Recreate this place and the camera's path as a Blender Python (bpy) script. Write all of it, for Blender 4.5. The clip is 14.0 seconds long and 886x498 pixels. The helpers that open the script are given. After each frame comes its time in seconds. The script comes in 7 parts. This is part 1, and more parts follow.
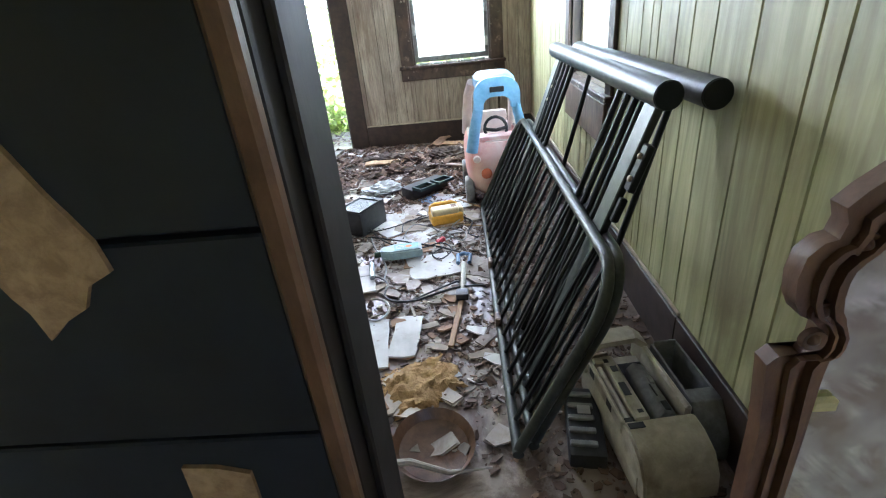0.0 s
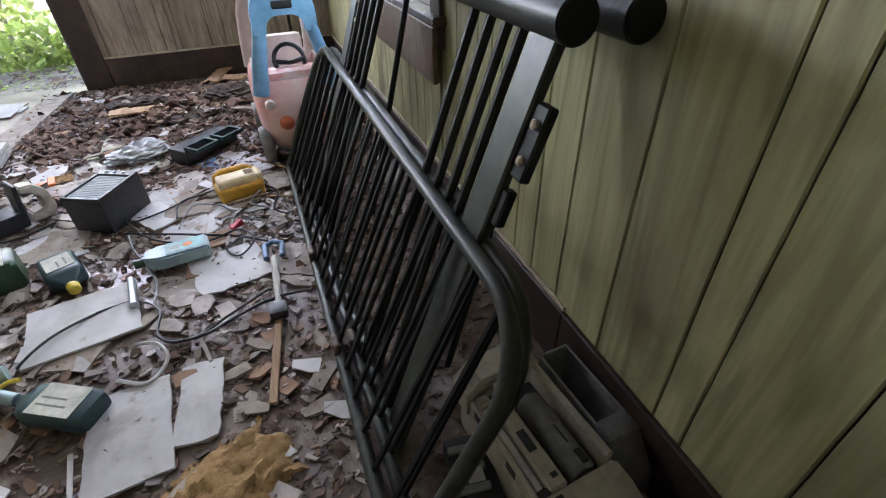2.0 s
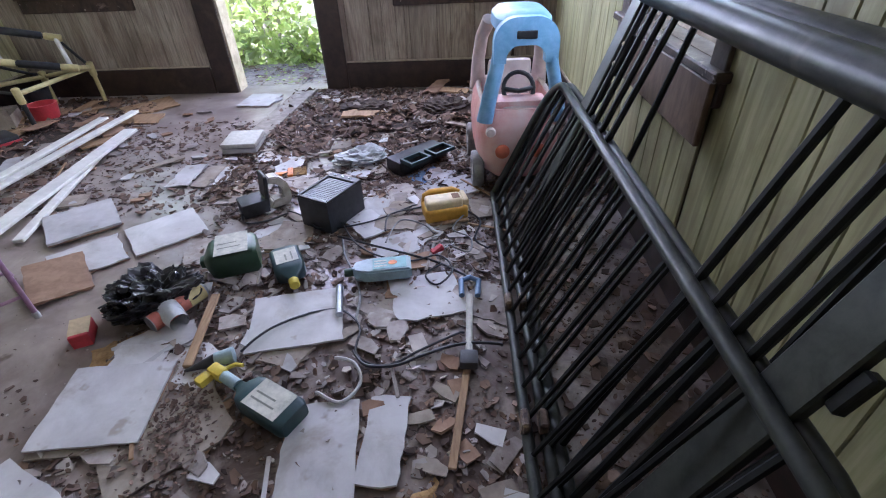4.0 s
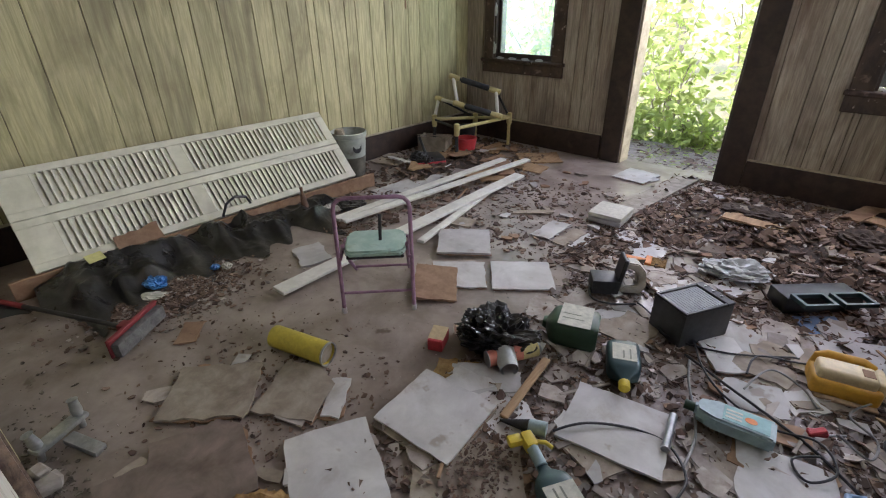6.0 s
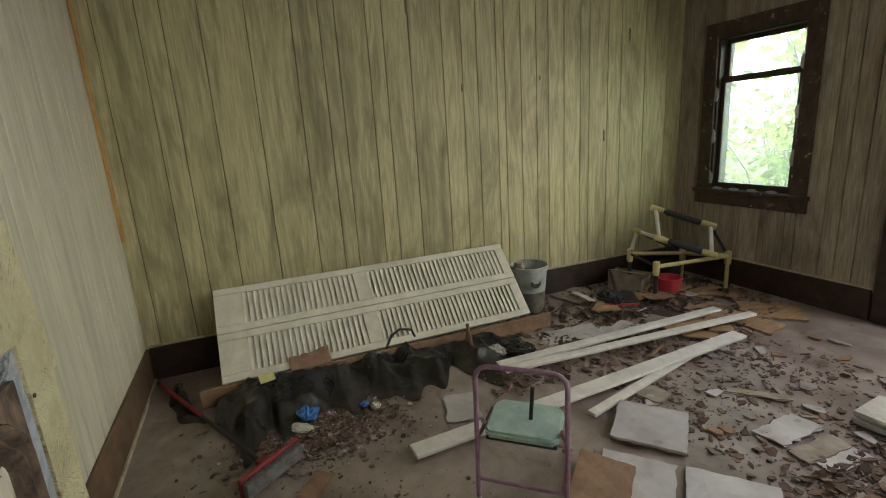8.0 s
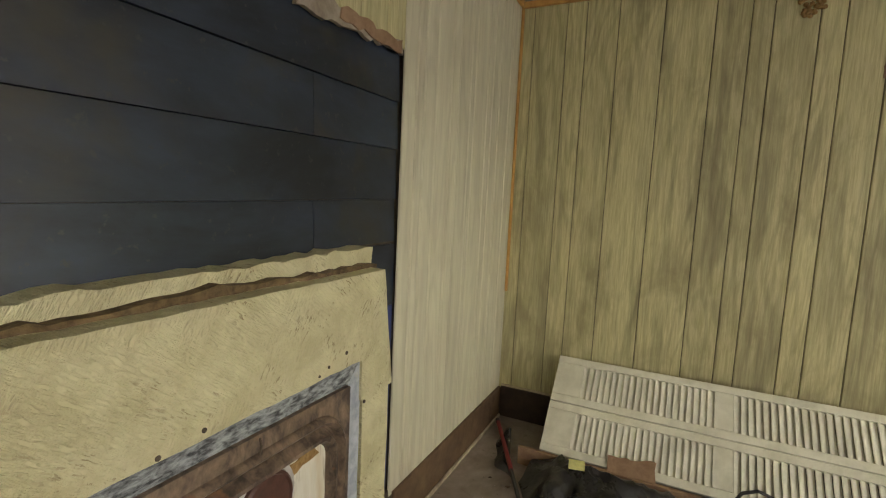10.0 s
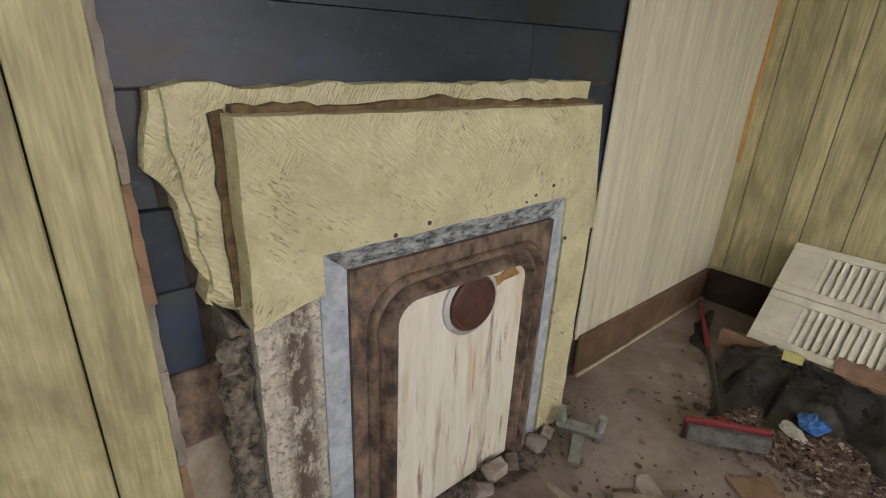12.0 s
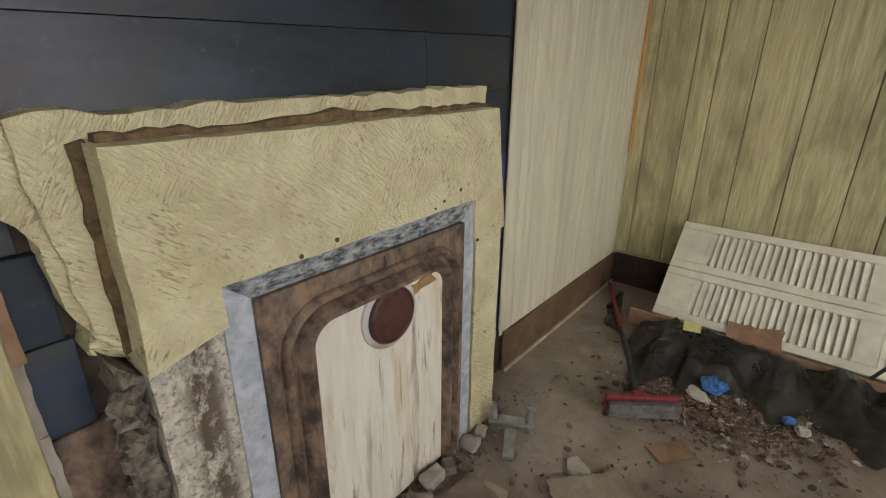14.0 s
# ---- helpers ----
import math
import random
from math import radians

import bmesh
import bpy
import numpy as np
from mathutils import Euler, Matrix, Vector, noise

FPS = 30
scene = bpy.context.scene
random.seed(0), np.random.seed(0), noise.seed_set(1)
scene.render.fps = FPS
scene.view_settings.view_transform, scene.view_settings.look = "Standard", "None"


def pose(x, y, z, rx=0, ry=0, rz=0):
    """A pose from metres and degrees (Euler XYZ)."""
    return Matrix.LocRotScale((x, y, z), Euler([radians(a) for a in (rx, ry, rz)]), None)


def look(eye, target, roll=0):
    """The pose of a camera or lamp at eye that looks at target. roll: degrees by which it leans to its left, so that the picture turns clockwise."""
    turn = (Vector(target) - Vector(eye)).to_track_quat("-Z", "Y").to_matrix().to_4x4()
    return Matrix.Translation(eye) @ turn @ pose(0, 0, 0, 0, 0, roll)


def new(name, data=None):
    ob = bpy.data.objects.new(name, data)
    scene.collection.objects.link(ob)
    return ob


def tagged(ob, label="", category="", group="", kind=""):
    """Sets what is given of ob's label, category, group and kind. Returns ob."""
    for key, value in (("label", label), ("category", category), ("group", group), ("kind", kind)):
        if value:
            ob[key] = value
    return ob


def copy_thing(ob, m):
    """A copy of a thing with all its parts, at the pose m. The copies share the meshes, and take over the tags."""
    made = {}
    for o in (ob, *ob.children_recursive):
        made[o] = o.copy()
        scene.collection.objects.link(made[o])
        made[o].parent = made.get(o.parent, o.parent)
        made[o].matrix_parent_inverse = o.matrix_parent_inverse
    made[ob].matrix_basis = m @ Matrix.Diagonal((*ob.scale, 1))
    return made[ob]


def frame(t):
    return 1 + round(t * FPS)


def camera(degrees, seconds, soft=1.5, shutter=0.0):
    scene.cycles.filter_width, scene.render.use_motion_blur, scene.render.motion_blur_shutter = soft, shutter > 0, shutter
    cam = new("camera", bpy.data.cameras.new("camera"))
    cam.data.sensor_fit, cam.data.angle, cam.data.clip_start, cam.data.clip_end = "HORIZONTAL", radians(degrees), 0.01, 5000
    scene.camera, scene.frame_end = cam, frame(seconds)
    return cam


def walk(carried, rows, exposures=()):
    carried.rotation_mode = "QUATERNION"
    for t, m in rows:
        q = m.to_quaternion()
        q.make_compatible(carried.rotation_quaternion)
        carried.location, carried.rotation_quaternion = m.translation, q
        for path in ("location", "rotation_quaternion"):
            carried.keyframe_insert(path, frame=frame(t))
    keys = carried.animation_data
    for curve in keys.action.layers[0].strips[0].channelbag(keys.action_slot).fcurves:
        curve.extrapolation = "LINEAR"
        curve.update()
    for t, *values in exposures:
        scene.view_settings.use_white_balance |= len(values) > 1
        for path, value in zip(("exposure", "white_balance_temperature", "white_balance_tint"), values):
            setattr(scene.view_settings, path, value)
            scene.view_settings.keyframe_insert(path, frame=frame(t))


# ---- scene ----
cam = camera(86.5, 14.0, 1.1)
PATH = [
    (0, (0.317, 0.239, 1.249), (0.193, 2.019, 0.347), -6.0),
    (0.5, (0.363, 0.431, 1.228), (0.599, 2.165, 0.259), -5.3),
    (1, (0.392, 0.625, 1.206), (0.719, 2.301, 0.166), -4.9),
    (1.5, (0.384, 0.736, 1.182), (0.797, 2.339, 0.06), -3.6),
    (2, (0.382, 0.851, 1.155), (0.933, 2.353, -0.047), -1.5),
    (2.2, (0.373, 0.871, 1.141), (0.973, 2.346, -0.068), -0.4),
    (4.3, (0.188, 1.113, 1.238), (-0.085, 2.721, 0.082), -2.6),
    (4.5, (0.155, 1.111, 1.246), (-0.262, 2.693, 0.096), -2.6),
    (5, (0.065, 1.096, 1.258), (-0.72, 2.561, 0.147), -1.9),
    (5.5, (0.031, 1.095, 1.276), (-0.97, 2.477, 0.234), -1.3),
    (6, (-0.026, 1.131, 1.306), (-1.233, 2.426, 0.377), -0.7),
    (6.5, (-0.149, 1.163, 1.3), (-1.553, 2.311, 0.456), -0.5),
    (7, (-0.161, 1.196, 1.301), (-1.711, 2.218, 0.558), -1.1),
    (7.2, (-0.161, 1.242, 1.306), (-1.769, 2.218, 0.628), -1.3),
    (9.3, (-0.426, 1.788, 1.521), (-2.422, 1.801, 1.407), -0.6),
    (9.5, (-0.432, 1.787, 1.504), (-2.415, 1.557, 1.381), 0.1),
    (10, (-0.38, 1.806, 1.492), (-2.171, 0.939, 1.285), 2.8),
    (10.5, (-0.352, 1.808, 1.438), (-1.888, 0.566, 1.124), 3.6),
    (11, (-0.328, 1.806, 1.394), (-1.667, 0.384, 0.961), 3.7),
    (11.5, (-0.328, 1.809, 1.365), (-1.59, 0.373, 0.776), 3.2),
    (12, (-0.33, 1.806, 1.342), (-1.554, 0.399, 0.619), 2.7),
    (12.5, (-0.341, 1.793, 1.324), (-1.534, 0.408, 0.514), 2.2),
    (13, (-0.346, 1.783, 1.314), (-1.529, 0.413, 0.463), 1.8),
    (13.5, (-0.354, 1.784, 1.328), (-1.611, 0.457, 0.517), 1.3),
    (14, (-0.366, 1.818, 1.358), (-1.815, 0.632, 0.656), 0.5),
]
walk(cam, [(t, look(eye, target, roll)) for t, eye, target, roll in PATH],
     [(0.0, 3.03, 5250, 20), (0.6, 2.78, 5150, 32), (1.4, 2.12, 5250, 33), (2.0, 2.33, 5520, 28), (4.4, 2.10, 5080, 36), (5.0, 2.02, 5350, 34), (5.4, 1.97, 5500, 32), (6.2, 1.58, 5850, 27), (7.0, 1.22, 5900, 20), (9.4, 1.42, 7150, 22), (10.6, 1.68, 6900, 22), (12.0, 1.70, 6450, 28), (14.0, 1.65, 6450, 28)])

# ---- light ----
SKY = bpy.data.worlds.new("sky")
scene.world = SKY
SKY.use_nodes = True
_nt = SKY.node_tree
_sky = _nt.nodes.new("ShaderNodeTexSky")
_sky.sky_type = "NISHITA"
_sky.sun_disc = False
_sky.sun_elevation, _sky.sun_rotation = radians(54), radians(233)
_bg = _nt.nodes["Background"]
_bg.inputs["Strength"].default_value = 0.14
_nt.links.new(_sky.outputs[0], _bg.inputs["Color"])

sun_data = bpy.data.lights.new("sun", "SUN")
sun_data.energy, sun_data.angle, sun_data.color = 5.0, radians(0.5), (1.0, 0.95, 0.86)
sun = new("sun", sun_data)
sun.matrix_world = look((-8, 2, 14), (0.0, 8.0, 0.0))


def window_light(name, place, target, w, h, watts, color=(0.98, 0.97, 1.0)):
    """An area lamp that stands in for skylight through an opening."""
    data = bpy.data.lights.new(name, "AREA")
    data.shape, data.size, data.size_y, data.energy, data.color = "RECTANGLE", w, h, watts, color
    ob = new(name, data)
    ob.matrix_world = look(place, target)
    return ob


window_light("door_daylight", (-1.27, 5.36, 1.80), (-1.4, 3.6, 1.35), 0.76, 0.42, 9)
window_light("front_window_daylight", (0.26, 5.36, 1.76), (0.1, 3.6, 1.0), 0.70, 0.46, 5)
window_light("side_window_daylight", (1.15, 3.04, 1.70), (-0.8, 2.8, 1.2), 0.78, 0.56, 2.2)
# Added fill lamp for the floor the mirror reflects; its window is assumed.
window_light("back_room_fill", (1.95, -3.15, 1.5), (1.95, -0.5, 0.0), 0.85, 1.1, 1.0).data.spread = radians(50)


# ---- materials ----
def ramp(nt, fac, stops):
    r = nt.nodes.new("ShaderNodeValToRGB")
    while len(r.color_ramp.elements) < len(stops):
        r.color_ramp.elements.new(0.5)
    for e, (p, c) in zip(r.color_ramp.elements, stops):
        e.position, e.color = p, (*c, 1)
    nt.links.new(fac, r.inputs[0])
    return r.outputs[0]


def noise_at(nt, scale, detail=5, stretch=(1, 1, 1), rough=0.6, distort=0.0, shift=None):
    pos = nt.nodes.new("ShaderNodeNewGeometry").outputs["Position"]
    m = nt.nodes.new("ShaderNodeMapping")
    m.inputs["Scale"].default_value = stretch
    nt.links.new(pos, m.inputs["Vector"])
    if shift is not None:
        nt.links.new(shift, m.inputs["Location"])
    n = nt.nodes.new("ShaderNodeTexNoise")
    n.inputs["Scale"].default_value, n.inputs["Detail"].default_value = scale, detail
    n.inputs["Roughness"].default_value, n.inputs["Distortion"].default_value = rough, distort
    nt.links.new(m.outputs[0], n.inputs["Vector"])
    return n.outputs["Fac"]


def mix(nt, fac, a, b, mode="MIX"):
    x = nt.nodes.new("ShaderNodeMix")
    x.data_type, x.blend_type = "RGBA", mode
    for sock, v in ((x.inputs[0], fac), (x.inputs[6], a), (x.inputs[7], b)):
        if isinstance(v, (int, float)):
            sock.default_value = v
        elif isinstance(v, tuple):
            sock.default_value = (*v, 1)
        else:
            nt.links.new(v, sock)
    return x.outputs[2]


def math_node(nt, op, a, b=0.5):
    x = nt.nodes.new("ShaderNodeMath")
    x.operation = op
    for sock, v in ((x.inputs[0], a), (x.inputs[1], b)):
        if isinstance(v, (int, float)):
            sock.default_value = v
        else:
            nt.links.new(v, sock)
    return x.outputs[0]


def surface(name, dark, light, rough=0.7, grain=30, stretch=(1, 1, 1), dirt=None, dirt_at=0.55, dirt_scale=2.5,
            bump=0.15, metal=0.0, vary=0.0, island=False, spots=None, spot_scale=60, dirt_stretch=(1, 1, 1), bump_scale=None, coat=0.0, bump_distort=0.0, cavity=None, figure=0.0, mildew=None):
    """A weathered surface: fine grain between two colours, larger dirt, relief, and a small change from piece to piece."""
    mat = bpy.data.materials.new(name)
    mat.use_nodes = True
    nt = mat.node_tree
    b = nt.nodes["Principled BSDF"]
    shift = None
    rnd = None
    if vary or island:
        if island:
            rnd = nt.nodes.new("ShaderNodeNewGeometry").outputs["Random Per Island"]
        else:
            rnd = nt.nodes.new("ShaderNodeObjectInfo").outputs["Random"]
        shift = math_node(nt, "MULTIPLY", rnd, 37.0)
    fine = noise_at(nt, grain, 6, stretch, 0.65, 0.3, shift)
    col = ramp(nt, fine, [(0.37, dark), (0.63, light)])
    broad = noise_at(nt, dirt_scale, 5, dirt_stretch, 0.62, 0.4, shift)
    if dirt:
        f = ramp(nt, broad, [(dirt_at, (0, 0, 0)), (min(dirt_at + 0.22, 1), (1, 1, 1))])
        col = mix(nt, f, col, dirt)
    if figure:
        rings = noise_at(nt, 1.3, 2, (3.2, 3.2, 0.42), 0.5, 0.5, shift)
        wave = math_node(nt, "SINE", math_node(nt, "MULTIPLY", rings, 60.0))
        line = ramp(nt, wave, [(0.0, (1, 1, 1)), (0.85, (1 - figure,) * 3)])
        col = mix(nt, 1.0, col, line, "MULTIPLY")
    if mildew:
        m2 = ramp(nt, noise_at(nt, 1.5, 6, (1.6, 1.6, 0.8), 0.66, 0.6), [(0.5, (0, 0, 0)), (0.72, (0.85, 0.85, 0.85))])
        col = mix(nt, m2, col, mildew)
    if spots:
        s = ramp(nt, noise_at(nt, spot_scale, 3), [(0.64, (0, 0, 0)), (0.72, (1, 1, 1))])
        col = mix(nt, s, col, spots)
    if vary:
        k = math_node(nt, "MULTIPLY_ADD", rnd, vary)
        k.node.inputs[2].default_value = 1 - vary / 2
        g = nt.nodes.new("ShaderNodeHueSaturation")
        nt.links.new(k, g.inputs["Value"])
        nt.links.new(col, g.inputs["Color"])
        col = g.outputs[0]
    if cavity:
        col = mix(nt, ramp(nt, noise_at(nt, bump_scale, 5, (1, 1, 1), 0.6, bump_distort), [(0.36, (0.75, 0.75, 0.75)), (0.48, (0, 0, 0))]), col, cavity)
    nt.links.new(col, b.inputs["Base Color"])
    b.inputs["Metallic"].default_value = metal
    b.inputs["Coat Weight"].default_value = coat
    r = nt.nodes.new("ShaderNodeMapRange")
    r.inputs["To Min"].default_value, r.inputs["To Max"].default_value = max(rough - 0.15, 0.03), min(rough + 0.15, 1)
    nt.links.new(broad, r.inputs["Value"])
    nt.links.new(r.outputs[0], b.inputs["Roughness"])
    if bump:
        bn = nt.nodes.new("ShaderNodeBump")
        bn.inputs["Strength"].default_value, bn.inputs["Distance"].default_value = min(bump, 1.0), 0.01 * max(bump, 1.0)
        h = fine if bump_scale is None else noise_at(nt, bump_scale, 5, (1, 1, 1), 0.6, bump_distort)
        nt.links.new(h, bn.inputs["Height"])
        nt.links.new(bn.outputs[0], b.inputs["Normal"])
    return mat


def plain(name, color, rough=0.4, metal=0.0, transmission=0.0, coat=0.0):
    """A clean moulded or printed surface with a little handling dust."""
    dark = tuple(c * 0.8 for c in color)
    mat = surface(name, dark, color, rough, 40, bump=0.03, metal=metal, dirt=tuple(c * 0.6 + 0.05 for c in color), dirt_at=0.6, dirt_scale=14, coat=coat)
    mat.node_tree.nodes["Principled BSDF"].inputs["Transmission Weight"].default_value = transmission
    return mat


PANEL = surface("painted_panelling", (0.43, 0.39, 0.205), (0.60, 0.555, 0.315), 0.62, 17, (6, 6, 0.35), (0.23, 0.205, 0.12), 0.52, 2.2,
                0.06, vary=0.16, dirt_stretch=(3.5, 3.5, 0.4), figure=0.16, mildew=(0.22, 0.185, 0.10))
# Greener copy of PANEL; leaf light on the side wall is in the colour.
SIDEPANEL = surface("leaf_lit_panelling", (0.36, 0.35, 0.175), (0.47, 0.455, 0.25), 0.55, 9, (6, 6, 0.3), (0.22, 0.19, 0.10), 0.57, 1.8,
                    0.05, vary=0.12, dirt_stretch=(2.6, 2.6, 0.5), figure=0.22, mildew=(0.21, 0.175, 0.095))
# Lighter copy of PANEL; door light on the chimney strip is in the colour.
PALEPANEL = surface("door_lit_panelling", (0.54, 0.51, 0.385), (0.64, 0.615, 0.47), 0.55, 5, (4, 4, 0.35), (0.36, 0.325, 0.22), 0.62, 2.2,
                    0.05, vary=0.10, dirt_stretch=(3.5, 3.5, 0.4), figure=0.07)
# Browner, darker panelling; the front wall's backlit dimness is partly in the colour.
FRONTPANEL = surface("backlit_brown_panelling", (0.25, 0.205, 0.155), (0.42, 0.36, 0.28), 0.62, 17, (6, 6, 0.35), (0.15, 0.095, 0.065), 0.52, 2.0,
                     0.06, vary=0.16, dirt_stretch=(2.5, 2.5, 0.4), figure=0.13, mildew=(0.12, 0.08, 0.06))
BACKING = surface("dark_backing", (0.065, 0.052, 0.037), (0.12, 0.095, 0.066), 0.9, 20)
TRIM = surface("dark_brown_trim", (0.019, 0.011, 0.008), (0.045, 0.026, 0.018), 0.5, 12, (1, 1, 1), (0.10, 0.07, 0.05), 0.64, 4, 0.1)
WORNTRIM = surface("peeling_brown_trim", (0.03, 0.017, 0.012), (0.075, 0.045, 0.03), 0.6, 16, (1, 1, 0.5), (0.34, 0.25, 0.19), 0.60, 9, 0.4, spots=(0.40, 0.33, 0.27), spot_scale=24)
STRIP = surface("pale_strip", (0.34, 0.28, 0.2), (0.5, 0.43, 0.31), 0.7, 14, (1, 1, 1), (0.16, 0.11, 0.07), 0.6, 5)
ORANGE = surface("varnished_moulding", (0.42, 0.22, 0.06), (0.62, 0.36, 0.11), 0.45, 12, (1, 1, 0.4), (0.22, 0.11, 0.04), 0.62, 5, 0.05)
FLOOR = surface("worn_floor", (0.21, 0.17, 0.142), (0.37, 0.312, 0.272), 0.34, 3.5, (1, 1, 1), (0.14, 0.105, 0.078), 0.50, 1.7,
                0.05, spots=(0.12, 0.085, 0.06), spot_scale=9)
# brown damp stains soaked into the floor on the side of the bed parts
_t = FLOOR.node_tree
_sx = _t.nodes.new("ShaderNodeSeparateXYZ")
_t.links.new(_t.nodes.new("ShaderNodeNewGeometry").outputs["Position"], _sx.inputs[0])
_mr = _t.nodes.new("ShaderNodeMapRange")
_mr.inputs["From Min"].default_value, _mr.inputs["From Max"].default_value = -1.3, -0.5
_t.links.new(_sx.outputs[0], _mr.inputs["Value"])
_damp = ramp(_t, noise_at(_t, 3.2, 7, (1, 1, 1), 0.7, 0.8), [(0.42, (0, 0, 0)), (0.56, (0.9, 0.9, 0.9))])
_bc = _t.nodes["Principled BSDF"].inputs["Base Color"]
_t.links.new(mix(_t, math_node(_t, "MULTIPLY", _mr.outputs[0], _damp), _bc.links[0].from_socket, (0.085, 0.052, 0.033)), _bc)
CEIL = surface("ceiling_board", (0.50, 0.47, 0.40), (0.66, 0.63, 0.55), 0.85, 16, (1, 1, 1), (0.22, 0.16, 0.1), 0.56, 1.6, 0.2)
BLUE = surface("dark_blue_plank", (0.010, 0.015, 0.024), (0.030, 0.046, 0.075), 0.42, 2.4, (0.7, 1, 1.6), (0.050, 0.045, 0.030), 0.52, 2.6,
               0.10, vary=0.5, spots=(0.045, 0.05, 0.052), spot_scale=34)
# Half-bright copy of BLUE; the shade of the near side is in the colour.
NAVY = surface("shaded_blue_board", (0.005, 0.007, 0.011), (0.013, 0.018, 0.027), 0.5, 4, (1, 1, 1), (0.016, 0.015, 0.012), 0.52, 2.0, 0.08, vary=0.2)
CREAM = surface("cream_plaster", (0.61, 0.56, 0.335), (0.74, 0.695, 0.445), 0.7, 10, (1, 1, 1), (0.62, 0.50, 0.24), 0.60, 2.6, 0.0)
# trowel and finger strokes pressed into the plaster, with brown flecks in some of the deepest
_t = CREAM.node_tree
_rel = None
for _turn, _size, _shift in ((58, (0.026, 0.026, 0.0065), 0.0), (-38, (0.030, 0.030, 0.0065), 5.0)):
    _m = _t.nodes.new("ShaderNodeMapping")
    _m.vector_type = "TEXTURE"
    _m.inputs["Rotation"].default_value = (0, radians(_turn), 0)
    _m.inputs["Scale"].default_value, _m.inputs["Location"].default_value = _size, (_shift, 0, 0)
    _t.links.new(_t.nodes.new("ShaderNodeNewGeometry").outputs["Position"], _m.inputs["Vector"])
    _n = _t.nodes.new("ShaderNodeTexNoise")
    _n.inputs["Scale"].default_value, _n.inputs["Detail"].default_value, _n.inputs["Distortion"].default_value = 1.0, 3, 0.6
    _t.links.new(_m.outputs[0], _n.inputs["Vector"])
    _k = ramp(_t, _n.outputs["Fac"], [(0.40, (0, 0, 0)), (0.58, (1, 1, 1))])
    _rel = _k if _rel is None else mix(_t, ramp(_t, noise_at(_t, 5.0, 2), [(0.45, (0, 0, 0)), (0.55, (1, 1, 1))]), _rel, _k)
_bn = _t.nodes.new("ShaderNodeBump")
_bn.inputs["Strength"].default_value, _bn.inputs["Distance"].default_value = 0.75, 0.008
_t.links.new(_rel, _bn.inputs["Height"])
_t.links.new(_bn.outputs[0], _t.nodes["Principled BSDF"].inputs["Normal"])
_fleck = math_node(_t, "MULTIPLY", ramp(_t, _rel, [(0.0, (0.85, 0.85, 0.85)), (0.22, (0, 0, 0))]), ramp(_t, noise_at(_t, 7, 5, (1, 1, 1.4), 0.7), [(0.50, (0, 0, 0)), (0.64, (1, 1, 1))]))
_bc = _t.nodes["Principled BSDF"].inputs["Base Color"]
_t.links.new(mix(_t, _fleck, _bc.links[0].from_socket, (0.27, 0.20, 0.10)), _bc)
STAINED = surface("soot_stained_plaster", (0.40, 0.375, 0.32), (0.62, 0.585, 0.49), 0.8, 50, (1, 1, 0.6), (0.25, 0.20, 0.14), 0.58, 5.0, 0.8, bump_scale=70, cavity=(0.13, 0.105, 0.085))
# soot band down the middle of the stained column
_t = STAINED.node_tree
_sx = _t.nodes.new("ShaderNodeSeparateXYZ")
_t.links.new(_t.nodes.new("ShaderNodeNewGeometry").outputs["Position"], _sx.inputs[0])
_mr = _t.nodes.new("ShaderNodeMapRange")
_mr.inputs["From Min"].default_value, _mr.inputs["From Max"].default_value = -0.585, -0.715
_t.links.new(_sx.outputs[0], _mr.inputs["Value"])
_band = ramp(_t, _mr.outputs[0], [(0.3, (0, 0, 0)), (0.55, (1, 1, 1)), (0.85, (0.9, 0.9, 0.9)), (1.0, (0.2, 0.2, 0.2))])
_speck = ramp(_t, noise_at(_t, 16, 6, (1, 1, 0.5), 0.75), [(0.40, (0, 0, 0)), (0.50, (1, 1, 1))])
_bc = _t.nodes["Principled BSDF"].inputs["Base Color"]
_t.links.new(mix(_t, math_node(_t, "MULTIPLY", _band, _speck), _bc.links[0].from_socket, (0.10, 0.072, 0.048)), _bc)
BLUEGREY = surface("blue_grey_paint", (0.30, 0.34, 0.40), (0.47, 0.51, 0.56), 0.6, 26, (1, 1, 1), (0.62, 0.60, 0.48), 0.60, 9, 0.35, spots=(0.22, 0.24, 0.27), spot_scale=34)
CHARCOAL = surface("charcoal_brushed_paint", (0.035, 0.04, 0.045), (0.40, 0.43, 0.45), 0.6, 1, (30, 30, 80), (0.22, 0.25, 0.28), 0.55, 8, 0.5)
RUSTY = surface("rusty_iron", (0.045, 0.032, 0.025), (0.25, 0.175, 0.125), 0.5, 20, (1, 1, 0.6), (0.022, 0.019, 0.018), 0.52, 8, 0.5, spots=(0.21, 0.105, 0.055), spot_scale=13)
BOARD = surface("streaked_white_board", (0.62, 0.59, 0.50), (0.72, 0.70, 0.62), 0.6, 9, (3, 3, 0.5), (0.52, 0.40, 0.22), 0.55, 4, 0.12, dirt_stretch=(2.4, 2.4, 0.35))
# thin brown drips run down the board
_t = BOARD.node_tree
_drip = math_node(_t, "MULTIPLY", ramp(_t, noise_at(_t, 1.0, 4, (26, 26, 2.6), 0.65, 0.7), [(0.55, (0, 0, 0)), (0.67, (0.9, 0.9, 0.9))]), ramp(_t, noise_at(_t, 4.5, 3, (1, 1, 0.5)), [(0.42, (0, 0, 0)), (0.58, (1, 1, 1))]))
_bc = _t.nodes["Principled BSDF"].inputs["Base Color"]
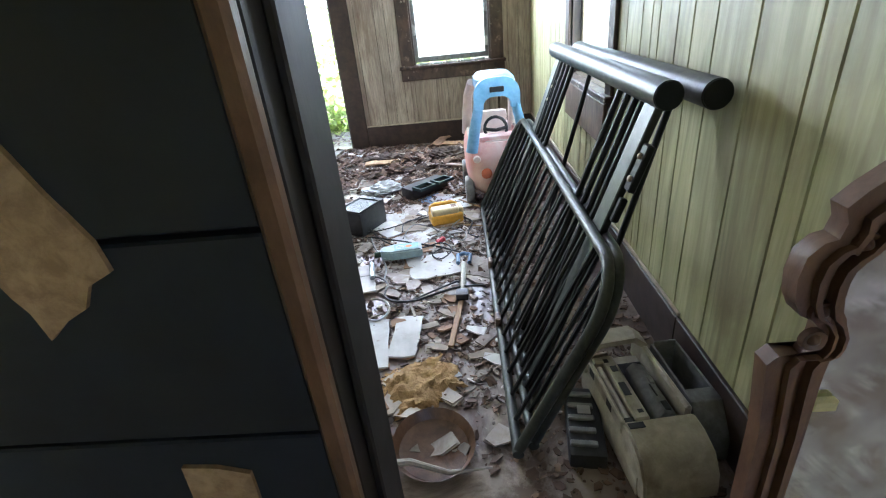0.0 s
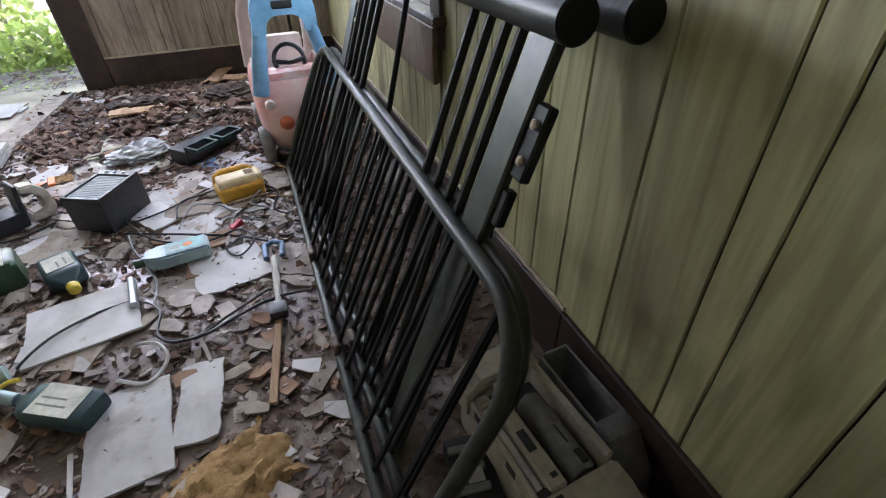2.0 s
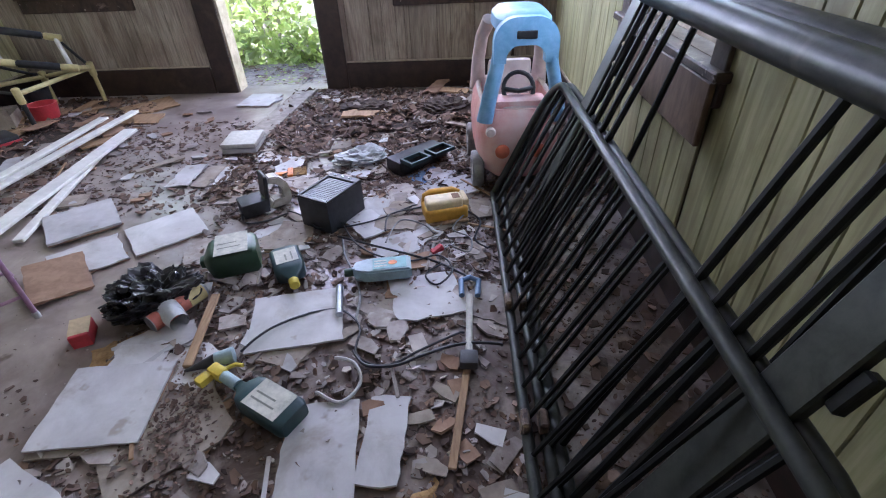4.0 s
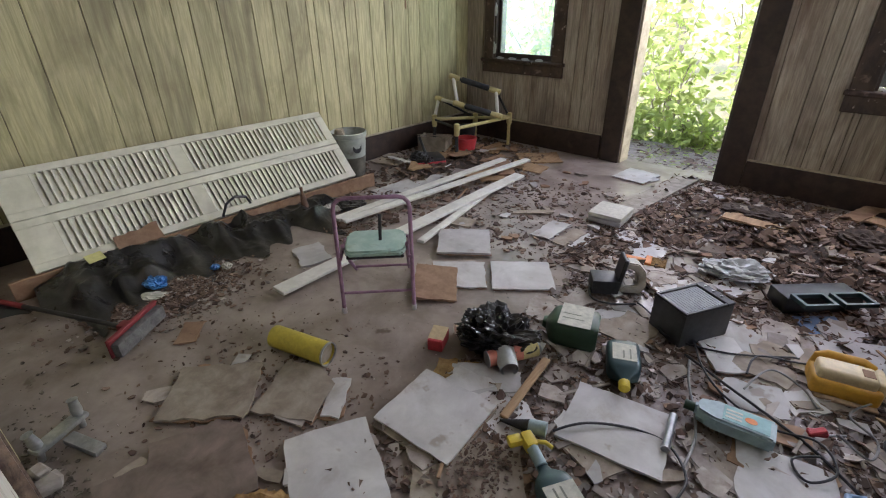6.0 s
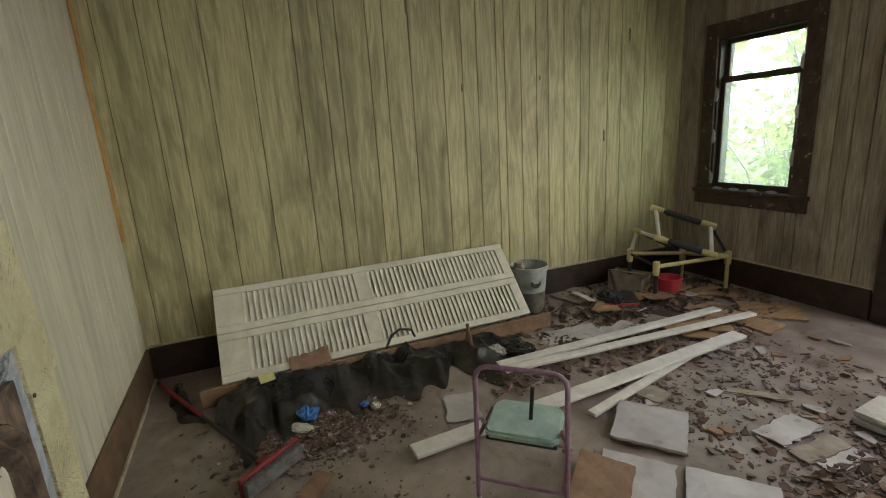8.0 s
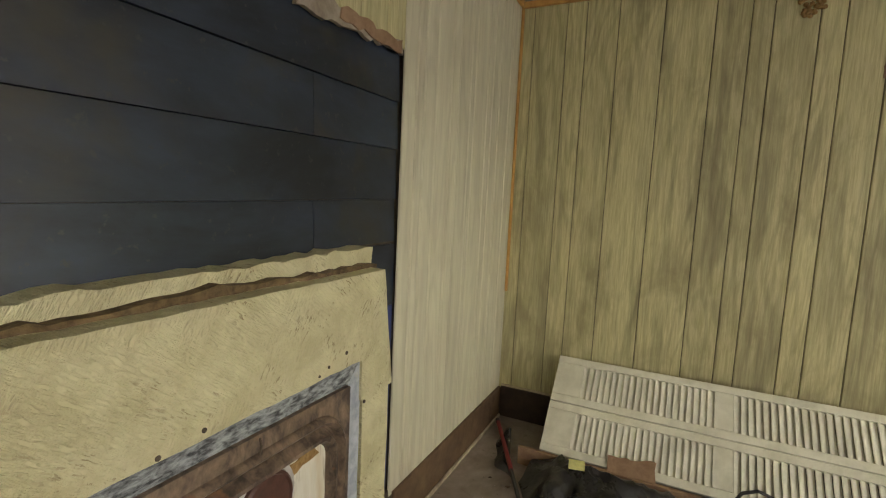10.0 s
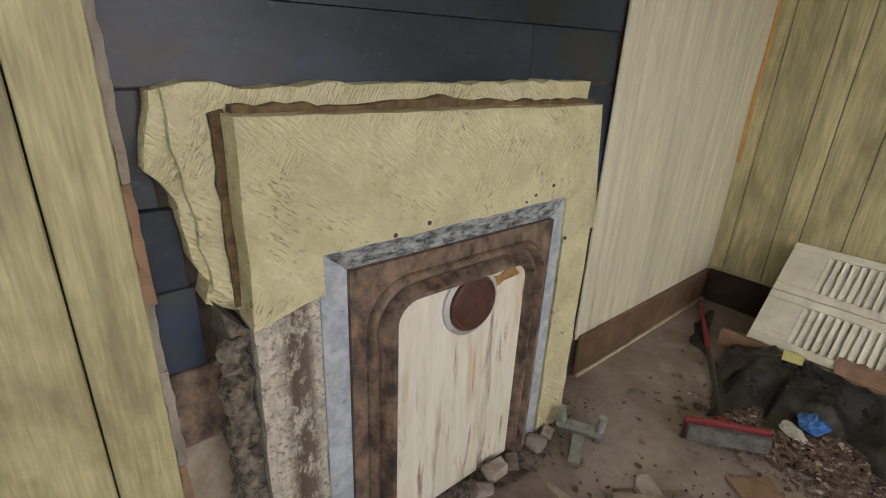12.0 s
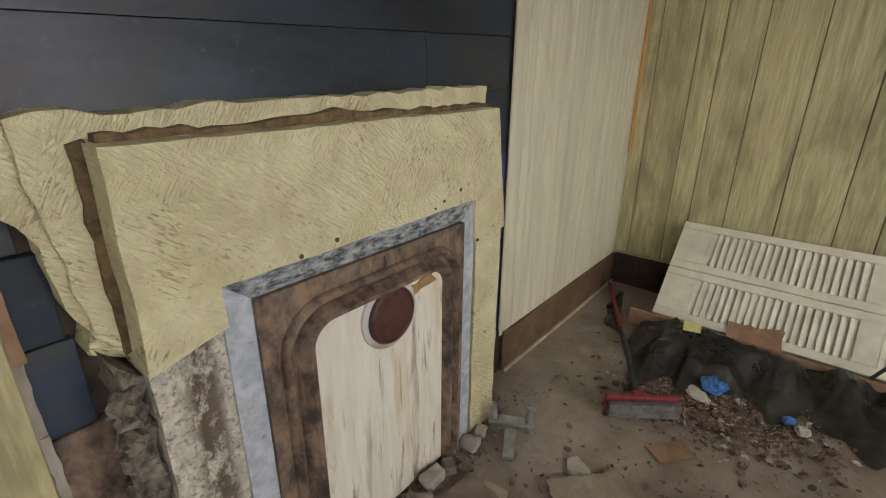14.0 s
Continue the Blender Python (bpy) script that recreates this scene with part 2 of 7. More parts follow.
_t.links.new(mix(_t, _drip, _bc.links[0].from_socket, (0.16, 0.085, 0.035)), _bc)
DISK = surface("rust_red_cover", (0.055, 0.022, 0.016), (0.10, 0.042, 0.03), 0.45, 25, bump=0.15)
STONE = surface("rubble_mortar", (0.05, 0.042, 0.033), (0.24, 0.21, 0.165), 0.95, 30, bump=0.9, bump_scale=40)
WHITE = surface("old_white_paint", (0.64, 0.63, 0.57), (0.78, 0.77, 0.71), 0.5, 14, (1, 1, 1), (0.46, 0.43, 0.35), 0.66, 5, 0.06)
IVORY = surface("yellowed_white_paint", (0.60, 0.585, 0.475), (0.74, 0.725, 0.605), 0.5, 8, (1, 1, 1), (0.45, 0.41, 0.30), 0.62, 5, 0.06)
PALE = surface("pale_board", (0.42, 0.41, 0.40), (0.57, 0.56, 0.55), 0.75, 5, (1, 1, 1), (0.28, 0.225, 0.175), 0.56, 4, 0.08, vary=0.3, spots=(0.34, 0.30, 0.26), spot_scale=11)
TANBOARD = surface("tan_board", (0.24, 0.20, 0.155), (0.36, 0.31, 0.245), 0.8, 14, (1, 1, 1), (0.15, 0.11, 0.08), 0.54, 4, 0.12, vary=0.2)
DARKTILE = surface("reddish_brown_tile", (0.145, 0.11, 0.09), (0.25, 0.195, 0.165), 0.55, 8, (1, 1, 1), (0.09, 0.055, 0.04), 0.54, 5, 0.1)
CARD = surface("brown_cardboard", (0.22, 0.13, 0.075), (0.33, 0.21, 0.13), 0.85, 14, bump=0.1, dirt=(0.12, 0.07, 0.04), dirt_at=0.6)
FOAM = surface("yellowed_foam", (0.24, 0.14, 0.048), (0.40, 0.255, 0.10), 0.95, 30, bump=0.7, bump_scale=60, dirt=(0.2, 0.1, 0.035), dirt_at=0.55, dirt_scale=7)
WOOD = surface("bare_wood", (0.26, 0.16, 0.08), (0.42, 0.28, 0.15), 0.7, 12, (3, 0.5, 3), (0.14, 0.09, 0.05), 0.6, 5)
BARK = surface("grey_wood", (0.22, 0.19, 0.16), (0.38, 0.34, 0.29), 0.85, 14, (1, 1, 0.4), bump=0.4)
BLACK = surface("black_enamel", (0.005, 0.006, 0.006), (0.010, 0.012, 0.012), 0.5, 20, dirt=(0.03, 0.03, 0.026), dirt_at=0.68, dirt_scale=7, bump=0.06)
BLACK.node_tree.nodes["Principled BSDF"].inputs["Specular IOR Level"].default_value = 0.3
RAILGREY = surface("dusty_steel_tube", (0.020, 0.024, 0.019), (0.045, 0.050, 0.040), 0.42, 22, dirt=(0.12, 0.12, 0.095), dirt_at=0.60, dirt_scale=8, bump=0.06, metal=0.2)
BAG = surface("black_bin_liner", (0.010, 0.010, 0.010), (0.024, 0.023, 0.022), 0.30, 20, dirt=(0.09, 0.083, 0.068), dirt_at=0.54, dirt_scale=4.5, bump=0.3, bump_scale=22, bump_distort=1.0)
DIRTSHADE = surface("brown_dirt_shade", (0.07, 0.044, 0.02), (0.19, 0.13, 0.062), 0.9, 30, bump=0.6, bump_scale=50)
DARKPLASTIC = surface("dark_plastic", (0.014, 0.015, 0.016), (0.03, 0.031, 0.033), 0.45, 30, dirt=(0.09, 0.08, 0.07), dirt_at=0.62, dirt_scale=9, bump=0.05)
GREYPLASTIC = surface("grey_plastic", (0.15, 0.155, 0.15), (0.24, 0.245, 0.235), 0.5, 30, dirt=(0.1, 0.085, 0.07), dirt_at=0.58, dirt_scale=9, bump=0.05)
BEIGE = surface("beige_plastic", (0.36, 0.32, 0.25), (0.5, 0.46, 0.37), 0.5, 20, dirt=(0.2, 0.16, 0.11), dirt_at=0.56, dirt_scale=7, bump=0.06)
DEBRIS = surface("leaf_litter", (0.065, 0.042, 0.029), (0.23, 0.155, 0.11), 0.85, 3, vary=0.9, island=True, bump=0.1)
CRUMBS = surface("plaster_crumbs", (0.20, 0.17, 0.145), (0.46, 0.42, 0.385), 0.8, 3, vary=0.9, island=True, bump=0.1)
CHIP = surface("dirty_plaster_chip", (0.24, 0.20, 0.17), (0.44, 0.395, 0.355), 0.75, 9, dirt=(0.13, 0.095, 0.07), dirt_at=0.55, dirt_scale=7, bump=0.1, vary=0.6)
BROWNWOOD = surface("reddish_brown_board", (0.085, 0.05, 0.028), (0.16, 0.10, 0.058), 0.6, 10, (1, 3, 1), (0.05, 0.03, 0.02), 0.58, 4, 0.1)
SOIL = surface("damp_soil", (0.035, 0.024, 0.017), (0.085, 0.06, 0.044), 0.9, 40, bump=0.5, dirt=(0.14, 0.1, 0.075), dirt_at=0.55, dirt_scale=8)
MIRRORWOOD = surface("carved_walnut", (0.075, 0.036, 0.019), (0.17, 0.09, 0.05), 0.4, 16, (1, 1, 0.4), (0.24, 0.13, 0.07), 0.6, 8, 0.15)
# Darkened copy of TRIM; shade on the inner door frame is in the colour.
JAMB = surface("shaded_door_frame", (0.009, 0.006, 0.005), (0.020, 0.013, 0.010), 0.65, 12, (1, 1, 0.4), (0.04, 0.026, 0.018), 0.62, 5, 0.1)
PINK = surface("faded_pink_plastic", (0.60, 0.24, 0.21), (0.72, 0.36, 0.32), 0.45, 16, dirt=(0.72, 0.58, 0.54), dirt_at=0.46, dirt_scale=3.2, bump=0.05)
PINKPALE = surface("pale_pink_plastic", (0.60, 0.50, 0.47), (0.70, 0.60, 0.56), 0.5, 16, dirt=(0.42, 0.34, 0.30), dirt_at=0.58, dirt_scale=5, bump=0.05)
SKYBLUE = surface("light_blue_plastic", (0.15, 0.34, 0.56), (0.24, 0.45, 0.68), 0.42, 16, dirt=(0.36, 0.46, 0.55), dirt_at=0.6, dirt_scale=6, bump=0.04)
LEAF = surface("sunlit_leaf", (0.26, 0.35, 0.085), (0.48, 0.55, 0.21), 0.5, 3, vary=0.8, island=True, bump=0.0)
LEAF.node_tree.nodes["Principled BSDF"].inputs["Transmission Weight"].default_value = 0.0
GROUND = surface("forest_floor", (0.06, 0.06, 0.028), (0.16, 0.15, 0.075), 0.95, 12, bump=0.4, dirt=(0.09, 0.13, 0.03), dirt_at=0.5, dirt_scale=0.8)

# leaves let part of the light through
_t = LEAF.node_tree
_tr = _t.nodes.new("ShaderNodeBsdfTranslucent")
_mx = _t.nodes.new("ShaderNodeMixShader")
_mx.inputs[0].default_value = 0.65
_pb = _t.nodes["Principled BSDF"]
_t.links.new(_pb.inputs["Base Color"].links[0].from_socket, _tr.inputs["Color"])
_t.links.new(_pb.outputs[0], _mx.inputs[1])
_t.links.new(_tr.outputs[0], _mx.inputs[2])
_t.links.new(_mx.outputs[0], _t.nodes["Material Output"].inputs["Surface"])



def film_material(name, share, tint):
    """Cloudy film over a pane: lets part of the view through and scatters the rest."""
    mat = bpy.data.materials.new(name)
    mat.use_nodes = True
    nt = mat.node_tree
    clear, veil, both = nt.nodes.new("ShaderNodeBsdfTransparent"), nt.nodes.new("ShaderNodeBsdfTranslucent"), nt.nodes.new("ShaderNodeMixShader")
    veil.inputs["Color"].default_value = (*tint, 1)
    clear.inputs["Color"].default_value = (0.86, 0.97, 0.97, 1)
    f = nt.nodes.new("ShaderNodeMapRange")
    f.inputs["To Min"].default_value, f.inputs["To Max"].default_value = share - 0.12, share + 0.12
    nt.links.new(noise_at(nt, 6, 5), f.inputs["Value"])
    nt.links.new(f.outputs[0], both.inputs[0])
    nt.links.new(clear.outputs[0], both.inputs[1])
    nt.links.new(veil.outputs[0], both.inputs[2])
    nt.links.new(both.outputs[0], nt.nodes["Material Output"].inputs["Surface"])
    return mat


HAZYPANE = film_material("hazy_pane", 0.14, (0.80, 0.95, 0.95))
# Added pane that scatters daylight to white; a plastic film is only assumed.
CLOUDYPANE = film_material("white_scatter_pane", 0.68, (0.93, 0.96, 0.96))
MIRROR = bpy.data.materials.new("old_mirror")
MIRROR.use_nodes = True
_g = MIRROR.node_tree.nodes["Principled BSDF"]
_g.inputs["Metallic"].default_value = 1.0
MIRROR.node_tree.links.new(ramp(MIRROR.node_tree, noise_at(MIRROR.node_tree, 9), [(0.45, (0.82, 0.86, 0.82)), (0.75, (0.55, 0.58, 0.52))]), _g.inputs["Base Color"])
MIRROR.node_tree.links.new(ramp(MIRROR.node_tree, noise_at(MIRROR.node_tree, 14), [(0.45, (0.04, 0.04, 0.04)), (0.75, (0.3, 0.3, 0.3))]), _g.inputs["Roughness"])


# ---- shapes ----
def thing(name, x, y, z=0.0, rz=0.0, label="", category="", group="", rx=0.0, ry=0.0):
    ob = new(name)
    ob.empty_display_size = 0.05
    ob.matrix_basis = pose(x, y, z, rx, ry, rz)
    return tagged(ob, label, category, group)


def part(name, bm, material, parent=None, label="", smooth=False):
    me = bpy.data.meshes.new(name)
    bmesh.ops.recalc_face_normals(bm, faces=bm.faces)
    bm.to_mesh(me)
    bm.free()
    me.materials.append(material)
    if smooth:
        me.shade_smooth()
        me.set_sharp_from_angle(angle=radians(40))
    ob = new(name, me)
    ob.parent = parent
    return tagged(ob, label)


def single(name, bm, material, label, category, m=None, group="", kind="", smooth=False):
    ob = part(name, bm, material, None, label, smooth)
    if m is not None:
        ob.matrix_basis = m
    return tagged(ob, label, category, group, kind)


def box(x0, x1, y0, y1, z0, z1, bevel=0.0, seg=1, bm=None, m=None):
    bm = bm or bmesh.new()
    made = bmesh.ops.create_cube(bm, size=1, matrix=Matrix.LocRotScale(((x0 + x1) / 2, (y0 + y1) / 2, (z0 + z1) / 2), None, (x1 - x0, y1 - y0, z1 - z0)))["verts"]
    if bevel:
        edges = list({e for v in made for e in v.link_edges})
        made = list({v for f in bmesh.ops.bevel(bm, geom=edges, offset=bevel, segments=seg, affect="EDGES", profile=0.6)["faces"] for v in f.verts} | {v for v in made if v.is_valid})
    if m is not None:
        bmesh.ops.transform(bm, matrix=m, verts=made)
    return bm


def tube(points, r, seg=10, bm=None, closed=False, flat=1.0):
    """A round bar along points; r one radius or one for each point."""
    bm = bm or bmesh.new()
    pts = [Vector(p) for p in points]
    n = len(pts)
    rs = r if isinstance(r, (list, tuple)) else [r] * n
    rings, side = [], None
    for i, p in enumerate(pts):
        a = pts[i - 1] if i or closed else p
        b = pts[(i + 1) % n] if i < n - 1 or closed else p
        d = (b - a).normalized()
        if side is None:
            side = d.cross(Vector((0.13, 0.31, 0.94)))
        side = (side - d * side.dot(d)).normalized()
        up = d.cross(side)
        rings.append([bm.verts.new(p + rs[i] * (math.cos(k * math.tau / seg) * side + flat * math.sin(k * math.tau / seg) * up)) for k in range(seg)])
    for i in range(n if closed else n - 1):
        a, b = rings[i], rings[(i + 1) % n]
        for k in range(seg):
            bm.faces.new((a[k], a[(k + 1) % seg], b[(k + 1) % seg], b[k]))
    if not closed:
        bm.faces.new(rings[0][::-1])
        bm.faces.new(rings[-1])
    return bm


def lathe(profile, seg=20, bm=None, m=None, sx=1.0, sy=1.0, cap=True):
    """Turns (radius, height) pairs round the z axis."""
    bm = bm or bmesh.new()
    rings = []
    for r, z in profile:
        rings.append([bm.verts.new((sx * r * math.cos(k * math.tau / seg), sy * r * math.sin(k * math.tau / seg), z)) for k in range(seg)])
    for a, b in zip(rings, rings[1:]):
        for k in range(seg):
            bm.faces.new((a[k], a[(k + 1) % seg], b[(k + 1) % seg], b[k]))
    if cap:
        bm.faces.new(rings[0][::-1])
        bm.faces.new(rings[-1])
    if m is not None:
        bmesh.ops.transform(bm, matrix=m, verts=[v for ring in rings for v in ring])
    return bm


def prism(poly, z0, z1, bm=None, m=None):
    """A slab with the outline poly (x, y)."""
    bm = bm or bmesh.new()
    a = [bm.verts.new((x, y, z0)) for x, y in poly]
    b = [bm.verts.new((x, y, z1)) for x, y in poly]
    bm.faces.new(a[::-1])
    bm.faces.new(b)
    n = len(poly)
    for i in range(n):
        bm.faces.new((a[i], a[(i + 1) % n], b[(i + 1) % n], b[i]))
    if m is not None:
        bmesh.ops.transform(bm, matrix=m, verts=a + b)
    return bm


def jagged(poly, step=0.04, amount=0.008, rng=random):
    """The outline with broken edges."""
    out = []
    for (x0, y0), (x1, y1) in zip(poly, poly[1:] + poly[:1]):
        n = max(1, int(math.hypot(x1 - x0, y1 - y0) / step))
        for i in range(n):
            k = i / n
            out.append((x0 + (x1 - x0) * k + rng.uniform(-amount, amount), y0 + (y1 - y0) * k + rng.uniform(-amount, amount)))
    return out


def rough_verts(bm, amount, scale=8.0, seed=0.0):
    for v in bm.verts:
        v.co += noise.noise_vector(v.co * scale + Vector((seed, seed, seed))) * amount
    return bm


# ---- the room ----
XL, XR, YF, YB, ZC = -3.47, 1.03, 5.24, 0.80, 2.80
STAND = pose(0, 0, 0, 90, 0, 0)  # turns an outline in x, y into one in x, z


def setting(name, bm, material, label, smooth=False):
    ob = part(name, bm, material, None, label, smooth)
    return tagged(ob, label, "", "", "structure")


def wall_boxes(u0, u1, z1, holes):
    """Splits a wall's front into boxes round its openings: (u0, u1, z0, z1)."""
    out, edge = [], u0
    for a, b, c, d in sorted(holes):
        if a > edge:
            out.append((edge, a, 0, z1))
        if c > 0:
            out.append((a, b, 0, c))
        if d < z1:
            out.append((a, b, d, z1))
        edge = b
    if edge < u1:
        out.append((edge, u1, 0, z1))
    return out


rng = random.Random(11)
WIN_L = (-3.12, -2.44, 0.80, 2.02)
WIN_R = (-0.13, 0.64, 0.78, 2.02)
DOOR = (-1.68, -0.87, 0.0, 2.04)
WIN_S = (2.62, 3.46, 0.82, 2.02)

bm = bmesh.new()
for a, b, c, d in wall_boxes(XL - 0.16, XR + 0.16, ZC, [WIN_L, DOOR, WIN_R]):
    box(a, b, YF + 0.012, YF + 0.16, c, d, bm=bm)
wall_front = setting("wall_front", bm, BACKING, "front wall with grey-green board panelling, a doorway and two windows")
bm = bmesh.new()
for a, b, c, d in wall_boxes(-3.2, YF + 0.012, ZC, [WIN_S]):
    if a < 0.6:
        a = YB - 0.06
    box(XR + 0.012, XR + 0.16, a, b, c, d, bm=bm)
wall_right = setting("wall_right", bm, BACKING, "side wall with yellow-green board panelling and a window")
wall_left = setting("wall_left", box(XL - 0.16, XL - 0.012, YB - 0.15, YF + 0.012, 0, ZC), BACKING, "long wall of yellow-green board panelling")

# chimney wall: a doorway at one end, a torn opening above the fireplace
bm = bmesh.new()
box(XL - 0.012, -2.03, 0.66, 0.76, 0, ZC, bm=bm)
box(-2.03, -0.43, 0.66, 0.76, 0, ZC, bm=bm)
box(-0.43, 0.135, 0.70, 0.76, 0, ZC, bm=bm)
box(0.135, 0.90, 0.70, 0.786, 2.06, ZC, bm=bm)
box(0.90, XR + 0.3, 0.735, 0.786, 0, ZC, bm=bm)
wall_back = setting("wall_chimney", bm, BACKING, "chimney wall with torn panelling over dark blue planks")

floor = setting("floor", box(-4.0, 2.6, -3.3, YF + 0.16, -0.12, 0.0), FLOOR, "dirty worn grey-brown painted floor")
bm = box(XL - 0.16, XR + 0.16, 0.66, YF + 0.16, ZC, ZC + 0.12)
box(-2.2, 2.6, -3.3, 0.66, ZC, ZC + 0.12, bm=bm)
for i in range(6):
    box(XL, XR, 0.83 + i * 0.74, 0.83 + i * 0.74 + 0.733, ZC - 0.008, ZC - 0.001, 0.002, bm=bm)
setting("ceiling", bm, CEIL, "stained pale board ceiling with joints")

# unseen room behind the doorway, with an added opening for the fill lamp
bm = box(-2.2, 1.5, -3.3, -3.2, 0, ZC)
box(2.4, 2.6, -3.3, -3.2, 0, ZC, bm=bm)
box(1.5, 2.4, -3.3, -3.2, 0, 0.9, bm=bm)
box(1.5, 2.4, -3.3, -3.2, 2.1, ZC, bm=bm)
box(-2.2, -2.1, -3.2, 0.66, 0, ZC, bm=bm)
box(2.5, 2.6, -3.2, 0.735, 0, ZC, bm=bm)
setting("wall_back_room", bm, PANEL, "plain pale assumed walls of the unseen room behind the doorway")


def board_widths(length, known=()):
    out = [(a, b - a) for a, b in zip(known, known[1:])]
    u = known[-1] if known else 0.0
    while u < length - 0.05:
        w = rng.choice((0.10, 0.11, 0.14, 0.17, 0.19, 0.21, 0.22, 0.26))
        w = min(w, length - u)
        if length - u - w < 0.05:
            w = length - u
        out.append((u, w))
        u += w
    return out


def panel_board(parent, w, z0, z1, m, material=None):
    """One board of the panelling, 9 mm thick, with eased edges; its face looks along -y."""
    g = 0.0042 if material is PALEPANEL else 0.0018
    p = [(g, 0.0), (g + 0.003, -0.004), (w - g - 0.003, -0.004), (w - g, 0.0), (w - g, 0.005), (g, 0.005)]
    ob = part("panel_board", prism(p, z0, z1), material or PANEL, parent)
    ob.matrix_basis = m
    return ob


def panelling(parent, place, u0, u1, holes=(), z0=0.2, z1=ZC - 0.01, known=(), material=None):
    for u, w in board_widths(u1 - u0, [k - u0 for k in known]):
        a, b = u0 + u, u0 + u + w
        cuts = [h for h in holes if h[0] < b - 0.01 and h[1] > a + 0.01]
        if not cuts:
            panel_board(parent, w, z0, z1, place(a), material)
            continue
        h = cuts[0]
        for p, q, c, d in ((a, min(b, h[0]), z0, z1), (max(a, h[0]), min(b, h[1]), z0, h[2]), (max(a, h[0]), min(b, h[1]), h[3], z1), (max(a, h[1]), b, z0, z1)):
            if q - p > 0.02 and d - c > 0.03:
                panel_board(parent, q - p, c, d, place(p), material)


# dark baseboards with a pale strip along the top
def baseboard(u0, u1, place, strip=True, h=0.215, wood=None):
    bm = box(0, u1 - u0, -0.02, -0.003, 0.0, h, 0.004)
    ob = setting("baseboard", bm, wood or TRIM, "dusty reddish brown baseboard" if wood else "dark brown wooden baseboard")
    ob.matrix_basis = place(u0)
    if strip:
        s = part("top_strip", box(0, u1 - u0, -0.015, -0.004, h + 0.001, h + 0.016, 0.003), STRIP, ob, "pale dusty strip")


def on_front(u):
    return pose(u, YF, 0)


def on_left(u):
    return pose(XL, u, 0, 0, 0, 90)


def on_right(u):
    return pose(XR, -u, 0, 0, 0, -90)


def on_back(u):
    return pose(-u, YB, 0, 0, 0, 180)


baseboard(XL + 0.02, -1.87, on_front)
baseboard(-0.69, XR - 0.02, on_front)
baseboard(YB + 0.02, YF - 0.02, on_left)
baseboard(-YF + 0.02, -1.62, on_right)
baseboard(-1.618, -0.90, on_right, False)
baseboard(2.05, 3.45, on_back, False, wood=BROWNWOOD)
ob = setting("trim_shoe", box(2.052, 3.44, -0.034, -0.0205, 0.0, 0.020, 0.005, 2), STRIP, "pale dusty shoe moulding at the floor")
ob.matrix_basis = on_back(0)

# mouldings
setting("trim_ceiling_left", box(XL + 0.001, XL + 0.028, YB, YF, ZC - 0.052, ZC - 0.012, 0.008, 2), ORANGE, "varnished orange wood ceiling moulding")
setting("trim_ceiling_chimney", box(XL + 0.03, 0.9, YB + 0.006, YB + 0.03, ZC - 0.052, ZC - 0.012, 0.008, 2), ORANGE, "varnished orange wood ceiling moulding")
setting("trim_corner", box(XL + 0.005, XL + 0.024, YB + 0.005, YB + 0.024, 0.89, ZC - 0.055, 0.006, 2), ORANGE, "varnished orange corner moulding")


def casing(name, label, u0, u1, z0, z1, place, w=0.12, door=False, depth=0.16):
    """Dark boards round an opening, with the linings of its reveal."""
    ob = tagged(new(name), label, "", "", "structure")
    ob.matrix_basis = place(0)
    wood = TRIM if door else WORNTRIM
    lo = 0.0 if door else z0 - w - 0.02
    part("side_board", box(u0 - w, u0 + 0.004, -0.024, -0.006, lo, z1 + w, 0.003), wood, ob)
    part("side_board", box(u1 - 0.004, u1 + w, -0.024, -0.006, lo, z1 + w, 0.003), wood, ob)
    part("head_board", box(u0 + 0.004, u1 - 0.004, -0.024, -0.006, z1 - 0.004, z1 + w, 0.003), wood, ob)
    part("lining", box(u0 - 0.002, u0 + 0.02, -0.004, depth, z0, z1, 0.002), STRIP if door else TRIM, ob)
    part("lining", box(u1 - 0.02, u1 + 0.002, -0.004, depth, z0, z1, 0.002), TRIM, ob)
    part("lining", box(u0 + 0.02, u1 - 0.02, -0.004, depth, z1 - 0.02, z1 + 0.002, 0.002), TRIM, ob)
    if not door:
        part("apron", box(u0 - w - 0.01, u1 + w + 0.01, -0.03, -0.006, z0 - w - 0.02, z0 - 0.035, 0.004), wood, ob)
        part("window_sill", box(u0 - w - 0.02, u1 + w + 0.02, -0.055, 0.12, z0 - 0.034, z0 - 0.002, 0.006), wood, ob)
    return ob


def sash(ob, u0, u1, z0, z1, y, glass, material=TRIM):
    t = 0.035
    part("sash_rail", box(u0, u1, y, y + 0.03, z0, z0 + 0.05, 0.003), material, ob)
    part("sash_rail", box(u0, u1, y, y + 0.03, z1 - 0.035, z1, 0.003), material, ob)
    part("sash_stile", box(u0, u0 + t, y, y + 0.03, z0 + 0.05, z1 - 0.035, 0.003), material, ob)
    part("sash_stile", box(u1 - t, u1, y, y + 0.03, z0 + 0.05, z1 - 0.035, 0.003), material, ob)
    p = part("pane", box(u0 + t, u1 - t, y + 0.012, y + 0.016, z0 + 0.05, z1 - 0.035), glass, ob, "dusty cloudy pane")
    p.visible_shadow = False


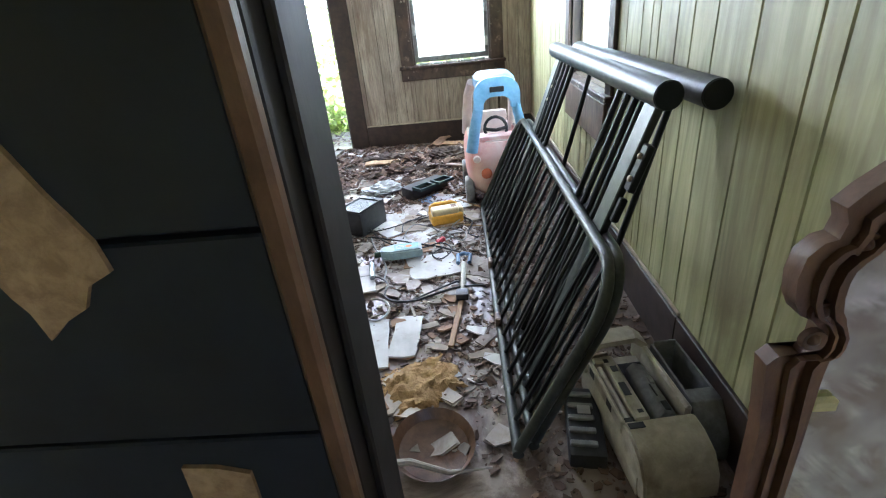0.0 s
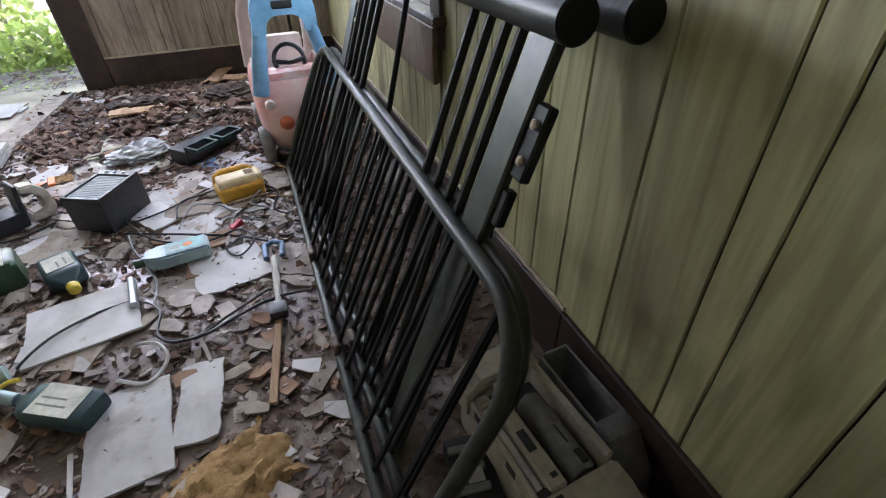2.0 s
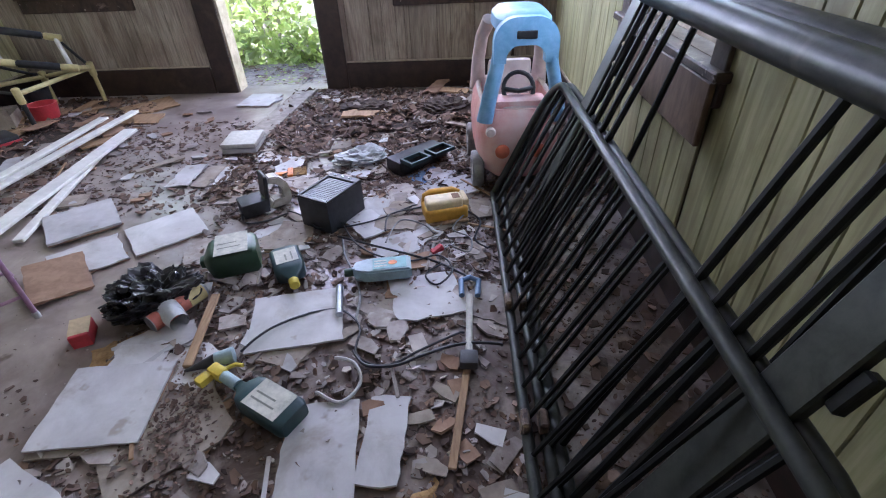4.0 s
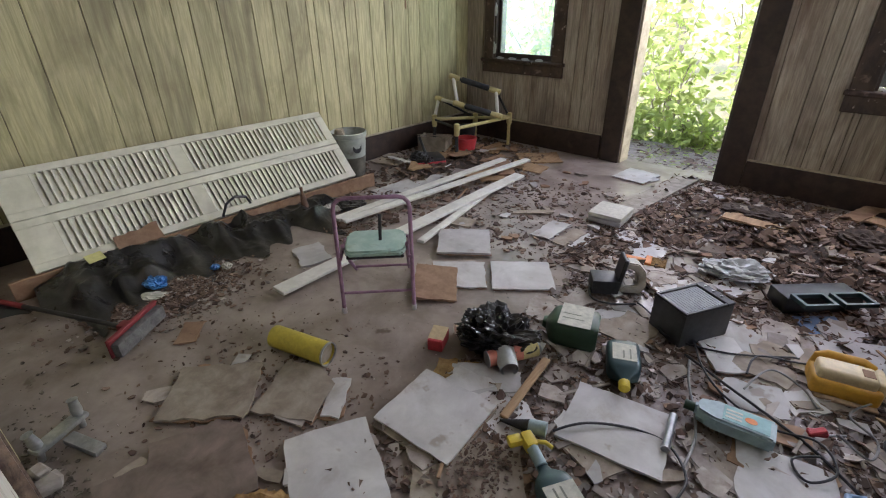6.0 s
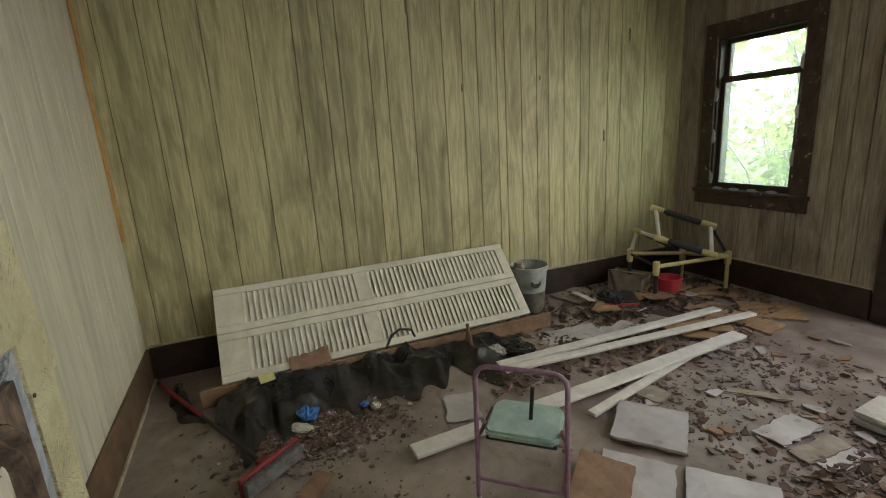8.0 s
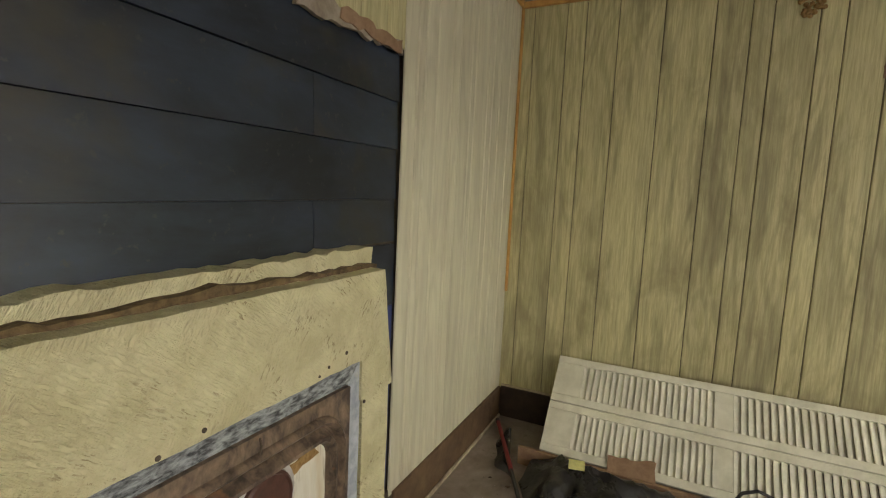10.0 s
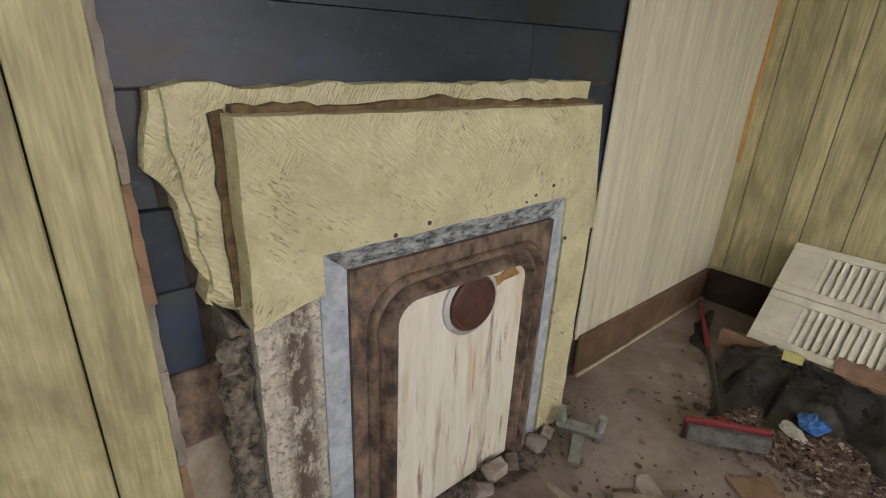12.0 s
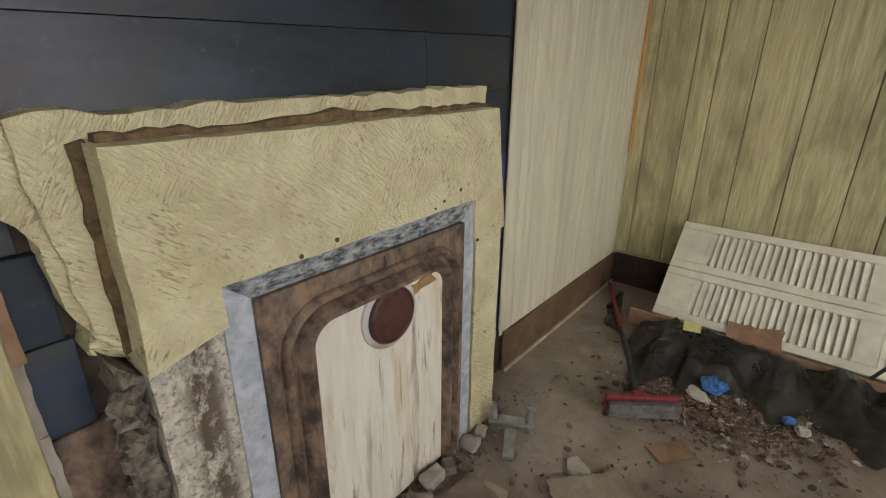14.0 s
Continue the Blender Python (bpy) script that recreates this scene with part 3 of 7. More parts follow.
win = casing("window_1", "dark wooden sash window with hazy glass", *WIN_L, on_front, 0.11)
sash(win, WIN_L[0] + 0.02, WIN_L[1] - 0.02, 0.80, 1.70, 0.03, HAZYPANE)
sash(win, WIN_L[0] + 0.02, WIN_L[1] - 0.02, 1.665, 2.0, 0.065, HAZYPANE)
win = casing("window_2", "dark wooden window with torn plastic and an added cloudy pane", *WIN_R, on_front, 0.12)
sash(win, WIN_R[0] + 0.02, WIN_R[1] - 0.02, 0.80, 2.0, 0.05, CLOUDYPANE, GREYPLASTIC)
win = casing("window_3", "side window with a broad dark apron", -WIN_S[1], -WIN_S[0], WIN_S[2], WIN_S[3], on_right, 0.09)
sash(win, -WIN_S[1] + 0.02, -WIN_S[0] - 0.02, 0.84, 2.0, 0.05, CLOUDYPANE, STRIP)
part("apron_board", box(-3.37, -2.53, -0.052, -0.031, 0.585, 0.785, 0.004), BROWNWOOD, win, "broad reddish brown apron board")
casing("door_1", "open front doorway with broad dark wooden casing", *DOOR, on_front, 0.175, True)

# doorway at the chimney end
ob = tagged(new("door_2"), "dark-framed inner doorway with worn brown edges", "", "", "structure")
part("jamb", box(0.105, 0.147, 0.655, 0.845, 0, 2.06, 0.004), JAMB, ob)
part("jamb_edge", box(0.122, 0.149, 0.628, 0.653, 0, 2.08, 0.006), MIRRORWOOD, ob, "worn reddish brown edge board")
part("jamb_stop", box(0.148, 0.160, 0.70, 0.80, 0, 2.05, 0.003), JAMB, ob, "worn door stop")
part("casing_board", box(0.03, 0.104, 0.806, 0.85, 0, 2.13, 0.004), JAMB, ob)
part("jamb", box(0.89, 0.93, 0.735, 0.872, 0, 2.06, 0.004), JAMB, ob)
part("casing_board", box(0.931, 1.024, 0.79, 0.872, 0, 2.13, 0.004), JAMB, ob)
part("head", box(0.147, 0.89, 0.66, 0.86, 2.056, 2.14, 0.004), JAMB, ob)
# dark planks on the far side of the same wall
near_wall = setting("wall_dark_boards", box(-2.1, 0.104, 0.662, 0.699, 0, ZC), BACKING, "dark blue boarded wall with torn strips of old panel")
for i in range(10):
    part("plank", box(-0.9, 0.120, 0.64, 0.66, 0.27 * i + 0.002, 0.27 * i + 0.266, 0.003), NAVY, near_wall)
for x0, x1, z0, z1, a in ((-0.27, -0.03, 1.02, 1.32, 22), (-0.12, 0.05, 0.60, 0.76, -6)):
    p = part("torn_panel_strip", prism(jagged([(-(x1 - x0) / 4, -(z1 - z0) / 1.6), ((x1 - x0) / 4, -(z1 - z0) / 2), ((x1 - x0) / 4, (z1 - z0) / 2), (-(x1 - x0) / 4, (z1 - z0) / 2)], 0.03, 0.006, random.Random(3)), 0, 0.006), WOOD, near_wall, "torn yellow-brown panel strip")
    p.matrix_basis = Matrix.Translation(((x0 + x1) / 2, 0.640, (z0 + z1) / 2)) @ pose(0, 0, 0, 90, 0, 0) @ pose(0, 0, 0, 0, 0, a)

# ---- fireplace ----
fire = thing("fireplace", -1.18, 0.79, 0, 0, "boarded-up cream plaster fireplace with blue-grey painted border", "fireplace")
fire.matrix_basis = Matrix.Identity(4)


def on_face(poly, y0, y1, bm=None):
    """An outline in x, z as a slab between y0 and y1."""
    return prism(poly, -y1, -y0, bm, STAND)


def plaster(poly, y0, y1, jag=0.006, step=0.05, seed=1, bump=0.006):
    r = random.Random(seed)
    bm = on_face(jagged(poly, step, jag, r), y0, y1)
    front = [f for f in bm.faces if len(f.verts) > 4]
    return bm


part("ledge", plaster([(-1.75, 0.95), (-0.63, 0.80), (-0.60, 0.83), (-0.545, 0.90), (-0.525, 1.04), (-0.512, 1.15), (-0.507, 1.29), (-1.0, 1.30), (-1.75, 1.318)], 0.762, 0.868, 0.007, 0.04, 3), CREAM, fire, "ragged cream plaster backing ledge")
part("ledge_edge", plaster([(-0.60, 0.82), (-0.53, 0.86), (-0.535, 0.91), (-0.512, 1.0), (-0.50, 1.085), (-0.465, 1.15), (-0.486, 1.285), (-0.53, 1.285), (-0.53, 1.0)], 0.762, 0.845, 0.006, 0.03, 5), CREAM, fire)
bm = plaster([(-1.765, 0.84), (-1.58, 0.84), (-1.58, 0.974), (-0.738, 0.962), (-0.738, 0.872), (-0.585, 0.835), (-0.59, 1.245), (-1.70, 1.252)], 0.872, 0.958, 0.0025, 0.05, 7)
part("mantel_slab", bm, CREAM, fire, "thick cream plaster mantel slab")
part("mantel_shelf_edge", plaster([(-1.73, 1.24), (-0.60, 1.236), (-0.60, 1.262), (-0.9, 1.258), (-1.1, 1.274), (-1.3, 1.262), (-1.73, 1.266)], 0.862, 0.90, 0.005, 0.03, 9), DIRTSHADE, fire, "broken brown plaster edge")
part("column", plaster([(-1.755, 0.0), (-1.60, 0.0), (-1.60, 0.842), (-1.755, 0.838)], 0.79, 0.952, 0.003, 0.06, 11), CREAM, fire, "cream column with soot streaks")
part("column", plaster([(-0.7295, 0.0), (-0.585, 0.0), (-0.588, 0.86), (-0.7295, 0.875)], 0.79, 0.944, 0.003, 0.05, 13), STAINED, fire, "soot-stained plaster column")
part("rubble_edge", plaster([(-0.584, 0.0), (-0.535, 0.0), (-0.55, 0.3), (-0.53, 0.5), (-0.555, 0.7), (-0.545, 0.86), (-0.583, 0.83)], 0.79, 0.915, 0.012, 0.025, 15), STONE, fire, "broken rubble masonry edge")
rr = random.Random(19)
stones = bmesh.new()
for i in range(90):
    c = (rr.uniform(-0.572, -0.536), rr.uniform(0.895, 0.93) - 0.02 * (i % 2), rr.uniform(0.01, 0.84))
    w = rr.uniform(0.012, 0.03)
    prism(jagged([(-w, -w * 0.6), (w, -w * 0.6), (w * 0.8, w * 0.7), (-w * 0.7, w * 0.6)], 0.012, 0.004, rr), -0.012, 0.012, stones, pose(*c, rr.uniform(60, 120), rr.uniform(-40, 40), rr.uniform(-40, 40)))
tagged(part("rubble", stones, STONE, fire), "loose rubble and mortar lumps in the broken edge", kind="stuff")
part("painted_border", on_face([(-0.797, 0.0), (-0.731, 0.0), (-0.731, 0.966), (-0.797, 0.912)], 0.80, 0.949), BLUEGREY, fire, "pale blue brushed paint border")
part("painted_border", on_face([(-1.588, 0.0), (-1.523, 0.0), (-1.523, 0.912), (-1.588, 0.975)], 0.80, 0.949), BLUEGREY, fire, "pale blue brushed paint border")
part("painted_border", on_face([(-1.523, 0.913), (-0.797, 0.913), (-0.731, 0.967), (-1.587, 0.976)], 0.80, 0.949), CHARCOAL, fire, "charcoal brushed paint border")


def arch(x0, x1, z1, r, z0=0.0, n=8):
    """An upright outline with rounded top corners, from the left foot round to the right foot."""
    pts = [(x0, z0)]
    for cx, a0 in ((x0 + r, 180), (x1 - r, 90)):
        for i in range(n + 1):
            a = radians(a0 - 90 * i / n)
            pts.append((cx + r * math.cos(a), z1 - r + r * math.sin(a)))
    return pts + [(x1, z0)]


def arch_frame(outer, inner, y0, y1):
    """The solid between two outlines with the same number of points."""
    bm = bmesh.new()
    rows = [[bm.verts.new((x, y, z)) for x, z in pts] for pts, y in ((outer, y0), (outer, y1), (inner, y1), (inner, y0))]
    for a, b in zip(rows, rows[1:] + rows[:1]):
        for i in range(len(a) - 1):
            bm.faces.new((a[i], a[i + 1], b[i + 1], b[i]))
    for k in (0, -1):
        bm.faces.new([r[k] for r in rows])
    return bm


# Brown strip: dirt plus the shade of the recess beside the slab, as colour.
part("dirty_shaded_joint", plaster([(-0.598, 0.87), (-0.574, 0.857), (-0.570, 1.245), (-0.598, 1.25)], 0.862, 0.886, 0.004, 0.03, 31), DIRTSHADE, fire, "dark strip for dirt and shade along the slab edge")


def arch_sweep(outer, inner, profile, back):
    """A moulded frame between two outlines: profile gives how far in and how proud, step by step."""
    bm = bmesh.new()
    rows = [[bm.verts.new((x, back, z)) for x, z in outer]]
    for k, y in profile:
        rows.append([bm.verts.new((x + (u - x) * k, y, z + (w - z) * k)) for (x, z), (u, w) in zip(outer, inner)])
    rows.append([bm.verts.new((x, back, z)) for x, z in inner])
    for a, b in zip(rows, rows[1:]):
        for i in range(len(a) - 1):
            bm.faces.new((a[i], a[i + 1], b[i + 1], b[i]))
    for k in (0, -1):
        bm.faces.new([r[k] for r in rows])
    return bm


part("iron_surround", arch_frame(arch(-1.520, -0.796, 0.912, 0.006), arch(-1.497, -0.836, 0.868, 0.13), 0.80, 0.962), RUSTY, fire, "flat rusty iron plate", True)
part("iron_moulding", arch_sweep(arch(-1.4965, -0.8365, 0.8675, 0.13), arch(-1.430, -0.940, 0.778, 0.05),
     [(0.0, 0.958), (0.08, 0.972), (0.18, 0.978), (0.28, 0.970), (0.36, 0.947), (0.46, 0.944), (0.56, 0.960), (0.68, 0.975), (0.80, 0.975), (0.90, 0.962), (1.0, 0.946)], 0.80), RUSTY, fire, "rounded rusty iron moulding", True)
part("crack", tube([(-1.165, 0.9635, 0.903), (-1.168, 0.966, 0.882), (-1.162, 0.968, 0.868), (-1.166, 0.965, 0.853)], 0.0028, 6), BACKING, fire, "dark crack across the iron")
part("broken_foot", on_face(jagged([(-0.945, 0.0), (-0.80, 0.0), (-0.80, 0.035), (-0.86, 0.03), (-0.90, 0.075), (-0.925, 0.05), (-0.95, 0.06)], 0.02, 0.004, random.Random(6)), 0.95, 0.973), PALE, fire, "broken plaster at the foot of the surround")
part("cover_board", on_face(arch(-1.432, -0.938, 0.780, 0.044, 0.015), 0.90, 0.945), BOARD, fire, "white painted board with rust streaks")
FACE = Matrix.Translation((-1.19, 0.946, 0.715)) @ pose(0, 0, 0, -90)
flue = part("flue_collar", lathe([(0.104, -0.002), (0.104, 0.008), (0.088, 0.012), (0.086, -0.002)], 28, m=FACE), PALE, fire, "worn plaster ring", True)
cover = part("flue_cover", lathe([(0.0861, 0.0), (0.0855, 0.020), (0.079, 0.026), (0.074, 0.020), (0.040, 0.024), (0.001, 0.026)], 28, m=FACE), DISK, fire, "round rust-red flue cover", True)
part("torn_hole", on_face(jagged([(-1.395, 0.755), (-1.29, 0.735), (-1.25, 0.70), (-1.27, 0.76), (-1.37, 0.785)], 0.02, 0.005, random.Random(4)), 0.935, 0.949), FOAM, fire, "torn plaster beside the flue cover")
for x, z, s in ((-1.42, 1.0, 0.005), (-1.38, 0.985, 0.004), (-1.50, 1.02, 0.006), (-1.02, 0.985, 0.006), (-0.92, 0.972, 0.006), (-1.6, 0.83, 0.006)):
    part("nail_hole", lathe([(s, -0.001), (s, 0.002), (s * 0.4, 0.003)], 8, m=Matrix.Translation((x, 0.958, z)) @ pose(0, 0, 0, -90)), BACKING, fire)

# dark planks laid open above and beside the mantel
LAPS = [(1.283, 1.317), (1.440, 1.486), (1.640, 1.684), (1.848, 1.868), (2.05, 2.06), (2.25, 2.25)]


def lap_height(k, x):
    """Height of the seam below plank k; the planks have sagged a little at one end."""
    u = (-0.44 - x) / 1.58
    return LAPS[k][0] + (LAPS[k][1] - LAPS[k][0]) * u


for k, cuts in enumerate(((-2.02, -1.54, -0.44), (-2.02, -0.44), (-2.02, -1.53, -0.44), (-2.02, -0.44), (-2.02, -1.1, -0.44))):
    for a, b in zip(cuts, cuts[1:]):
        a, b = a + 0.001, b - 0.001
        bm = on_face([(a, lap_height(k, a) + 0.001), (b, lap_height(k, b) + 0.001), (b, lap_height(k + 1, b) - 0.001), (a, lap_height(k + 1, a) - 0.001)], 0.762, 0.780)
        for v in bm.verts:
            if v.co.y > 0.77 and v.co.z < (lap_height(k, v.co.x) + lap_height(k + 1, v.co.x)) / 2:
                v.co.y += 0.009
        part("plank", bm, BLUE, wall_back)
for z0, z1, x0 in ((1.06, 1.280, -0.485), (0.885, 1.058, -0.512), (0.69, 0.883, -0.523)):
    part("plank", box(x0, -0.44, 0.765, 0.783 + 0.006 * (z1 < 1.2), z0 + 0.001, z1 - 0.001, 0.002), BLUE, wall_back)
for z0, z1, x0 in ((0.49, 0.688, -0.567), (0.27, 0.488, -0.548), (0.13, 0.268, -0.55), (0.0, 0.128, -0.55)):
    part("plank", box(x0, -0.44, 0.765, 0.792, z0 + 0.001, z1 - 0.001, 0.002), RUSTY if z0 > 0.45 else TANBOARD, wall_back)
for z0, z1 in ((0.23, 0.62), (0.62, 1.05), (1.05, 1.305)):
    part("plank", box(-2.03, -1.77, 0.765, 0.785, z0, z1 - 0.002, 0.002), plain("blue_paint", (0.045, 0.065, 0.20), 0.5) if z0 < 1 else BLUE, wall_back)
part("baseboard_end", box(-2.05, -1.765, 0.787, 0.80, 0.0, 0.23, 0.003), TRIM, wall_back)
# torn plaster along the edge of the panelling
r5 = random.Random(21)
z = 0.0
while z < 2.06:
    h = r5.uniform(0.10, 0.30)
    w = r5.uniform(0.009, 0.021)
    part("torn_edge", on_face(jagged([(-0.4301 - w, z), (-0.4285, z), (-0.4285, z + h), (-0.4301 - w * r5.uniform(0.6, 1), z + h)], 0.022, 0.0025, r5), 0.787, 0.7985), r5.choice((TANBOARD, CARD, BARK)), wall_back)
    z += h + 0.001
part("torn_edge", on_face(jagged([(-2.0, 2.05), (-1.43, 2.02), (-1.43, 2.085), (-2.0, 2.085)], 0.03, 0.010, r5), 0.79, 0.806), TANBOARD, wall_back, "ragged torn wallboard edge")
part("torn_edge", on_face(jagged([(-1.98, 2.04), (-1.62, 2.05), (-1.62, 2.085), (-1.98, 2.085)], 0.03, 0.010, r5), 0.807, 0.813), CARD, wall_back)

# ---- steel bed parts against the wall ----
def lean(x0, k):
    return lambda y, z: (x0 + k * z, y, z)


def bed_rail(name, at, y0, y1, top, bars, label):
    """A barred side: bent tube frame and upright bars."""
    ob = tagged(new(name), label, "bed rail", "steel bed parts")
    r = 0.16
    pts = [at(y0, 0.03), at(y0, top - r)]
    for i in range(1, 8):
        a = radians(180 - 90 * i / 7)
        pts.append(at(y0 + r + r * math.cos(a), top - r + r * math.sin(a)))
    pts += [at(y0 + (y1 - y0) * 0.5, top), at(y1 - r, top)]
    for i in range(1, 8):
        a = radians(90 - 90 * i / 7)
        pts.append(at(y1 - r + r * math.cos(a), top - r + r * math.sin(a)))
    pts += [at(y1, 0.03)]
    part("frame_tube", tube(pts, 0.0175, 12), RAILGREY, ob, "bent dusty steel tube", True)
    part("bottom_rail", tube([at(y0 - 0.015, 0.024), at(y1 + 0.015, 0.024)], 0.0175, 12), RAILGREY, ob, "", True)
    step = (y1 - y0) / (bars + 1)
    for i in range(bars):
        y = y0 + step * (i + 1)
        edge = min(y - y0, y1 - y)
        t = top - (0 if edge > r else r - math.sqrt(max(r * r - (r - edge) ** 2, 0)))
        part("bar", tube([at(y, 0.03), at(y, t - 0.008)], 0.0078, 6), BLACK, ob, "", True)
    for y in (1.9, 2.4):
        x, yy, z = at(y, 0.05)
        part("clip", box(x - 0.03, x - 0.005, yy - 0.03, yy + 0.03, 0.02, 0.075, 0.006), RUSTY, ob)
    return ob


bed_rail("bed_rail", lean(0.40, 0.46), 1.25, 3.26, 0.61, 17, "black steel barred bed side leaning in front of another")
bed_rail("bed_rail", lean(0.452, 0.44), 1.28, 3.28, 0.60, 17, "second black steel barred bed side nested behind the first")

ob = tagged(new("bed_end"), "dark steel bed end with thick top tube leaning on the wall", "bed end", "steel bed parts")
at = lean(0.487, 0.358)
part("top_tube", tube([(0.845, 1.50, 1.0), (0.845, 3.0, 1.0)], 0.039, 22), RAILGREY, ob, "thick round top tube", True)
for y in (1.499, 3.001):
    part("end_cap", tube([(0.845, y - 0.003, 1.0), (0.845, y + 0.003, 1.0)], 0.036, 20), BLACK, ob, "", True)
for y in (1.637, 1.695, 1.765, 1.842, 2.53, 2.61, 2.69, 2.765):
    part("bar", tube([at(y, 0.03), at(y, 0.968)], 0.011, 8), BLACK, ob, "", True)
for y in (1.555, 2.83):
    x, _, z = at(y, 0.0)
    m = Matrix.Translation((x, y, 0.0)) @ pose(0, 0, 0, 0, math.degrees(math.atan(0.358)), 0)
    part("flat_post", box(-0.012, 0.012, -0.04, 0.045, 0.012, 1.03, 0.004, m=m), RAILGREY, ob, "flat steel post")
    b = part("bracket", box(-0.004, 0.018, -0.082, -0.041, 0.80, 0.935, 0.004, m=m), BLACK, ob, "black bolted bracket")
    part("bracket_hook", box(-0.004, 0.018, -0.064, -0.041, 0.70, 0.775, 0.004, m=m), BLACK, b)
    for h in (0.835, 0.90):
        part("bolt", lathe([(0.009, 0), (0.009, 0.006), (0.005, 0.009)], 8, m=m @ pose(-0.004, -0.062, h, 0, -90, 0)), STRIP, b)
part("bottom_rail", tube([at(1.53, 0.022), at(2.87, 0.022)], 0.02, 12), RAILGREY, ob, "", True)
ob = tagged(new("bed_end"), "second steel bed end standing close to the wall", "bed end", "steel bed parts")
at2 = lean(0.70, 0.262)
part("top_tube", tube([(0.962, 1.49, 0.995), (0.962, 2.98, 0.995)], 0.040, 22), RAILGREY, ob, "thick round top tube", True)
part("end_cap", tube([(0.962, 1.485, 0.995), (0.962, 1.492, 0.995)], 0.037, 20), BLACK, ob, "", True)
for y in (1.72, 2.64):
    part("bar", tube([at2(y, 0.02), at2(y, 0.96)], 0.011, 8), BLACK, ob, "", True)

# ---- louvred closet doors lying on their sides ----
def louvre_door(m, label):
    ob = tagged(new("louvre_door"), label, "door", "louvred closet doors")
    ob.matrix_basis = m
    L, W, T, s = 2.03, 0.298, 0.026, 0.045
    part("stile", box(0, L, 0, s, 0, T, 0.003), IVORY, ob)
    part("stile", box(0, L, W - s, W, 0, T, 0.003), IVORY, ob)
    for a, b in ((0.0, 0.16), (0.86, 0.95), (1.96, L)):
        part("rail", box(a + 0.0005, b - 0.0005, s + 0.0005, W - s - 0.0005, 0.001, T - 0.001, 0.002), IVORY, ob)
    sl = box(-0.003, 0.003, s - 0.002, W - s + 0.002, -0.019, 0.019, 0.0012)
    me = bpy.data.meshes.new("slat")
    sl.to_mesh(me)
    sl.free()
    me.materials.append(IVORY)
    for a, b, n in ((0.16, 0.86, 21), (0.95, 1.96, 30)):
        for i in range(n):
            q = new("slat", me)
            q.parent = ob
            q.matrix_basis = pose(a + (b - a) * (i + 0.5) / n, 0, T / 2, 0, -61, 0)
    return ob


TILT = math.degrees(math.atan2(0.43, 0.41))
base = Matrix.Translation((-2.955, 1.235, 0.093)) @ pose(0, 0, 0, 0, 0, 90) @ pose(0, 0, 0, TILT, 0, 0)
louvre_door(base @ pose(0.0, 0.0, 0.0), "lower white louvred closet door lying on its side")
louvre_door(base @ pose(0.0, 0.302, 0.0, 0, 0, 0), "upper white louvred closet door hinged to another, leaning on the wall")
m = Matrix.Translation((-2.93, 1.12, 0.0)) @ pose(0, 0, 0, 0, 0, 89)
single("loose_board", box(0, 2.28, -0.012, 0.012, 0.0, 0.105, 0.003), CARD, "long reddish brown board standing below the louvred doors", "board", m)
bm = on_face(jagged([(0, 0), (0.24, 0.0), (0.24, 0.11), (0.12, 0.09), (0.0, 0.08)], 0.03, 0.006, random.Random(2)), -0.004, 0.004)
single("cardboard_scrap", bm, CARD, "torn brown cardboard scrap on the louvred door", "cardboard", Matrix.Translation((-2.92, 1.60, 0.10)) @ pose(0, 0, 0, -40, 0, 90))
bm = lathe([(0.028, 0.0), (0.030, 0.03), (0.02, 0.12), (0.008, 0.17), (0.012, 0.2)], 12)
single("table_leg", bm, MIRRORWOOD, "turned reddish wooden leg stub standing among rubbish", "table leg", pose(-2.78, 2.70, 0.0, 0, -8, 0), smooth=True)

# bucket
b = thing("bucket", -3.24, 3.45, 0, 0, "dirty pale plastic bucket with a dark stained lower half", "bucket")
part("body", lathe([(0.105, 0.0), (0.112, 0.01), (0.126, 0.17), (0.1262, 0.172)], 26), surface("muddy_bucket_plastic", (0.07, 0.066, 0.052), (0.17, 0.16, 0.125), 0.6, 10, dirt=(0.28, 0.27, 0.22), dirt_at=0.58, dirt_scale=9), b, "muddy lower half", True)
part("upper_body", lathe([(0.1262, 0.173), (0.14, 0.33), (0.148, 0.335), (0.15, 0.37), (0.143, 0.375), (0.134, 0.34), (0.12, 0.178)], 26, cap=False), surface("dirty_pale_plastic", (0.30, 0.33, 0.30), (0.44, 0.47, 0.43), 0.5, 12, dirt=(0.14, 0.13, 0.11), dirt_at=0.52, dirt_scale=9, bump=0.08), b, "pale green upper half", True)
part("label", lathe([(0.04, 0), (0.04, 0.002)], 16, m=pose(0.128, -0.02, 0.255, 0, 84, -8)), DARKPLASTIC, b, "dark round mark")
part("rag", rough_verts(lathe([(0.035, 0.0), (0.045, 0.05), (0.03, 0.09), (0.01, 0.1)], 10, m=pose(0.02, -0.1, 0.32)), 0.015, 20), TANBOARD, b, "crumpled tan rag on the rim", True)

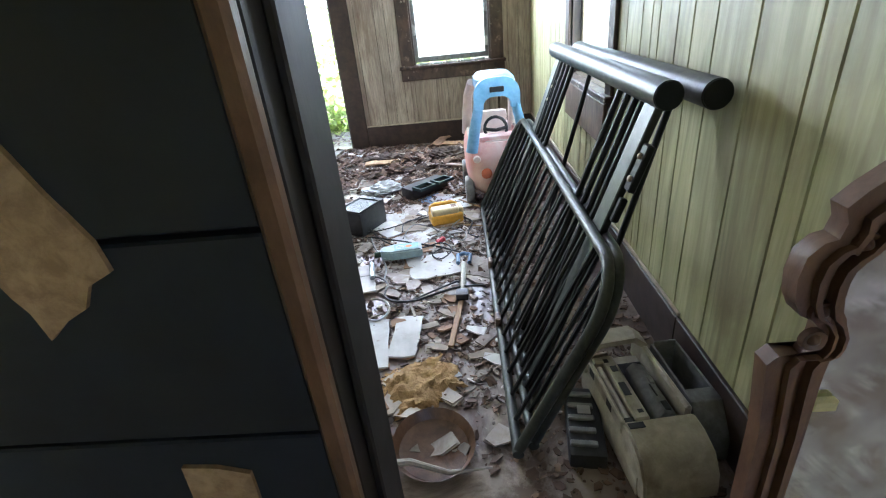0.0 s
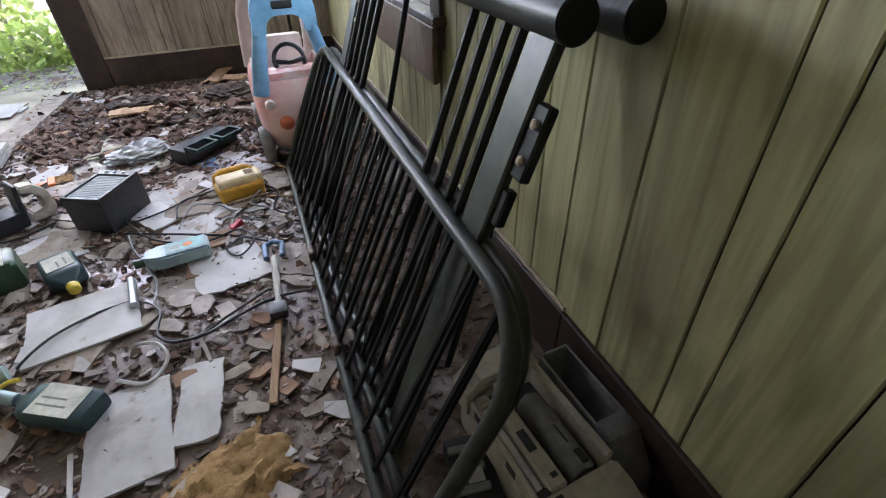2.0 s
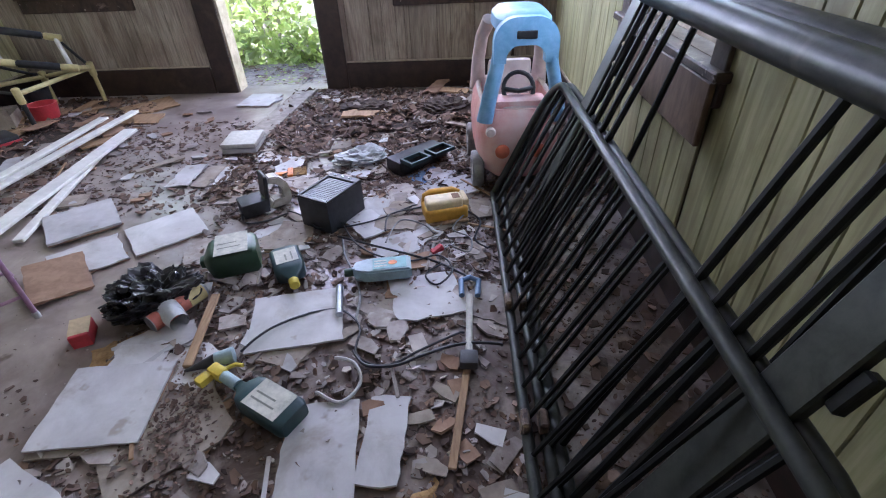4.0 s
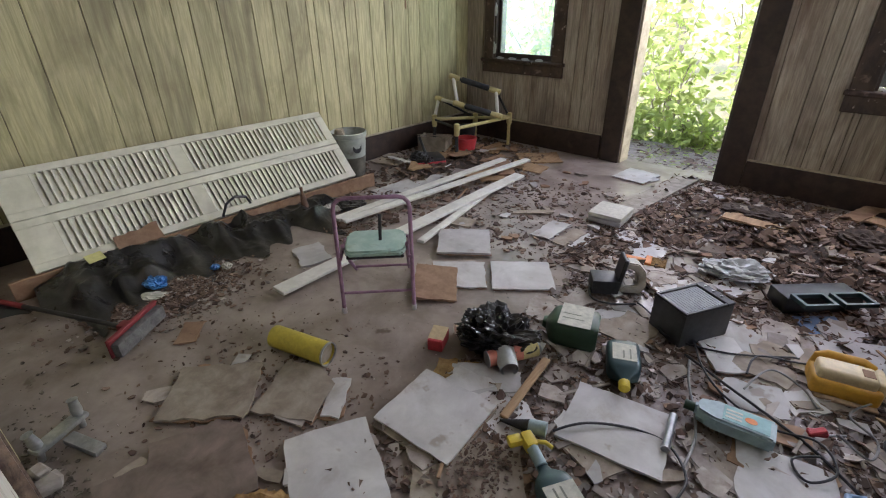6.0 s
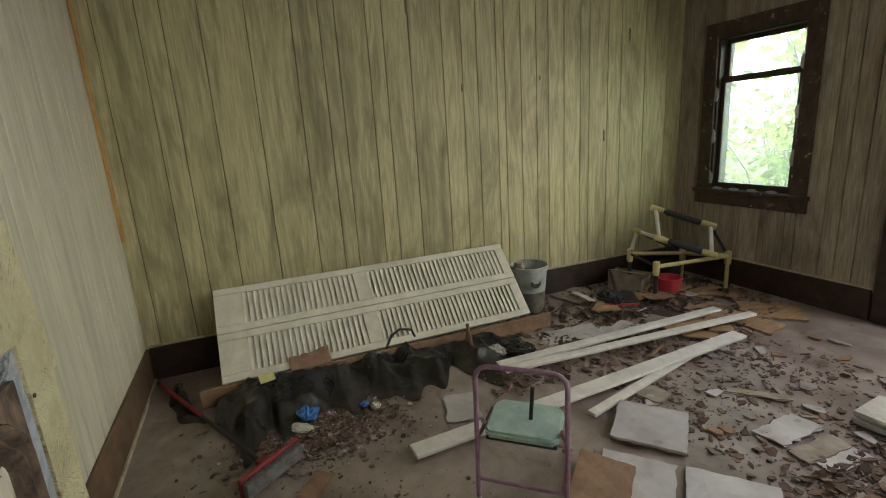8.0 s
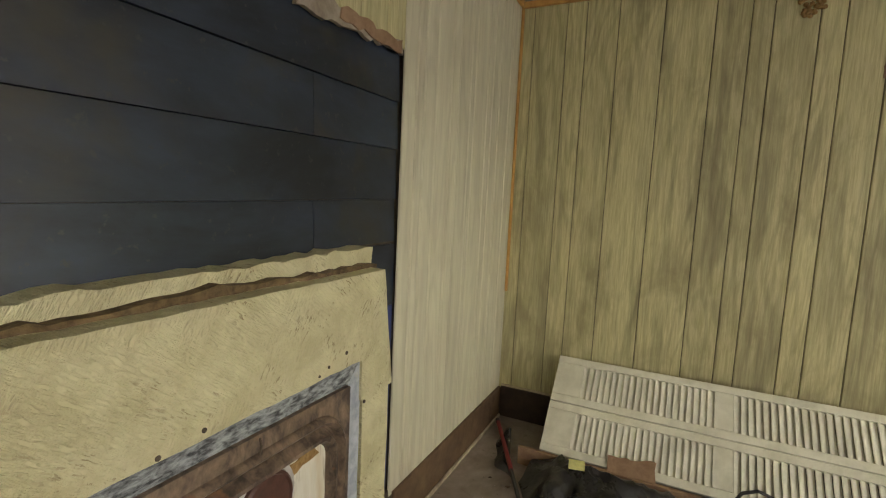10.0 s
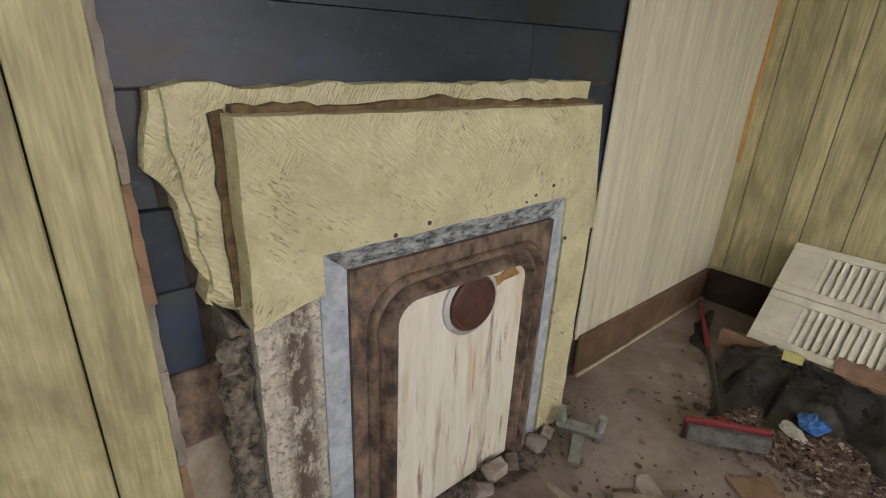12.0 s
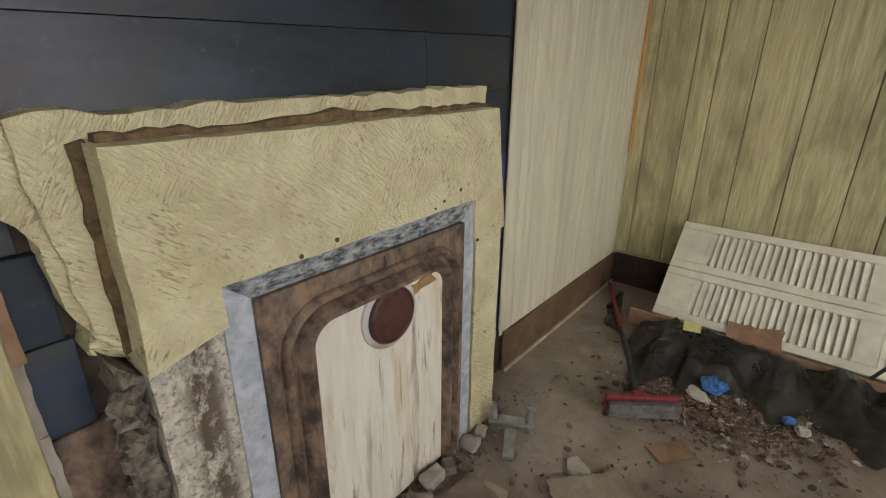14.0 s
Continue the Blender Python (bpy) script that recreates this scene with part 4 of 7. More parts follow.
# ---- child's folding chair ----
PURPLE = surface("faded_purple_enamel", (0.24, 0.13, 0.20), (0.36, 0.21, 0.30), 0.45, 20, dirt=(0.16, 0.08, 0.07), dirt_at=0.58, dirt_scale=14, bump=0.06)
MINT = surface("mint_vinyl", (0.30, 0.44, 0.39), (0.42, 0.55, 0.49), 0.5, 14, dirt=(0.22, 0.22, 0.16), dirt_at=0.58, dirt_scale=12, bump=0.06)
ch = thing("folding_chair", -1.52, 2.285, 0, 47, "small child's folding chair with purple frame and mint seat", "chair")
w = 0.165
pts = [(-w, 0, 0.005), (-w, 0.012, 0.28), (-w, 0.02, 0.52)] + [(-w + 0.05 - 0.05 * math.cos(radians(a)), 0.022, 0.52 + 0.05 * math.sin(radians(a))) for a in (30, 60, 90)]
pts += [(-x, y, z) for x, y, z in pts[::-1]]
part("front_frame", tube(pts, 0.0095, 10), PURPLE, ch, "bent purple steel tube", True)
for sx in (-1, 1):
    part("back_leg", tube([(sx * (w - 0.02), 0.03, 0.34), (sx * (w - 0.02), 0.20, 0.17), (sx * (w - 0.02), 0.40, 0.006)], 0.0085, 8), PURPLE, ch, "", True)
    part("rubber_foot", lathe([(0.012, 0), (0.012, 0.025), (0.009, 0.028)], 10, m=pose(sx * w, 0, 0)), PALE, ch)
part("stretcher", tube([(-w, 0.005, 0.105), (w, 0.005, 0.105)], 0.007, 8), PURPLE, ch, "", True)
part("stretcher", tube([(-w + 0.02, 0.34, 0.055), (w - 0.02, 0.34, 0.055)], 0.007, 8), PURPLE, ch, "", True)
bm = prism([(-0.12, -0.01), (-0.14, 0.02), (-0.14, 0.19), (-0.11, 0.225), (0.11, 0.225), (0.14, 0.19), (0.14, 0.02), (0.12, -0.01)], 0.295, 0.325)
bmesh.ops.bevel(bm, geom=list(bm.edges), offset=0.01, segments=2, affect="EDGES")
part("seat", bm, MINT, ch, "scuffed mint vinyl seat", True)
part("seat_frame", tube([(-0.155, 0.0, 0.288), (-0.155, 0.2, 0.288), (-0.12, 0.235, 0.288), (0.12, 0.235, 0.288), (0.155, 0.2, 0.288), (0.155, 0.0, 0.288)], 0.008, 8), PURPLE, ch, "", True)
part("seat_underside", box(-0.13, 0.13, 0.005, 0.21, 0.278, 0.294, 0.004), DARKPLASTIC, ch)
part("catch_rod", tube([(0.02, 0.10, 0.30), (0.025, 0.14, 0.44)], 0.008, 8), DARKPLASTIC, ch, "dark upright rod", True)

# ---- toy car ----
car = thing("toy_car", 0.53, 3.62, 0, 2, "faded pink and blue plastic ride-on toy car", "toy car")
bm = bmesh.new()
rings = []
for z, hx, hy, cy in ((0.075, 0.14, 0.27, 0.0), (0.12, 0.195, 0.305, 0.0), (0.20, 0.213, 0.325, 0.0), (0.32, 0.218, 0.33, 0.005), (0.40, 0.208, 0.32, 0.01), (0.44, 0.19, 0.30, 0.015), (0.435, 0.165, 0.24, 0.03), (0.30, 0.15, 0.21, 0.04), (0.16, 0.13, 0.19, 0.04)):
    ring = []
    for k in range(32):
        a = k * math.tau / 32
        c, s = math.cos(a), math.sin(a)
        p = 0.5
        ring.append(bm.verts.new((hx * math.copysign(abs(c) ** p, c), cy + hy * math.copysign(abs(s) ** p, s), z)))
    rings.append(ring)
for a, b in zip(rings, rings[1:]):
    for k in range(32):
        bm.faces.new((a[k], a[(k + 1) % 32], b[(k + 1) % 32], b[k]))
bm.faces.new(rings[0][::-1])
bm.faces.new(rings[-1])
part("body", bm, PINK, car, "faded pink body shell", True)
# roof with a dark slab for the hand slot and two broad front posts
bm = bmesh.new()
rings = []
for z, hx, hy in ((0.785, 0.132, 0.20), (0.83, 0.128, 0.20), (0.852, 0.105, 0.17), (0.856, 0.06, 0.10)):
    ring = []
    for k in range(28):
        a = k * math.tau / 28
        c, s = math.cos(a), math.sin(a)
        ring.append(bm.verts.new((hx * math.copysign(abs(c) ** 0.55, c), -0.09 + hy * math.copysign(abs(s) ** 0.55, s), z)))
    rings.append(ring)
for a, b in zip(rings, rings[1:]):
    for k in range(28):
        bm.faces.new((a[k], a[(k + 1) % 28], b[(k + 1) % 28], b[k]))
bm.faces.new(rings[0][::-1])
bm.faces.new(rings[-1])
part("roof", bm, SKYBLUE, car, "rounded light blue roof", True)
part("roof_front", arch_frame(arch(-0.145, 0.145, 0.850, 0.105, 0.66), arch(-0.088, 0.088, 0.735, 0.06, 0.66), -0.312, -0.25), SKYBLUE, car, "", True)
# Dark slab drawn for the shaded opening; the roof front is solid.
part("hand_slot_slab", box(-0.045, 0.045, -0.317, -0.309, 0.762, 0.795, 0.003), DARKPLASTIC, car, "dark slab in place of a hand slot")
for sx in (-1, 1):
    part("front_post", tube([(sx * 0.118, -0.282, 0.70), (sx * 0.126, -0.29, 0.64), (sx * 0.155, -0.298, 0.52), (sx * 0.178, -0.29, 0.39)], [0.030, 0.033, 0.036, 0.040], 14, flat=0.8), SKYBLUE, car, "light blue front post", True)
    part("rear_post", tube([(sx * 0.13, 0.05, 0.785), (sx * 0.158, 0.15, 0.69), (sx * 0.17, 0.215, 0.56), (sx * 0.172, 0.235, 0.40)], [0.036, 0.034, 0.036, 0.045], 14, flat=0.8), PINKPALE, car, "pale pink rear post", True)
    part("headlight", lathe([(0.036, 0), (0.036, 0.008), (0.026, 0.016), (0.001, 0.018)], 18, m=pose(sx * 0.09, -0.322, 0.245, 90)), plain("coral_red", (0.62, 0.16, 0.07), 0.5), car, "coral red round light", True)
    part("knob", lathe([(0.022, 0), (0.026, 0.02), (0.02, 0.035), (0.001, 0.038)], 14, m=pose(sx * 0.15, -0.30, 0.345, 90)), PINKPALE, car, "pale knob", True)
    for y in (-0.20, 0.21):
        wh = part("wheel", lathe([(0.055, -0.028), (0.09, -0.03), (0.098, -0.02), (0.098, 0.02), (0.09, 0.03), (0.055, 0.028), (0.05, 0.012), (0.001, 0.012)], 24, m=pose(sx * 0.205, y, 0.098, 0, 90 * sx, 0)), GREYPLASTIC, car, "dusty dark grey wheel", True)
        part("hub", lathe([(0.03, 0.012), (0.03, 0.026), (0.001, 0.03)], 14, m=pose(sx * 0.205, y, 0.098, 0, 90 * sx, 0)), PALE, wh, "", True)
ring = [(0.075 * math.cos(a * math.tau / 20), -0.15 + 0.035 * math.sin(a * math.tau / 20), 0.50 + 0.07 * math.sin(a * math.tau / 20)) for a in range(20)]
sw = part("steering_wheel", tube(ring, 0.011, 8, closed=True), DARKPLASTIC, car, "black steering wheel", True)
part("wheel_spokes", tube([(-0.07, -0.15, 0.50), (0, -0.16, 0.49), (0.07, -0.15, 0.50)], 0.012, 8), DARKPLASTIC, sw, "", True)
part("dashboard", box(-0.125, 0.125, -0.26, -0.13, 0.425, 0.475, 0.02, 2), PINK, car, "pink dashboard", True)
part("cockpit_rim", tube([(0.178 * math.copysign(abs(math.cos(a * math.tau / 32)) ** 0.5, math.cos(a * math.tau / 32)), 0.02 + 0.272 * math.copysign(abs(math.sin(a * math.tau / 32)) ** 0.5, math.sin(a * math.tau / 32)), 0.442) for a in range(32)], 0.012, 8, closed=True), PINKPALE, car, "bleached cockpit rim", True)
part("seat_back", box(-0.12, 0.12, 0.17, 0.23, 0.30, 0.56, 0.03, 2), PINKPALE, car, "pale moulded seat back", True)

# ---- frame of plastic pipes in the corner ----
YEL = plain("ivory_yellow_fitting", (0.60, 0.52, 0.24), 0.5)
pf = thing("pipe_frame", -3.05, 4.72, 0, 0, "toppled frame of white plastic pipes with yellowed fittings and black sleeves", "pipe frame")
P = {k: Vector(v) - Vector((-3.05, 4.72, 0)) for k, v in dict(a=(-3.21, 4.72, 0.664), b=(-2.86, 4.95, 0.541), k=(-3.367, 4.68, 0.448), c=(-3.05, 4.60, 0.448), d=(-2.727, 4.812, 0.346),
     e=(-3.26, 4.50, 0.29), f=(-2.90, 4.42, 0.27), g=(-2.76, 5.05, 0.29), h=(-3.15, 5.0, 0.24), e0=(-3.26, 4.50, 0.016), f0=(-2.90, 4.42, 0.016), g0=(-2.76, 5.05, 0.016), h0=(-3.15, 5.0, 0.016)).items()}
for a, b, mtl in (("a", "b", DARKPLASTIC), ("k", "c", WHITE), ("c", "d", DARKPLASTIC), ("a", "c", WHITE), ("b", "d", WHITE), ("k", "e", WHITE), ("f", "g", YEL), ("g", "h", YEL), ("h", "e", YEL), ("e", "f", DARKPLASTIC),
                  ("e", "e0", DARKPLASTIC), ("f", "f0", DARKPLASTIC), ("g", "g0", YEL), ("h", "h0", YEL), ("k", "h", DARKPLASTIC), ("b", "g", DARKPLASTIC), ("d", "g", YEL)):
    part("pipe", tube([P[a], P[b]], 0.011 if (a, b) in (("k", "h"), ("b", "g"), ("e", "f")) else 0.0165, 10), mtl, pf, "", True)
for a, b in (("a", "b"), ("c", "d")):
    p, q = P[a].lerp(P[b], 0.2), P[a].lerp(P[b], 0.82)
    part("sleeve", tube([p, q], 0.027, 12), DARKPLASTIC, pf, "black foam sleeve", True)
for k, other in (("a", "b"), ("b", "a"), ("k", "c"), ("c", "d"), ("d", "c"), ("e", "e0"), ("f", "f0"), ("g", "g0"), ("h", "h0")):
    d = (P[other] - P[k]).normalized()
    part("fitting", tube([P[k] - d * 0.045, P[k] - d * 0.038, P[k] + d * 0.055, P[k] + d * 0.07], [0.016, 0.027, 0.026, 0.020], 12), YEL, pf, "yellowed plastic fitting", True)

# ---- mirror from a dresser ----
mir = thing("dresser_mirror", 0, 0, 0, 0, "carved walnut dresser mirror propped beside the doorway", "mirror")
edge = [(0.700, 0.0), (0.690, 0.45), (0.683, 0.70), (0.672, 0.79), (0.668, 0.822), (0.680, 0.835), (0.712, 0.828), (0.722, 0.845), (0.722, 0.868), (0.708, 0.885), (0.690, 0.895), (0.680, 0.915),
        (0.676, 0.945), (0.680, 0.972), (0.694, 0.988), (0.708, 0.992), (0.712, 1.010), (0.706, 1.028), (0.722, 1.045), (0.76, 1.075), (0.80, 1.12), (0.86, 1.17), (0.95, 1.21), (1.10, 1.235), (1.3, 1.24)]
inner = [(0.752, 0.0), (0.748, 0.45), (0.744, 0.70), (0.741, 0.79), (0.742, 0.822), (0.744, 0.835), (0.748, 0.845), (0.75, 0.855), (0.75, 0.868), (0.745, 0.885), (0.739, 0.895), (0.735, 0.915),
         (0.735, 0.935), (0.738, 0.95), (0.745, 0.962), (0.752, 0.972), (0.762, 0.982), (0.772, 0.992), (0.79, 1.005), (0.82, 1.03), (0.86, 1.06), (0.91, 1.095), (0.98, 1.13), (1.12, 1.155), (1.3, 1.16)]
part("frame_moulding", arch_frame(edge, inner, 0.70, 0.726), MIRRORWOOD, mir, "carved reddish brown frame", True)
for k, dz in ((0.30, 0.0), (0.62, 0.004)):
    a = [(x + (u - x) * k, z + (w2 - z) * k) for (x, z), (u, w2) in zip(edge, inner)]
    b = [(x + (u - x) * (k + 0.13), z + (w2 - z) * (k + 0.13)) for (x, z), (u, w2) in zip(edge, inner)]
    part("carved_bead", arch_frame(a, b, 0.690 - dz, 0.702), MIRRORWOOD, mir, "", True)
for x, z in ((0.735, 0.985), (0.712, 0.90), (0.712, 0.86)):
    part("carved_scroll", lathe([(0.016, 0), (0.014, 0.008), (0.008, 0.006), (0.004, 0.011), (0.001, 0.012)], 14, m=pose(x, 0.702, z, 90)), MIRRORWOOD, mir, "", True)
part("mirror_glass", on_face([*inner[1:], (1.3, 0.45)], 0.712, 0.718), MIRROR, mir, "spotted old mirror glass")
part("corner_clip", box(0.742, 0.775, 0.700, 0.712, 0.735, 0.755, 0.003), YEL, mir, "yellow plastic clip")
part("stand", box(0.70, 1.3, 0.70, 0.728, 0.0, 0.448, 0.004), MIRRORWOOD, mir)

# ---- gutted appliance by the wall ----
ac = thing("gutted_appliance", 0.80, 1.30, 0, 6, "gutted beige plastic appliance casing lying open", "appliance")
bm = on_face([(-0.105, 0.0), (0.105, 0.0), (0.108, 0.085), (0.095, 0.118), (-0.095, 0.118), (-0.108, 0.085)], -0.20, 0.25)
bmesh.ops.bevel(bm, geom=list(bm.edges), offset=0.010, segments=2, affect="EDGES")
part("casing", bm, BEIGE, ac, "dirty beige casing", True)
bm = prism([(-0.235, 0.02), (-0.225, 0.09), (-0.19, 0.142), (-0.13, 0.165), (-0.075, 0.168), (-0.072, 0.10), (-0.20, 0.02)], -0.104, 0.104, m=Matrix(((0, 0, 1, 0), (1, 0, 0, 0), (0, 1, 0, 0), (0, 0, 0, 1))))
bmesh.ops.bevel(bm, geom=list(bm.edges), offset=0.007, segments=2, affect="EDGES")
part("front_hood", bm, BEIGE, ac, "curved beige hood", True)
# Slots and cutouts are dark slabs on solid plastic, for the shade inside.
part("vent_slot_slab", box(-0.095, -0.05, -0.105, -0.085, 0.166, 0.1695, 0.001), DARKPLASTIC, ac, "dark slab in place of a vent slot")
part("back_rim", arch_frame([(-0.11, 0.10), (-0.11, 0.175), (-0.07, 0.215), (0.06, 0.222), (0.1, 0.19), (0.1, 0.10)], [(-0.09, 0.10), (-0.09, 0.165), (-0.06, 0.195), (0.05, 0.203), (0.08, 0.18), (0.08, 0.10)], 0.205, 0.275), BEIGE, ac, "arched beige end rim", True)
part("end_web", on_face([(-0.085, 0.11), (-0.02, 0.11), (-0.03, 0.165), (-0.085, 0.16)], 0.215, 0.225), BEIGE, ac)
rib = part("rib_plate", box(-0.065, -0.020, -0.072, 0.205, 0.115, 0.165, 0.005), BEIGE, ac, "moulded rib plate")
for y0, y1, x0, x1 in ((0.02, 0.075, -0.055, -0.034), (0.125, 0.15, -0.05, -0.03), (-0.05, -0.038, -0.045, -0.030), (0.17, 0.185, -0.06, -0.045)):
    part("cutout_slab", box(x0, x1, y0, y1, 0.1645, 0.1668), DARKPLASTIC, rib)
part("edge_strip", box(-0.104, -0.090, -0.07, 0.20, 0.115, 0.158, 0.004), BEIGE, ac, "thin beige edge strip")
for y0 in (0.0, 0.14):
    part("cutout_slab", box(-0.1055, -0.103, y0, y0 + 0.035, 0.125, 0.150), DARKPLASTIC, ac)
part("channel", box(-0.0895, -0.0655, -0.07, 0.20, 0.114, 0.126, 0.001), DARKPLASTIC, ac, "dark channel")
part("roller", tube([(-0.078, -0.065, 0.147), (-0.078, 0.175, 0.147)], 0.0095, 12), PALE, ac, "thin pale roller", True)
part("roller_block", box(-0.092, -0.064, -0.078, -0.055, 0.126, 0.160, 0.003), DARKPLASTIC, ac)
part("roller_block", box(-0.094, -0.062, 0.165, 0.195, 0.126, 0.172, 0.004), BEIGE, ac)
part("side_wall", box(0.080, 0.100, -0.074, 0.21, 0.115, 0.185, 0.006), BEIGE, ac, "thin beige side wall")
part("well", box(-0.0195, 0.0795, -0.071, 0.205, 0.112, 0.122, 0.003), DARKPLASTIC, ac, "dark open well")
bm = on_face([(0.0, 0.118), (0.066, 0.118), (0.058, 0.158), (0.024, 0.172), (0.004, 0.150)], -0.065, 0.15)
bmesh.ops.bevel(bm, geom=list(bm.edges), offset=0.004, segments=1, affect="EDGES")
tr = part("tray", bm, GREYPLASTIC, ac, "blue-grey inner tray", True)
part("tray_opening_slab", box(0.030, 0.050, -0.055, -0.020, 0.155, 0.170, 0.002), DARKPLASTIC, tr)
part("tray_slot_slab", box(0.030, 0.036, 0.0, 0.05, 0.160, 0.1705, 0.001), DARKPLASTIC, tr)
part("tray_clip", box(0.038, 0.056, 0.055, 0.085, 0.155, 0.168, 0.003), GREYPLASTIC, tr)
g = thing("grey_bin", 0.955, 1.37, 0, 4, "dark grey plastic bin lying open against the baseboard", "plastic bin")
part("base", box(-0.045, 0.045, -0.17, 0.17, 0.0, 0.012, 0.004), GREYPLASTIC, g)
for x0, x1 in ((-0.045, -0.038), (0.038, 0.045)):
    part("side_wall", on_face([(x0, 0.0125), (x1, 0.0125), (x1, 0.172), (x0, 0.172)], -0.10, 0.17), GREYPLASTIC, g)
part("end_wall", box(-0.0375, 0.0375, 0.161, 0.17, 0.0125, 0.185, 0.003), GREYPLASTIC, g)
bm = prism([(-0.175, 0.0125), (-0.168, 0.085), (-0.10, 0.172), (-0.045, 0.172), (-0.085, 0.10), (-0.12, 0.0125)], -0.0455, 0.0455, m=Matrix(((0, 0, 1, 0), (1, 0, 0, 0), (0, 1, 0, 0), (0, 0, 0, 1))))
bmesh.ops.bevel(bm, geom=list(bm.edges), offset=0.004, segments=1, affect="EDGES")
part("sloped_front", bm, GREYPLASTIC, g, "sloped grey front", True)
vh = thing("vacuum_hood", 0.63, 1.33, 0, -8, "ribbed grey plastic machine part on the floor", "machine part")
part("shell", box(-0.055, 0.055, -0.14, 0.14, 0.0, 0.06, 0.014, 2), DARKPLASTIC, vh, "", True)
for i in range(5):
    part("rib", box(-0.05, 0.03, -0.11 + i * 0.05, -0.09 + i * 0.05, 0.058, 0.07, 0.003), GREYPLASTIC, vh)
part("sticker", box(-0.02, 0.02, 0.01, 0.045, 0.0705, 0.0722), PALE, vh, "small pale sticker")

# ---- loose tiles and boards on the floor ----
rt = random.Random(77)


def slab(name, x, y, w, d, rz, material, label, category, z=0.004, t=0.012, jag=0.006, step=0.035, tilt=0.8, group="", cut=0.0):
    """A broken flat piece lying on the floor, with a chipped outline and a chipped lower layer."""
    poly = [(-w / 2, -d / 2), (w / 2, -d / 2), (w / 2, d / 2), (-w / 2, d / 2)]
    if cut:
        poly[2:3] = [(w / 2, d / 2 - cut * d), (w / 2 - cut * w * 1.3, d / 2)]
    m = pose(x, y, z + t * 0.4, rt.uniform(-tilt, tilt), rt.uniform(-tilt, tilt), rz)
    face = prism(jagged(poly, step, jag, rt), 0, t * 0.6)
    under = [(a * 0.99, b * 0.99) for a, b in poly]
    if category == "tile":
        ob = thing(name, x, y, 0, 0, label, category, group)
        ob.matrix_basis = m
        part("tile_face", face, material, ob)
        part("brown_backing", prism(jagged(under, step * 0.7, jag * 1.6, rt), -t * 0.4, -0.0004), CARD, ob, "crumbling brown backing")
        return ob
    prism(jagged(under, step * 0.7, jag * 1.6, rt), -t * 0.4, -0.0004, face)
    return single(name, face, material, label, category, m, group)


G = "loose floor tiles"
LT, LC = "chipped pale square tile lying loose on the floor", "tile"
slab("loose_tile", -0.87, 1.99, 0.30, 0.32, 96, PALE, "clean white square tile lying on another tile", LC, 0.018, 0.012, 0.002, group=G)
slab("loose_tile", -0.865, 1.975, 0.30, 0.32, 98, TANBOARD, LT, LC, 0.003, group=G)
slab("loose_tile", -0.375, 2.36, 0.335, 0.29, 11, PALE, "white square tile crossed by a black cable", LC, 0.010, 0.014, 0.003, group=G)
slab("loose_tile", -0.96, 1.62, 0.28, 0.34, 64, PALE, "pale tile with a grey smear beneath an oil bottle", LC, 0.004, 0.012, 0.004, group=G)
slab("loose_tile", -1.575, 1.505, 0.28, 0.32, 137, TANBOARD, "tan tile with a crumbling edge", LC, 0.006, 0.016, 0.010, group=G)
slab("loose_tile", -1.34, 1.73, 0.24, 0.27, 30, TANBOARD, "broken tan tile among chips", LC, 0.004, group=G, cut=0.3)
slab("loose_tile", -1.205, 1.805, 0.20, 0.075, 130, PALE, "narrow pale tile shard", LC, 0.004, group=G, jag=0.008)
slab("loose_tile", -0.63, 1.88, 0.24, 0.34, -50, TANBOARD, "tan tile strewn with leaf litter", LC, 0.004, group=G, cut=0.15)
slab("loose_tile", -1.66, 3.07, 0.31, 0.31, 130, PALE, LT, LC, 0.014, 0.02, 0.004, group=G)
slab("loose_tile", -1.45, 2.775, 0.26, 0.29, 131, PALE, LT, LC, 0.004, group=G)
slab("loose_tile", -1.19, 2.99, 0.32, 0.28, 40, PALE, LT, LC, 0.004, 0.012, 0.003, group=G)
slab("loose_tile", -1.28, 1.34, 0.29, 0.34, 72, DARKTILE, "grey-brown tile with a broken corner", LC, 0.004, group=G, cut=0.2)
slab("loose_tile", -1.30, 1.165, 0.25, 0.22, 168, DARKTILE, "brown tile by the hearth", LC, 0.004, group=G)
slab("loose_tile", -1.39, 4.96, 0.27, 0.30, -5, PALE, "pale tile near the threshold", LC, 0.004, group=G)
slab("loose_tile", 0.10, 2.49, 0.27, 0.25, 14, PALE, "dusty tile under coiled cable", LC, 0.004, 0.012, 0.01, group=G)
slab("loose_tile", -0.06, 2.83, 0.20, 0.16, 20, PALE, LT, LC, 0.004, group=G, jag=0.012)
slab("loose_tile", -0.17, 1.83, 0.21, 0.33, 7, PALE, "pale tile with a crack across it", LC, 0.004, 0.014, 0.004, group=G)
slab("loose_tile", 0.005, 1.875, 0.12, 0.28, -3, PALE, "broken-off strip of a cracked tile", LC, 0.004, 0.014, 0.005, group=G)
slab("loose_tile", -0.56, 2.92, 0.24, 0.18, 84, TANBOARD, "tan tile stained brown", LC, 0.004, group=G, jag=0.01)
slab("loose_tile", -0.21, 3.02, 0.16, 0.23, 36, PALE, LT, LC, 0.004, group=G)
slab("loose_tile", 0.20, 3.36, 0.28, 0.2, 30, PALE, LT, LC, 0.004, group=G)
slab("loose_tile", -0.50, 3.36, 0.22, 0.25, 50, PALE, LT, LC, 0.004, group=G)
slab("loose_tile", -0.16, 1.30, 0.28, 0.22, 20, PALE, LT, LC, 0.003, group=G)
